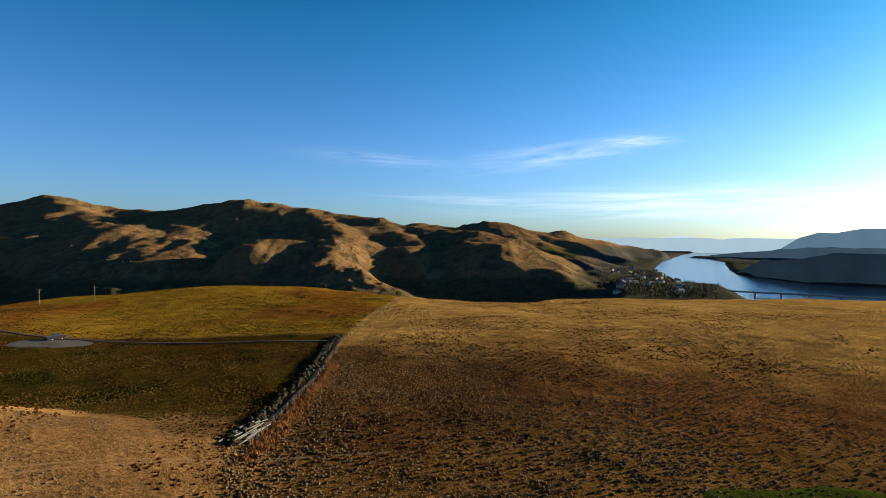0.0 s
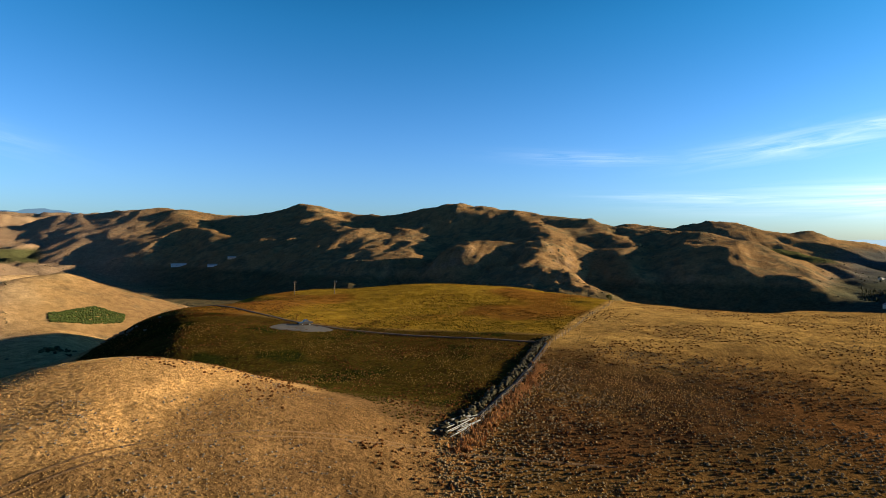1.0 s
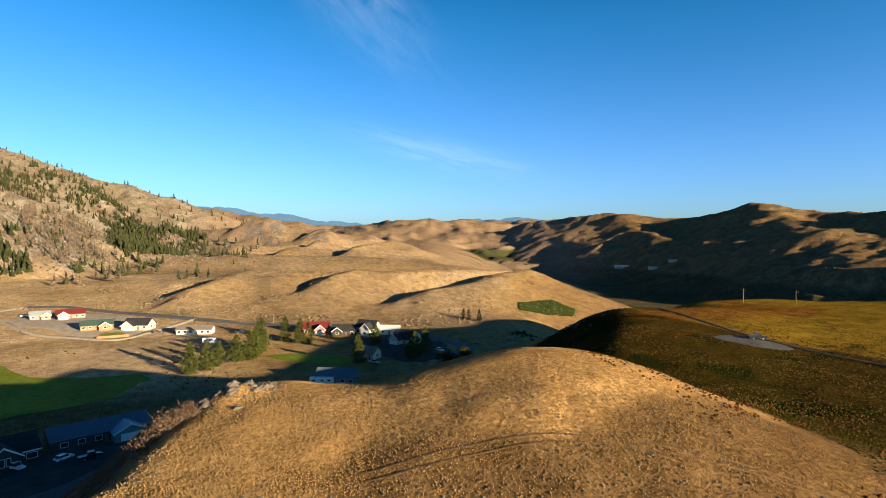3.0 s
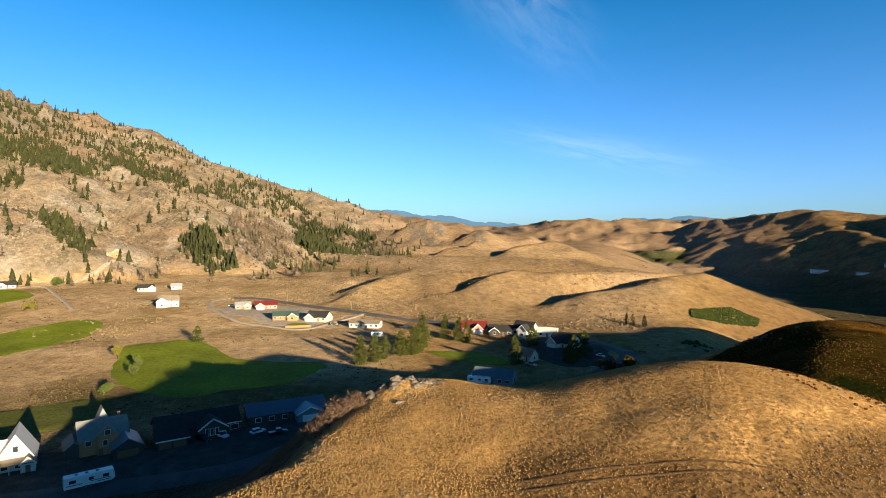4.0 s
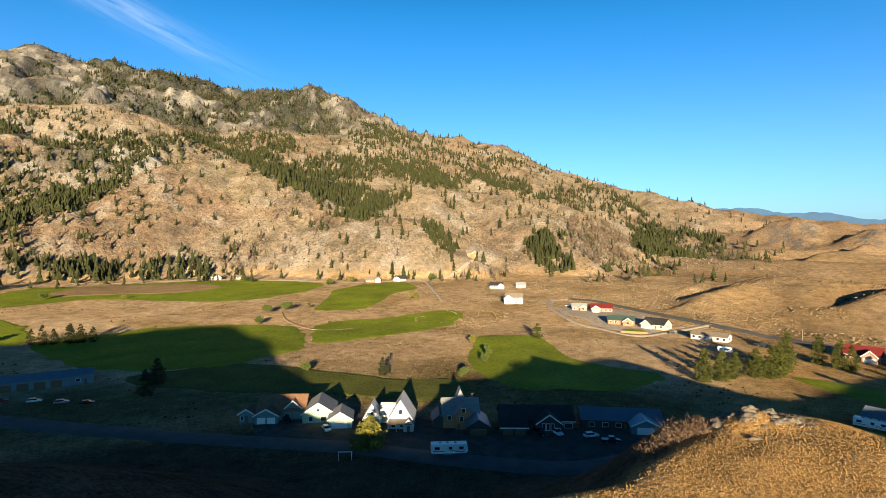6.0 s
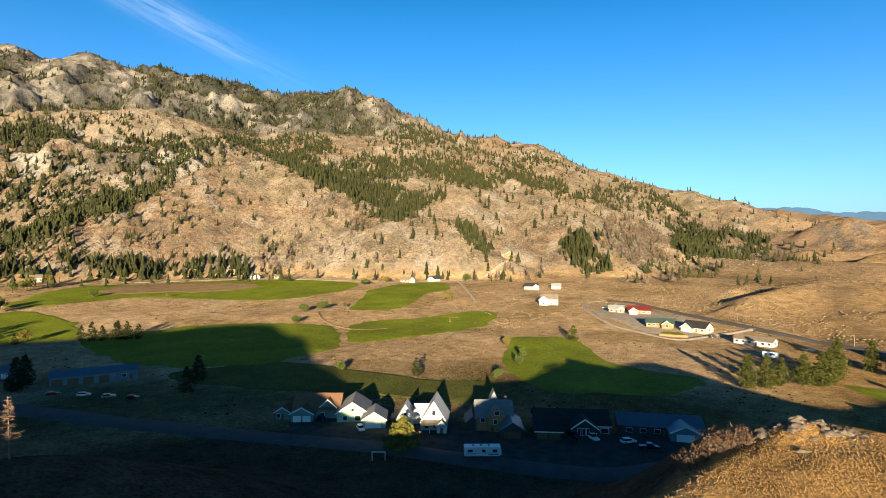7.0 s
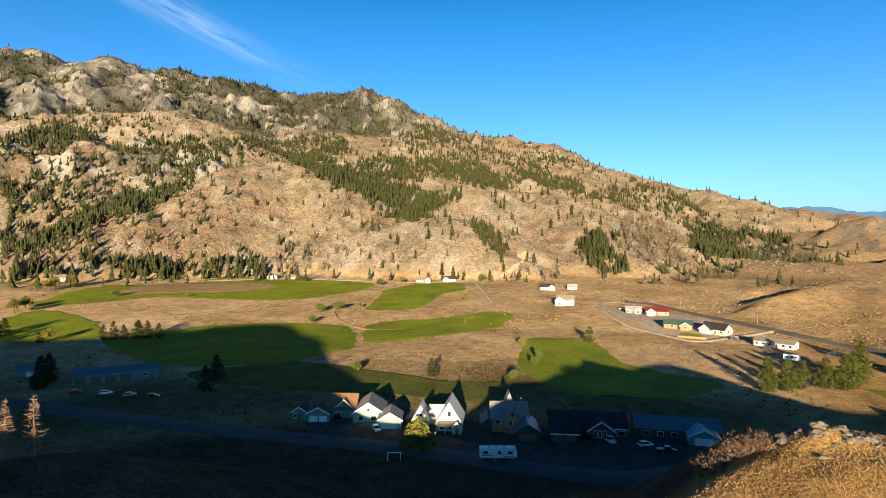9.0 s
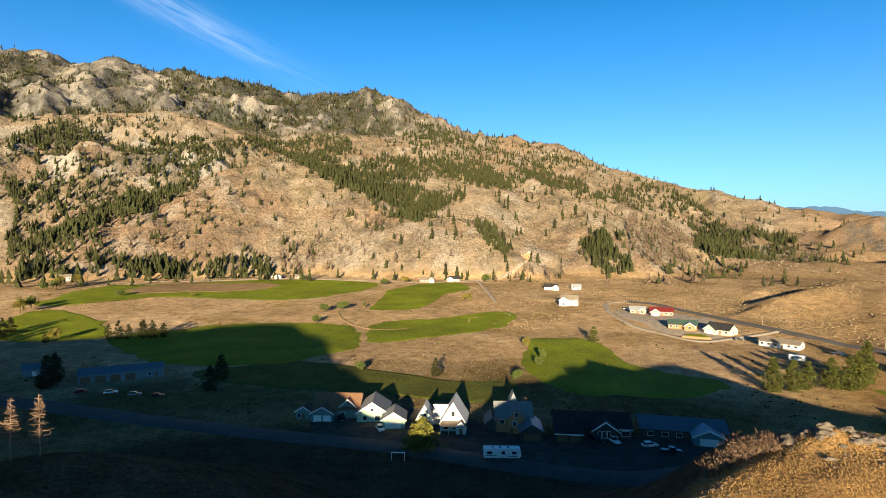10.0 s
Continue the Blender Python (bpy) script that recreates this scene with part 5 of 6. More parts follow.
window(h, 3.8, -2.5, 1.7, 1.2, 1.3, "+x")
panel("door", h, 2.6, -8.2, 0, 1.0, 2.1, DOORWOOD)
# cedar house with grey roofs
h = thing("house", -163, -64, TURN - 4, "cedar-sided house with stacked grey gables", "house")
volume(h, 0, 2.0, 11, 10, 4.6, 3.4, True, "orange", "grey")
volume(h, 0.6, -1.0, 4.6, 7.0, 5.2, 2.4, False, "orange", "grey", 0.6, False)
volume(h, 0.4, 6.0, 2.6, 4.0, 7.2, 3.0, False, "bluegrey", "grey", 0.3, False)
volume(h, 4.6, -4.5, 6.5, 11, 3.0, 2.0, False, "dark", "blue", 0.5, False)
volume(h, -6.6, 1.0, 4.0, 8, 2.8, 1.6, False, "dark", "grey", 0.4, False)
window(h, 0.6, -4.5, 6.0, 1.2, 1.2, "-y")
window(h, 0.1, -4.5, 3.4, 1.0, 1.4, "-y")
window(h, -3.6, -3.0, 3.4, 1.2, 1.2, "-y")
panel("garage_door", h, 4.6, -10.0, 0, 4.8, 2.2, DOORWOOD, "-y", 4)
panel("door", h, -0.9, -4.5, 0, 1.0, 2.1, DOORWOOD)
chimney(h, 4.2, 4.5, 5, 8.6)
# dark house with white trim
h = thing("house", -171, -42, TURN - 8, "dark house with white trim and entry gable", "house")
volume(h, 0, 2.0, 22, 10, 3.4, 3.0, True, "dark", "black")
volume(h, 3.0, -3.6, 7.0, 5.0, 3.6, 2.4, False, "dark", "black", 0.6)
volume(h, -7.5, -4.0, 7.5, 6.0, 2.8, 1.0, True, "dark", "black", 0.5, False)
for k in range(3):
    window(h, 1.4 + 1.3 * k, -6.1, 2.4, 0.8, 1.9, "-y")
for k in (-1, 1):
    panel("garage_door", h, -7.5 + 1.8 * k, -7.0, 0, 3.0, 2.2, DOORWOOD, "-y", 4)
window(h, 9.4, -3.0, 1.8, 2.2, 1.3, "-y")
bm = bmesh.new()
box(bm, -11.8, -3.2, -7.65, -7.5, 2.35, 2.65)
part("fascia", bm, TRIM, h, "white painted fascia board")
bm = bmesh.new()
box(bm, 7.0, 11.4, -3.65, -3.5, 3.0, 3.3)
part("fascia", bm, TRIM, h, "white painted fascia board")
panel("door", h, 6.0, -6.1, 0, 1.0, 2.1, TRIM)
# long low house
h = thing("house", -184, -19, TURN - 14, "long low blue-roofed house in shade", "house")
volume(h, 0, 2, 24, 10, 3.0, 2.2, True, "dark", "blue")
volume(h, 6.0, -4.0, 8.0, 6.0, 2.8, 1.8, False, "bluegrey", "blue")
panel("garage_door", h, 6.0, -7.0, 0, 4.9, 2.3, TRIM, "-y", 4)
for k in range(3):
    window(h, -9 + 4 * k, -3.0, 1.5, 1.6, 1.2, "-y")
panel("door", h, 1.0, -3.0, 0, 1.0, 2.1, DOORWOOD)
# long workshop
h = thing("workshop", -128, -226, TURN + 24, "long workshop with pale blue metal roof", "workshop")
volume(h, -3, 0, 22, 10, 3.6, 1.6, True, "bluegrey", "blue", 0.5)
volume(h, 12, 0.5, 8, 9, 3.8, 1.4, True, "bluegrey", "blue", 0.4)
for k in range(4):
    panel("roller_door", h, -11.5 + 5.2 * k, -5.0, 0, 3.6, 2.8, DOORWOOD)
window(h, 11, -4.0, 1.8, 1.4, 1.2, "-y")
panel("door", h, 13.5, -4.0, 0, 1.0, 2.1, DOORWOOD)
h = thing("shed", -112, -262, TURN + 30, "small blue-roofed shed among trees", "shed")
volume(h, 0, 0, 9, 7, 3.0, 1.5, True, "bluegrey", "blue")
panel("door", h, 0, -3.5, 0, 2.4, 2.2, TRIM, "-y", 3)


def simple_house(x, y, turn, w, d, eave, rise, wall, roof, label, wing=None, garage=True, name="house"):
    """A house with windows, a door and where wanted a wing with a garage."""
    eave, rise = eave * 0.93, rise * 1.4
    ob = thing(name, x, y, turn, label, name)
    volume(ob, 0, 0, w, d, eave, rise, True, wall, roof)
    n = max(2, int(w / 3.2))
    for k in range(n):
        u = -w / 2 + (k + 0.5) * w / n
        if k == n // 2:
            panel("door", ob, u, -d / 2, 0, 1.0, 2.1, DOORWOOD)
        else:
            window(ob, u, -d / 2, 1.6, 1.4, 1.2, "-y")
        if eave > 4.5:
            window(ob, u, -d / 2, 4.3, 1.2, 1.2, "-y")
    window(ob, w / 2, 0, 1.6, 1.4, 1.2, "+x")
    window(ob, -w / 2, 0, 1.6, 1.4, 1.2, "-x")
    if wing:
        wx, ww, wd = wing
        volume(ob, wx, -d / 2 - wd / 2 + 0.5, ww, wd, eave - 0.2, rise * 0.8, False, wall, roof)
        if garage:
            panel("garage_door", ob, wx, -d / 2 - wd + 0.5, 0, min(4.8, ww - 1.2), 2.2, TRIM, "-y", 4)
        else:
            window(ob, wx, -d / 2 - wd + 0.5, 1.6, 1.6, 1.3, "-y")
    return ob


# by the golf course
simple_house(-446, -145, 112, 14, 9, 5.0, 2.4, "white", "tan", "two-storey white house on the open slope", (-5, 7, 4), False)
simple_house(-436, -88, 104, 11, 8, 3.0, 1.6, "pink", "pale", "rose-walled house with pale metal roof", (3, 5, 3), False)
simple_house(-436, -71, 100, 16, 9, 3.2, 1.8, "pink", "red", "rose-walled house with dark red roof", (-4, 6, 4))
simple_house(-392, -50, 100, 17, 9, 3.0, 1.8, "orange", "green", "low house with dark green roof and timber", (4, 6, 4), False)
simple_house(-390, -27, 66, 15, 10, 3.2, 2.4, "cream", "black", "cream house with black gable roof", (-3, 7, 4))
simple_house(-364, 5, 72, 20, 8, 3.0, 1.3, "white", "tan", "long white house with low tan roof", None)
simple_house(-518, -336, 118, 15, 8, 3.2, 2.0, "pink", "tan", "rose and white house beside the fairway", (6, 6, 4))
simple_house(-543, -315, 116, 12, 8, 3.0, 2.2, "white", "black", "white house with charcoal roof beside the fairway", (-4, 7, 4), False)
simple_house(-642, -270, 112, 12, 9, 5.4, 2.6, "orange", "tan", "two-storey timber house on the mountain foot", (4, 7, 5), False)
simple_house(-532, -194, 108, 13, 8, 3.0, 2.0, "white", "black", "white house with charcoal roof", (5, 6, 3))
simple_house(-545, -172, 104, 9, 7, 2.8, 1.8, "white", "pale", "small white house with pale metal roof", None)
simple_house(-434, -494, 138, 16, 9, 3.2, 2.0, "white", "tan", "long white clubhouse beside the fairway", (6, 7, 4), False)
simple_house(-272, -618, 150, 13, 9, 3.2, 2.0, "cream", "tan", "cream house among the trees", None)
simple_house(-452, -470, 134, 9, 6, 2.6, 1.2, "tan", "tan", "small tan shed beside the gravel road", None, name="shed")
# village group
simple_house(-338, 72, 74, 15, 9, 3.4, 2.4, "pink", "red", "rose-walled house with red roof among conifers", (3, 6, 4))
simple_house(-328, 87, 66, 14, 9, 3.0, 2.0, "dark", "black", "dark house with charcoal roof", (-3, 6, 3), False)
simple_house(-324, 101, 40, 13, 8, 4.8, 2.6, "white", "black", "white two-storey house with black roof", (3, 6, 5), False)
simple_house(-318, 113, 60, 11, 7, 3.0, 1.6, "white", "white", "low white annex with flat pale roof", None)
simple_house(-284, 111, 36, 14, 10, 3.2, 2.6, "cream", "black", "cream house with black gable roof", (-3, 6, 4))
simple_house(-257, 82, 40, 8, 7, 3.0, 2.0, "cream", "tan", "small cream house behind spruces", None)
simple_house(-222, 58, 60, 16, 9, 3.4, 1.6, "bluegrey", "blue", "blue-grey shop building in deep shade", None)
# farms over the river
simple_house(-1330, 1222, 47, 44, 18, 5.0, 2.6, "white", "white", "white farm building on the valley floor", None, name="barn")
simple_house(-1180, 1200, 44, 26, 13, 4.0, 2.0, "white", "pale", "white farmhouse on the valley floor", None)
simple_house(-1146, 1240, 40, 22, 12, 4.0, 2.0, "cream", "pale", "cream farmhouse on the valley floor", None)
# ---- vehicles ----
CARPAINT = {"white": mat("white_car_paint", (0.78, 0.78, 0.78), 0.25, size=1, vary=0.03, spec=0.6), "black": mat("black_car_paint", (0.02, 0.02, 0.022), 0.25, size=1, vary=0.1, spec=0.6),
            "silver": mat("silver_car_paint", (0.5, 0.52, 0.54), 0.3, 0.6, size=1, vary=0.04), "red": mat("red_car_paint", (0.30, 0.02, 0.02), 0.25, size=1, vary=0.05, spec=0.6)}
TYRE = mat("tyre_rubber", (0.02, 0.02, 0.02), 0.9, size=0.3, vary=0.1)
DECAL = mat("grey_stripe_paint", (0.12, 0.13, 0.15), 0.4, size=1, vary=0.1)


def wheel(parent, x, y, r=0.34, w=0.24):
    bm = bmesh.new()
    bmesh.ops.create_cone(bm, cap_ends=True, segments=14, radius1=r, radius2=r, depth=w, matrix=Matrix.Translation((x, y, r)) @ Matrix.Rotation(math.pi / 2, 4, "X"))
    t = part("wheel", bm, TYRE, parent)
    bm = bmesh.new()
    bmesh.ops.create_cone(bm, cap_ends=True, segments=12, radius1=r * 0.55, radius2=r * 0.55, depth=w + 0.03, matrix=Matrix.Translation((x, y, r)) @ Matrix.Rotation(math.pi / 2, 4, "X"))
    part("rim", bm, CARPAINT["silver"], t)


def car(x, y, turn, colour, label, kind="car"):
    ob = thing("pickup_truck" if kind == "pickup" else "car", x, y, turn, label, "pickup truck" if kind == "pickup" else "car", "parked vehicles", z=float(height(x, y)) + 0.25)
    prof = [(-2.2, 0.35), (2.2, 0.35), (2.25, 0.75), (1.3, 0.95), (-2.15, 0.98), (-2.25, 0.7)]
    top = [(0.95, 0.94), (0.35, 1.48), (-1.5, 1.5), (-2.05, 0.96)]
    if kind == "pickup":
        prof = [(-2.8, 0.5), (2.7, 0.5), (2.75, 1.0), (1.5, 1.15), (-2.8, 1.15)]
        top = [(1.3, 1.14), (0.8, 1.85), (-0.6, 1.87), (-0.8, 1.14)]
    bm = bmesh.new()
    prism(bm, prof, -0.9, 0.9, "y")
    bmesh.ops.bevel(bm, geom=list(bm.edges), offset=0.07, segments=2, affect="EDGES")
    part("body", bm, CARPAINT[colour], ob)
    bm = bmesh.new()
    prism(bm, top, -0.76, 0.76, "y")
    part("glasshouse", bm, PANE, ob)
    bm = bmesh.new()
    box(bm, top[2][0] - 0.05, top[1][0] + 0.05, -0.74, 0.74, top[1][1] - 0.02, top[1][1] + 0.06)
    part("roof", bm, CARPAINT[colour], ob)
    for sx_ in (-1.4, 1.4):
        for sy_ in (-0.82, 0.82):
            wheel(ob, sx_, sy_)
    for sy_ in (-0.62, 0.62):
        bm = bmesh.new()
        box(bm, prof[2][0] - 0.12, prof[2][0] + 0.02, sy_ - 0.16, sy_ + 0.16, 0.62, 0.78)
        part("headlight", bm, TRIM, ob)
    return ob


def camper(x, y, turn, long_, label, bars=True):
    ob = thing("travel_trailer", x, y, turn, label, "travel trailer", "trailers", z=float(height(x, y)) + 0.25)
    bm = bmesh.new()
    prism(bm, [(-long_ / 2, 0.6), (long_ / 2 - 0.6, 0.6), (long_ / 2, 1.2), (long_ / 2 - 0.3, 3.1), (-long_ / 2, 3.15)], -1.25, 1.25, "y")
    bmesh.ops.bevel(bm, geom=list(bm.edges), offset=0.12, segments=2, affect="EDGES")
    part("body", bm, CARPAINT["white"], ob)
    for u, w in ((-long_ / 2 + 1.6, 1.3), (0.2, 0.9), (long_ / 2 - 1.9, 1.2)):
        bm = bmesh.new()
        box(bm, u - w / 2, u + w / 2, -1.29, -1.24, 1.75, 2.45)
        part("window", bm, PANE, ob)
    bm = bmesh.new()
    box(bm, -1.4, -0.7, -1.29, -1.24, 0.75, 2.6)
    part("door", bm, TRIM, ob)
    for u0, u1, z in ((-long_ / 2 + 0.5, -0.9, 1.25), (0.0, long_ / 2 - 1.0, 1.45), (long_ / 2 - 3.6, long_ / 2 - 0.9, 1.05)):
        bm = bmesh.new()
        box(bm, u0, u1, -1.285, -1.24, z, z + 0.16)
        part("stripe", bm, DECAL, ob, "dark grey painted stripe")
    for u in (-2.5, -0.5, 1.6):
        bm = bmesh.new()
        box(bm, u - 0.3, u + 0.3, -0.3, 0.3, 3.1, 3.3)
        part("roof_vent", bm, DECAL, ob)
    for u in (-0.9, 0.1):
        wheel(ob, u, -1.05)
        wheel(ob, u, 1.05)
    bm = bmesh.new()
    box(bm, long_ / 2 - 0.3, long_ / 2 + 1.3, -0.08, 0.08, 0.5, 0.62)
    part("hitch", bm, DECAL, ob)
    return ob


camper(-140, -56.5, TURN - 2, 10.0, "long white travel trailer with dark stripes")
camper(-219, 51, 70, 9.5, "white travel trailer parked in blue shade")
camper(-324, 12, 80, 7, "small pale travel trailer by the road")
car(-140.5, -98.4, TURN - 70, "white", "white car parked before the green garage")
car(-141.5, -115, TURN - 60, "black", "dark car parked beside the teal house")
car(-167.7, -34.7, TURN - 75, "white", "white pickup parked at the dark house", "pickup")
car(-165.5, -39, TURN - 75, "black", "dark pickup parked at the dark house", "pickup")
car(-168, -19, TURN - 10, "black", "dark pickup on the gravel drive", "pickup")
car(-170, -25, TURN + 10, "white", "white low car on the gravel drive")
car(-118, -196, TURN + 20, "silver", "silver car in front of the workshop")
car(-122, -188, TURN + 20, "black", "dark car in front of the workshop")
car(-114, -205, TURN + 20, "white", "white car in front of the workshop")
car(-108, -214, TURN + 30, "red", "red car in front of the workshop")
car(-244, 80, 30, "silver", "silver pickup beside the small cream house", "pickup")
car(-372, -16, 100, "black", "black car parked on the pale driveway")
car(-352, 30, 70, "black", "dark pickup on the roadside gravel", "pickup")
car(-255, 118, 20, "white", "white car on the village gravel")
car(-120, 168, 60, "black", "dark pickup at the gravel pad on the field", "pickup")
car(-445, -98, 100, "white", "white pickup by the rose-walled house", "pickup")
# ---- single trees, each a thing ----
def needle_crown(tall, wide, boughs, seed, base=0.07):
    """A conifer's crown: boughs of many small needle sprays, dense inside, uneven outside."""
    r = np.random.default_rng(seed)
    u = np.sort(r.uniform(0, 1, boughs) ** 1.25)
    full = np.minimum(1, (1.02 - u) / 0.62) ** 0.8 * (0.75 + 0.25 * np.minimum(1, u / 0.15))
    a = r.uniform(0, 6.283, boughs) + 2.4 * np.arange(boughs)
    reach = wide / 2 * full * r.uniform(0.62, 1.08, boughs) + 0.1
    n = 24
    out = np.sqrt(r.uniform(0.02, 1, (boughs, n)))
    side = r.normal(0, 0.13, (boughs, n)) * (0.4 + out) * reach[:, None]
    px = np.cos(a)[:, None] * reach[:, None] * out - np.sin(a)[:, None] * side
    py = np.sin(a)[:, None] * reach[:, None] * out + np.cos(a)[:, None] * side
    z = tall * (base + (0.97 - base) * u)
    pz = z[:, None] + 0.10 * reach[:, None] * out ** 2 - 0.16 * reach[:, None] * out + r.normal(0, 0.035 * tall, (boughs, n)) * (1.1 - u)[:, None]
    p = np.stack([px, py, pz], -1).reshape(-1, 1, 3)
    q = r.normal(size=(boughs * n, 3, 3)) * np.array([1, 1, 0.7]) * (0.032 * wide + 0.05)
    v = (p + q).reshape(-1, 3)
    return v.tolist(), np.arange(len(v)).reshape(-1, 3).tolist()


def leaf_crown(tall, wide, seed, n=900):
    """A broad-leaved crown: many small leaf clumps in uneven lobes."""
    r = np.random.default_rng(seed)
    lobes = [(r.normal(0, wide * 0.2), r.normal(0, wide * 0.2), tall * r.uniform(0.45, 0.8), wide * r.uniform(0.18, 0.32)) for _ in range(7)]
    v, f = [], []
    for _ in range(n):
        lx, ly, lz, lr = lobes[r.integers(len(lobes))]
        d = r.normal(size=3)
        d /= np.linalg.norm(d)
        p = np.array((lx, ly, lz)) + d * lr * r.uniform(0.6, 1.1)
        q = r.normal(size=(3, 3)) * 0.05 * wide
        b = len(v)
        v += [tuple(p + q[0]), tuple(p + q[1]), tuple(p + q[2])]
        f.append((b, b + 1, b + 2))
    return v, f


def trunk(bm, tall, r0, r1, sides=8, bend=0.0):
    rings = []
    for k in range(6):
        u = k / 5
        rings.append([bm.verts.new(((r0 + (r1 - r0) * u) * math.cos(2 * math.pi * s / sides) + bend * u * u, (r0 + (r1 - r0) * u) * math.sin(2 * math.pi * s / sides), tall * u - 0.3)) for s in range(sides)])
    for a, b in zip(rings, rings[1:]):
        for s in range(sides):
            bm.faces.new((a[s], a[(s + 1) % sides], b[(s + 1) % sides], b[s]))


def limb(bm, p0, p1, r0, r1):
    d = (Vector(p1) - Vector(p0))
    m = Matrix.Translation((Vector(p0) + Vector(p1)) / 2) @ d.to_track_quat("Z", "Y").to_matrix().to_4x4()
    bmesh.ops.create_cone(bm, segments=5, radius1=r0, radius2=r1, depth=d.length, matrix=m)


def mesh_of(name, v, f, material):
    me = bpy.data.meshes.new(name)
    me.from_pydata(v, [], f)
    me.materials.append(material)
    return me


def conifer(x, y, tall, wide, seed, label, material=None, z=None):
    ob = thing("conifer", x, y, seed * 47 % 360, label, "tree", "village conifers", z=z)
    bm = bmesh.new()
    trunk(bm, tall * 0.93, tall * 0.022, 0.03)
    part("trunk", bm, BARK, ob)
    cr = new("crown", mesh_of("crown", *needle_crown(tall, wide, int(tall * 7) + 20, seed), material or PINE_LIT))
    cr.parent = ob
    return ob


def broadleaf(x, y, tall, wide, seed, label, material):
    ob = thing("tree", x, y, seed * 31 % 360, label, "tree", "golf course trees")
    bm = bmesh.new()
    trunk(bm, tall * 0.6, tall * 0.03, tall * 0.012)
    r = np.random.default_rng(seed)
    for k in range(6):
        a = 2 * math.pi * k / 6 + r.uniform(-0.3, 0.3)
        z0 = tall * r.uniform(0.25, 0.5)
        limb(bm, (0, 0, z0), (math.cos(a) * wide * 0.3, math.sin(a) * wide * 0.3, z0 + tall * 0.25), tall * 0.012, 0.02)
    part("trunk", bm, BARK, ob)
    cr = new("crown", mesh_of("crown", *leaf_crown(tall, wide, seed), material))
    cr.parent = ob
    return ob


def dead_tree(x, y, tall, seed, label, z=None, spread_=0.24):
    """A bare weathered tree: tapered stem, limbs and twigs."""
    ob = thing("dead_tree", x, y, seed * 57 % 360, label, "dead tree", "dead trees", z=z)
    r = np.random.default_rng(seed)
    bm = bmesh.new()
    trunk(bm, tall, tall * 0.015, 0.03, 7, bend=tall * 0.03)
    part("trunk", bm, DEADWOOD, ob)
    bm = bmesh.new()
    for k in range(90):
        u = r.uniform(0.10, 0.97)
        a = r.uniform(0, 6.283)
        l = tall * spread_ * (1.05 - u) * r.uniform(0.5, 1.1) + 0.25
        p0 = Vector((tall * 0.03 * u * u, 0, tall * u - 0.3))
        p1 = p0 + Vector((math.cos(a) * l, math.sin(a) * l, l * r.uniform(-0.25, 0.5)))
        limb(bm, p0, p1, 0.06, 0.02)
        for _ in range(5):
            q0 = p0.lerp(p1, r.uniform(0.3, 0.95))
            q1 = q0 + Vector(r.normal(size=3)) * l * 0.22
            limb(bm, q0, q1, 0.03, 0.012)
    part("bare_limb", bm, DEADWOOD, ob, "bare pale limbs and twigs")
    return ob


LEAF = mat("autumn_leaf", (0.134, 0.114, 0.0201), 0.8, size=1, vary=0.3, island=0.5)
LEAF_GREEN = mat("green_leaf", (0.067, 0.0871, 0.0168), 0.8, size=1, vary=0.3, island=0.5)
# yellow-green needles, also brightened in colour as if sunlit
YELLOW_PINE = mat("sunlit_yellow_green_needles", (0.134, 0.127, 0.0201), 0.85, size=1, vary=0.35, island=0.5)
n = 0
for x, y, tall, wide in [(-263, 3, 13, 8), (-268, 10, 12, 7.5), (-273, 15, 11, 7), (-278, 23, 12, 8), (-280, 29, 13, 8), (-283, 32, 12, 8), (-296, 36, 16, 9), (-290, 33, 13, 8),
                         (-319, 51, 13, 7), (-311, 58, 13, 7), (-308, 62, 11, 6), (-247, 74, 9, 7), (-288, 94, 10, 8), (-272, 80, 8, 6), (-251, 103, 11, 8), (-255, 110, 12, 7), (-246, 99, 9, 7),
                         (-319, -86, 8.5, 6.5)]:
    n += 1
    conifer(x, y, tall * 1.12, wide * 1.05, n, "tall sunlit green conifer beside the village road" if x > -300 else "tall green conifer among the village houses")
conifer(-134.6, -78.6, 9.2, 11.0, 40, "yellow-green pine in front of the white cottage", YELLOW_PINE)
for k, (x, y, tall) in enumerate([(-176, -322, 11), (-179, -317, 9), (-184, -311, 12), (-188, -308, 11), (-193, -305, 9), (-173, -327, 9), (-146, -386, 10), (-139, -378, 12), (-132, -372, 11),
                                  (-126, -362, 12), (-148, -345, 7), (-118, -352, 13), (-110, -240, 12), (-104, -232, 13), (-150, -190, 11), (-138, -180, 10), (-205, -120, 8)]):
    conifer(x, y, tall, tall * 0.62, 60 + k, "dark green pine at the edge of the golf course", PINE)
for k, (x, y, tall, wide) in enumerate([(-280, -110, 8, 5), (-257, -92, 7, 5), (-246, -90, 5, 4), (-174, -450, 10, 8), (-180, -462, 9, 8), (-188, -470, 9, 9), (-246, -565, 12, 9), (-258, -480, 6, 7),
                                        (-280, -268, 6, 6), (-297, -437, 4, 4), (-314, -293, 6, 7), (-330, -290, 6, 8), (-424, -229, 6, 8), (-468, -358, 7, 7), (-195, -153, 4, 5), (-152, -344, 8, 7),
                                        (-350, -284, 5, 4), (-240, -556, 10, 8), (-262, -570, 12, 9), (-226, -548, 9, 8), (-556, -282, 9, 10), (-500, -352, 7, 8), (-220, -88, 4, 5)]):
    broadleaf(x, y, tall, wide, 90 + k, "small leafy tree on the golf course", LEAF if k % 3 == 0 else LEAF_GREEN)
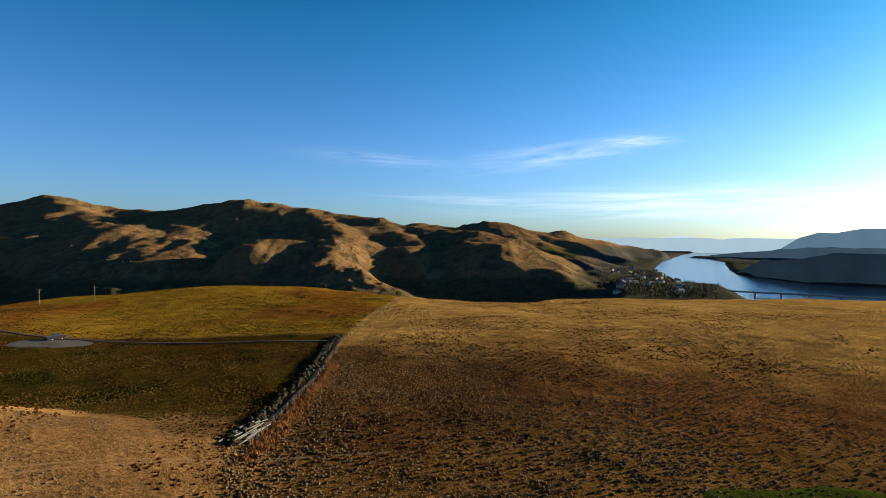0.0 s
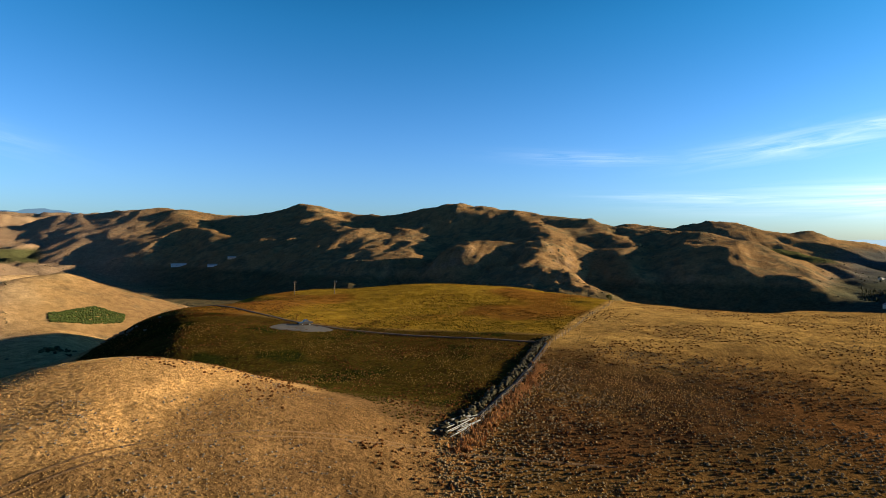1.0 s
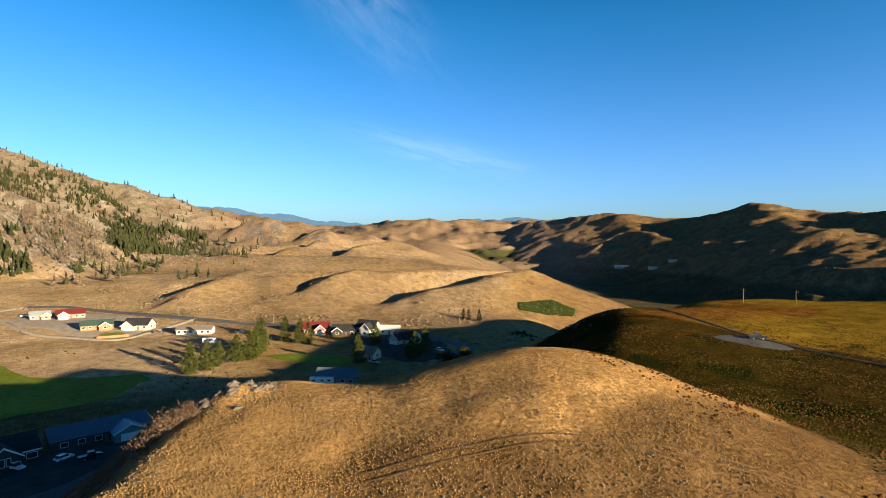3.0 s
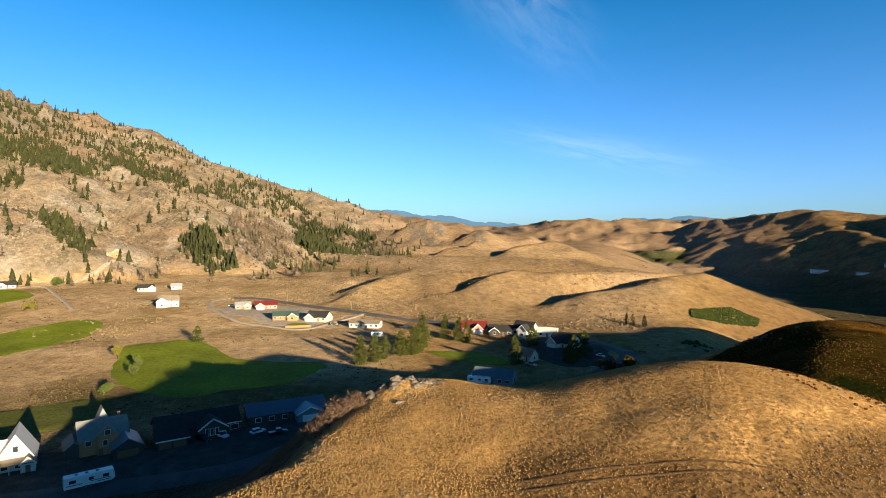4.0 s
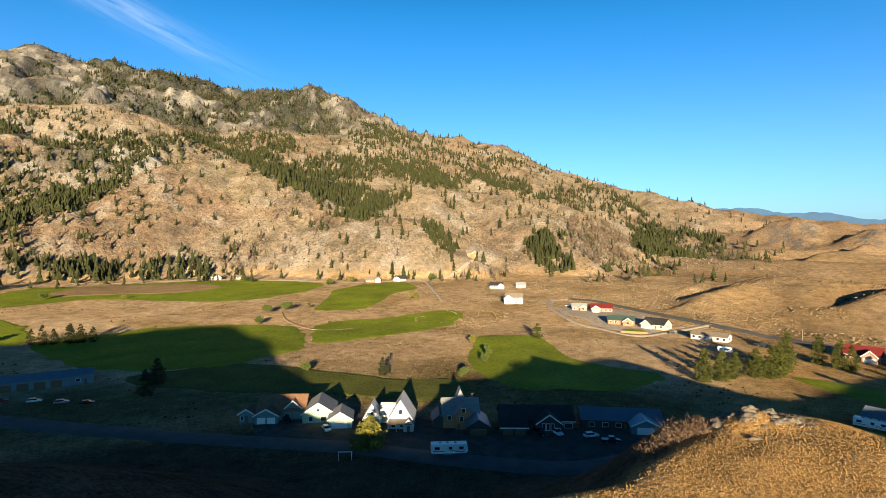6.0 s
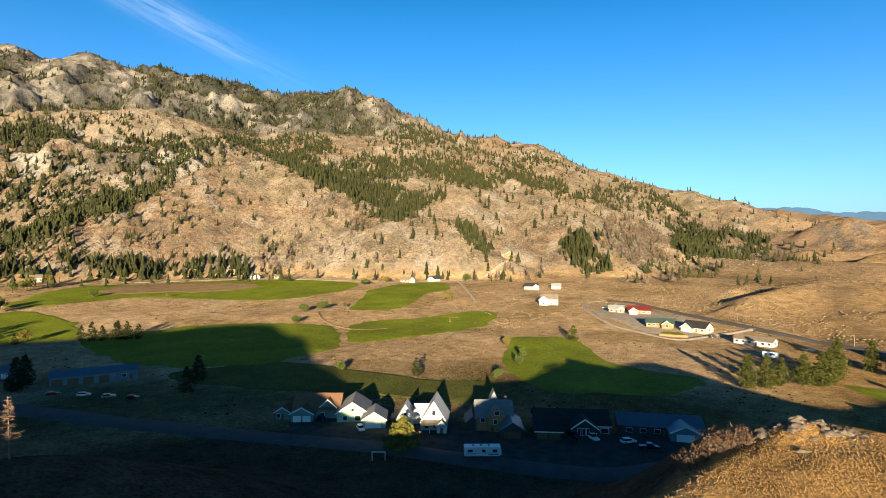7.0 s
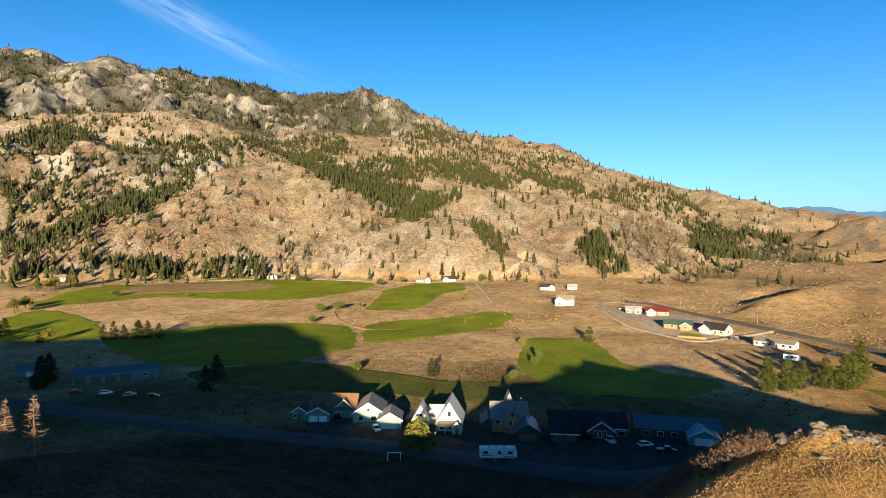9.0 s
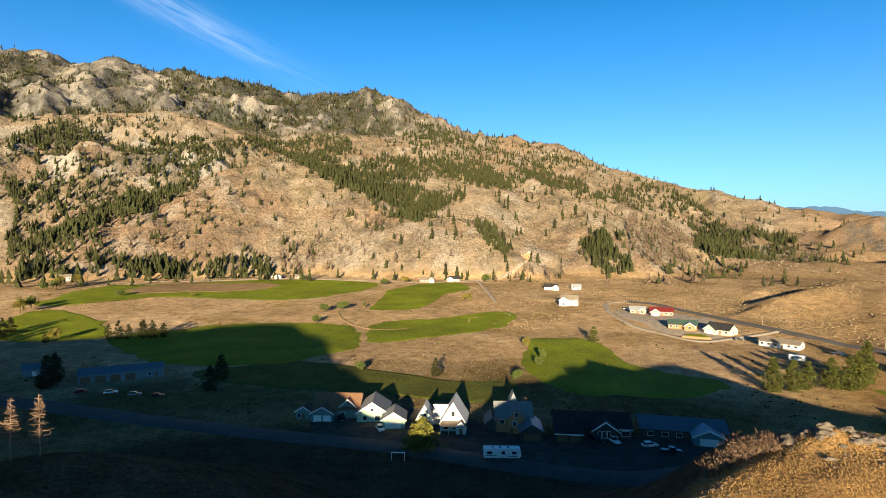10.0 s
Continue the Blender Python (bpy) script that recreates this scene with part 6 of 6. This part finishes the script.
for k, (x, y, tall) in enumerate([(-46.6, -88.6, 9.8), (-43.2, -89.6, 9.8)]):
    dead_tree(x, y, tall, 7 + k, "bare weathered dead tree standing on the slope")
broadleaf(-24, 298, 5, 3.4, 140, "lone small tree at the end of the fence", LEAF)
for k, (x, y) in enumerate([(-353, 180), (-349, 182), (-346, 189), (-342, 187)]):
    conifer(x, y, 8, 3.6, 150 + k, "slim conifer at the foot of the grass hills", PINE)
# ---- rock outcrop, shrubs on the rim, pipes, fence, poles ----
def stone_mesh(seed, flat=0.6):
    """A broken rock: flat fracture faces, then rough relief."""
    r = np.random.default_rng(seed)
    bm = bmesh.new()
    bmesh.ops.create_icosphere(bm, subdivisions=3, radius=0.5)
    cuts = r.normal(size=(12, 3))
    cuts /= np.linalg.norm(cuts, axis=1)[:, None]
    reach = r.uniform(0.22, 0.42, 12)
    for v in bm.verts:
        p = np.array(v.co)
        for c, q in zip(cuts, reach):
            d = p @ c - q
            if d > 0:
                p = p - c * d * 0.95
        p = p * (1 + 0.30 * noise.noise(Vector(p * 5 + seed)) + 0.16 * noise.noise(Vector(p * 14 + seed)))
        v.co = (p[0], p[1], p[2] * flat)
    me = bpy.data.meshes.new("stone")
    bm.to_mesh(me)
    bm.free()
    me.materials.append(STONE)
    return me


STONES = [stone_mesh(k, 0.8 + 0.1 * (k % 4)) for k in range(8)]
ox, oy = polar(83, 107)
outcrop = thing("rock_outcrop", ox, oy, 0, "grey fractured rock outcrop on the grassy rim", "rock outcrop")
for k in range(110):
    a, d = rng.uniform(79.0, 87.5), rng.normal(0, 3.0)
    rr = 108 - 1.2 * max(0, a - 84) + d
    x, y = polar(a, rr)
    s = (rng.uniform(2.0, 4.0) if k < 22 else rng.uniform(0.5, 2.0)) * (1.15 if abs(a - 83) < 3 else 0.8)
    ob = new("stone", STONES[k % 8])
    ob.parent = outcrop
    ob.matrix_basis = Matrix.Translation((x - ox, y - oy, float(height(x, y)) - float(height(ox, oy)) - 0.14 * s)) @ pose(0, 0, 0, rng.uniform(-12, 12), rng.uniform(-12, 12), rng.uniform(0, 360)) @ Matrix.Diagonal((s, s * rng.uniform(0.6, 1), s * rng.uniform(0.5, 0.75), 1))
ox, oy = polar(40, 104)
outcrop = thing("rock_outcrop", ox, oy, 0, "low grey rock ledge on the knoll's shoulder", "rock outcrop")
for k in range(20):
    a = rng.uniform(38, 46)
    x, y = polar(a, 110 + rng.normal(0, 3.5))
    s = rng.uniform(0.4, 1.7)
    ob = new("stone", STONES[k % 8])
    ob.parent = outcrop
    ob.matrix_basis = Matrix.Translation((x - ox, y - oy, float(height(x, y)) - float(height(ox, oy)) - 0.12 * s)) @ pose(0, 0, 0, 0, 0, rng.uniform(0, 360)) @ Matrix.Diagonal((s, s * 0.7, s * 0.5, 1))
# pebbles on the knoll
plants("knoll_stones", bushes, (5000, 30, 108, 55, 135, 33, 1.3), lambda x, y, az, r, q: (~in_field(x, y)) & (area(x, y, RIM) < 6) & (fbm(x, y, 12, 3, 161) > 0.1), 0.30, 0.8, STONE, "small pale stones among the dry grass", "stones")


DRYLEAF = mat("dry_brown_leaf", (0.085, 0.05, 0.03), 0.9, size=1, vary=0.3, island=0.6)


def bare_shrub(x, y, wide, seed):
    ob = thing("bare_shrub", x, y, seed * 33 % 360, "leafless russet shrub on the rocky rim", "shrub", "rim shrubs")
    r = np.random.default_rng(seed)
    bm = bmesh.new()
    for k in range(26):
        a, l = r.uniform(0, 6.283), wide * r.uniform(0.3, 0.6)
        p1 = Vector((math.cos(a) * l, math.sin(a) * l, l * r.uniform(0.5, 1.5)))
        limb(bm, (0, 0, -0.1), p1, 0.035, 0.012)
        for _ in range(4):
            q0 = Vector((0, 0, 0)).lerp(p1, r.uniform(0.4, 1.0))
            limb(bm, q0, q0 + Vector(r.normal(size=3)) * l * 0.25, 0.016, 0.006)
    part("stem", bm, DEADWOOD, ob)
    v, f = leaf_crown(wide * 0.8, wide, seed, 160)
    lf = new("foliage", mesh_of("foliage", v, f, DRYLEAF))
    lf.parent = ob


for k, (a, r) in enumerate([(86.8, 113), (88, 112), (89, 110), (90, 108), (88.6, 115), (91.2, 106), (87.4, 117), (89.8, 113)]):
    bare_shrub(*polar(a, r * 0.885), 2.6 + 0.5 * (k % 3), 200 + k)

# irrigation pipes stacked along the fence
PIPE = mat("dull_aluminium_pipe", (0.20, 0.20, 0.20), 0.55, 0.4, size=1, vary=0.12)
OLDWOOD = mat("grey_fence_wood", (0.20, 0.16, 0.12), 0.9, size=0.4, vary=0.2, bump=0.4)
for k in range(14):
    t = k / 13
    x, y = -34.5 + 1.0 * (k % 4) + 1.0 * t, 87 + 2.2 * (k // 4) + rng.uniform(-0.5, 0.5)
    ob = thing("irrigation_pipe", x, y, -8 + rng.uniform(-14, 14) - 14, "dull aluminium irrigation pipe lying in a loose stack", "pipe", "irrigation pipes", z=float(height(x, y)) + 0.25 + 0.12 * (k % 3))
    bm = bmesh.new()
    bmesh.ops.create_cone(bm, cap_ends=False, segments=10, radius1=0.09, radius2=0.09, depth=5.0, matrix=Matrix.Rotation(math.pi / 2, 4, "X"))
    bmesh.ops.create_cone(bm, cap_ends=False, segments=10, radius1=0.12, radius2=0.12, depth=0.25, matrix=Matrix.Translation((0, 2.4, 0)) @ Matrix.Rotation(math.pi / 2, 4, "X"))
    part("tube", bm, PIPE, ob)
FENCE_LINE = [(-31.5, 84), (-31.5, 95), (-31.0, 120), (-32, 150), (-33, 171), (-31, 190), (-28, 240), (-24, 298)]
# liner colour darkened to stand in for the ditch's shadow side
strip(FENCE_LINE[1:5], 1.2, 0.2, mat("blue_grey_liner", (0.018, 0.021, 0.028), 0.9, spec=0.05, size=1.5, vary=0.2, bump=0.3), "ditch_liner", "grey-blue lined ditch along the fence", "ditch", step=3)
fence = thing("wire_fence", -31.5, 84, 0, "old wire fence with grey wooden posts", "fence")
base = fence.matrix_world.translation.copy()
fx = np.interp(np.arange(0, 214, 4.0), np.r_[0, np.cumsum(np.hypot(*np.diff(np.array(FENCE_LINE), axis=0).T))], np.array(FENCE_LINE)[:, 0])
fy = np.interp(np.arange(0, 214, 4.0), np.r_[0, np.cumsum(np.hypot(*np.diff(np.array(FENCE_LINE), axis=0).T))], np.array(FENCE_LINE)[:, 1])
bm = bmesh.new()
bmesh.ops.create_cone(bm, cap_ends=True, segments=7, radius1=0.08, radius2=0.065, depth=1.7, matrix=Matrix.Translation((0, 0, 0.6)))
post = bpy.data.meshes.new("post")
bm.to_mesh(post)
bm.free()
post.materials.append(OLDWOOD)
tops = []
for x, y in zip(fx + 1.6, fy):
    ob = new("post", post)
    ob.parent = fence
    z = float(height(x, y)) - base.z
    ob.matrix_basis = pose(x - base.x, y - base.y, z, rng.uniform(-4, 4), rng.uniform(-4, 4), 0)
    tops.append((x - base.x, y - base.y, z))
for lift in (0.5, 0.85, 1.2):
    bm = bmesh.new()
    for p0, p1 in zip(tops, tops[1:]):
        limb(bm, (p0[0], p0[1], p0[2] + lift), (p1[0], p1[1], p1[2] + lift), 0.012, 0.012)
    part("wire", bm, PIPE, fence)


def pole(x, y, tall, label):
    ob = thing("utility_pole", x, y, 30, label, "utility pole", "utility poles")
    bm = bmesh.new()
    trunk(bm, tall, 0.16, 0.11)
    part("shaft", bm, OLDWOOD, ob)
    bm = bmesh.new()
    box(bm, -1.1, 1.1, -0.06, 0.06, tall - 1.2, tall - 1.05)
    part("crossarm", bm, OLDWOOD, ob)
    for u in (-0.95, 0.0, 0.95):
        bm = bmesh.new()
        box(bm, u - 0.06, u + 0.06, -0.06, 0.06, tall - 1.05, tall - 0.8)
        part("insulator", bm, TRIM, ob)


for x, y in [(-195, 262), (-172, 268)]:
    pole(x, y, 8, "wooden utility pole at the far edge of the bench")
for x, y in [(-470, -60), (-425, -6), (-380, 52), (-335, 112)]:
    pole(x, y, 7, "wooden utility pole beside the asphalt road")
# wooden gate frame by the street
gate = thing("gate_frame", -124.5, -79.4, TURN - 2, "white wooden gate frame beside the street", "gate")
for u in (-1.7, 1.7):
    bm = bmesh.new()
    box(bm, u - 0.1, u + 0.1, -0.1, 0.1, -0.5, 2.4)
    part("post", bm, TRIM, gate)
bm = bmesh.new()
box(bm, -1.9, 1.9, -0.08, 0.08, 2.15, 2.4)
part("crossbar", bm, TRIM, gate)
# retaining wall round the lawn, boulders beside the bench field
wall = thing("retaining_wall", -364, -38, 100, "low tan timber retaining wall round a lawn", "wall")
bm = bmesh.new()
box(bm, -8, 8, -0.2, 0.2, -1.0, 1.3)
bmesh.ops.bevel(bm, geom=list(bm.edges), offset=0.05, segments=1, affect="EDGES")
part("timber", bm, PAINT["orange"], wall)
heap = thing("rubble_heap", -198, 154, 0, "heap of pale rubble at the field's edge", "rubble")
for k in range(40):
    x, y = -198 + rng.normal(0, 9), 154 + rng.normal(0, 2.5)
    s = rng.uniform(0.6, 1.8)
    ob = new("stone", STONES[k % 8])
    ob.parent = heap
    ob.matrix_basis = Matrix.Translation((x + 198, y - 154, float(height(x, y)) - float(height(-198, 154)) + 0.15 * s)) @ pose(0, 0, 0, 0, 0, rng.uniform(0, 360)) @ Matrix.Diagonal((s, s * 0.8, s * 0.7, 1))
# ---- brush along the fence, the riverside town ----
seg = np.r_[0, np.cumsum(np.hypot(*np.diff(np.array(FENCE_LINE), axis=0).T))]
u_ = rng.uniform(0, 95, 420)
bx = np.interp(u_, seg, np.array(FENCE_LINE)[:, 0]) - 1.8 + rng.normal(0, 0.5, 420)
by = np.interp(u_, seg, np.array(FENCE_LINE)[:, 1])
s_ = rng.uniform(0.6, 1.5, 420)
scatter("ditch_brush", bushes, bx, by, height(bx, by), s_, s_, mat("dark_ditch_weed", (0.0301, 0.0255, 0.0107), 0.95, size=1, vary=0.3, island=0.6), "dark weeds along the lined ditch", "weeds")
u_ = rng.uniform(-6, 60, 700)
bx = np.interp(u_, seg, np.array(FENCE_LINE)[:, 0]) + 3.2 + rng.normal(0, 1.0, 700)
by = np.interp(u_, seg, np.array(FENCE_LINE)[:, 1]) + np.minimum(u_, 0)
s_ = rng.uniform(0.4, 0.9, 700)
scatter("fence_grass", tufts, bx, by, height(bx, by), s_, s_ * 1.2, mat("copper_grass", (0.281, 0.127, 0.0402), 0.95, size=1, vary=0.25, island=0.6), "copper-coloured tall grass along the fence", "grass")
town = thing("town_house", *polar(-21, 1200), 20, "small pale house in the riverside town", "house", "riverside town")
volume(town, 0, 0, 12, 9, 4.0, 2.4, True, "cream", "grey", 0.4, False)
panel("door", town, 0, -4.5, 0, 1.2, 2.2, DOORWOOD)
for k in range(46):
    a, r = rng.uniform(-26, -17), rng.uniform(1020, 1750)
    x, y = polar(a, r)
    z = float(height(x, y))
    if z < -26 and area(np.array(x), np.array(y), RIVER) > 15:
        copy_thing(town, pose(x, y, z, 0, 0, rng.uniform(0, 180)))
# the bridge over the river's near reach
bridge = thing("bridge", *polar(-33, 1130), -33, "long low grey road bridge over the river", "bridge", z=-42)
bm = bmesh.new()
box(bm, -190, 190, -5, 5, 5.0, 6.4)
part("deck", bm, CONCRETE, bridge)
for u in range(-180, 181, 40):
    bm = bmesh.new()
    box(bm, u - 1.5, u + 1.5, -4, 4, -6, 5.0)
    part("pier", bm, CONCRETE, bridge)
for v_ in (-4.8, 4.8):
    bm = bmesh.new()
    box(bm, -190, 190, v_ - 0.15, v_ + 0.15, 6.4, 7.4)
    part("parapet", bm, CONCRETE, bridge)
# dark thicket in the hollow between field and grass hills
a_, r_h = rng.uniform(51, 58, 260), rng.uniform(275, 345, 260)
bx, by = polar(a_, r_h)
k_ = (fbm(bx, by, 25, 2, 181) > 0.0)
bx, by = bx[k_], by[k_]
s_ = rng.uniform(1.2, 3.2, len(bx))
scatter("thicket", bushes, bx, by, height(bx, by), s_, s_, mat("thicket_green", (0.0335, 0.0369, 0.0121), 0.95, size=1, vary=0.3, island=0.6), "dark green thicket in the hollow below the field", "shrubs")
# green orchard at the foot of the grass hills
ORCHARD = [polar(*p) for p in [(57.2, 438), (57.4, 456), (54, 485), (51.6, 480), (52, 462), (54.5, 446)]]
plants("orchard_trees", bushes, (6000, 51, 58.5, 390, 490, 45, 1.0), lambda x, y, az, r, q: area(x, y, ORCHARD) < 0, 1.7, 0.9,
       mat("orchard_leaf", (0.035, 0.048, 0.011), 0.9, size=2, vary=0.3, spec=0.1, island=0.6), "low green orchard rows below the grass hills", "orchard")
# dark shrubs added to stand in for shadow in the hollow behind the knoll, tee markers
for k, (a, r) in enumerate([(61.5, 121), (63.2, 121)]):
    broadleaf(*polar(a, r), 2.2 + 0.3 * (k % 2), 3.2, 230 + k, "dark low shrub in the hollow of the knoll", OLIVE)
for x, y in [(-386, -178), (-383, -173), (-380, -169), (-376, -166)]:
    tee = thing("tee_marker", x, y, 20, "small white tee marker on the turf", "tee marker", "tee markers", z=float(height(x, y)) + 0.3)
    bm = bmesh.new()
    bmesh.ops.create_icosphere(bm, subdivisions=2, radius=0.28, matrix=Matrix.Translation((0, 0, 0.2)))
    part("ball", bm, TRIM, tee)
    bm = bmesh.new()
    bmesh.ops.create_cone(bm, cap_ends=True, segments=8, radius1=0.05, radius2=0.05, depth=0.4, matrix=Matrix.Translation((0, 0, -0.05)))
    part("spike", bm, PIPE, tee)
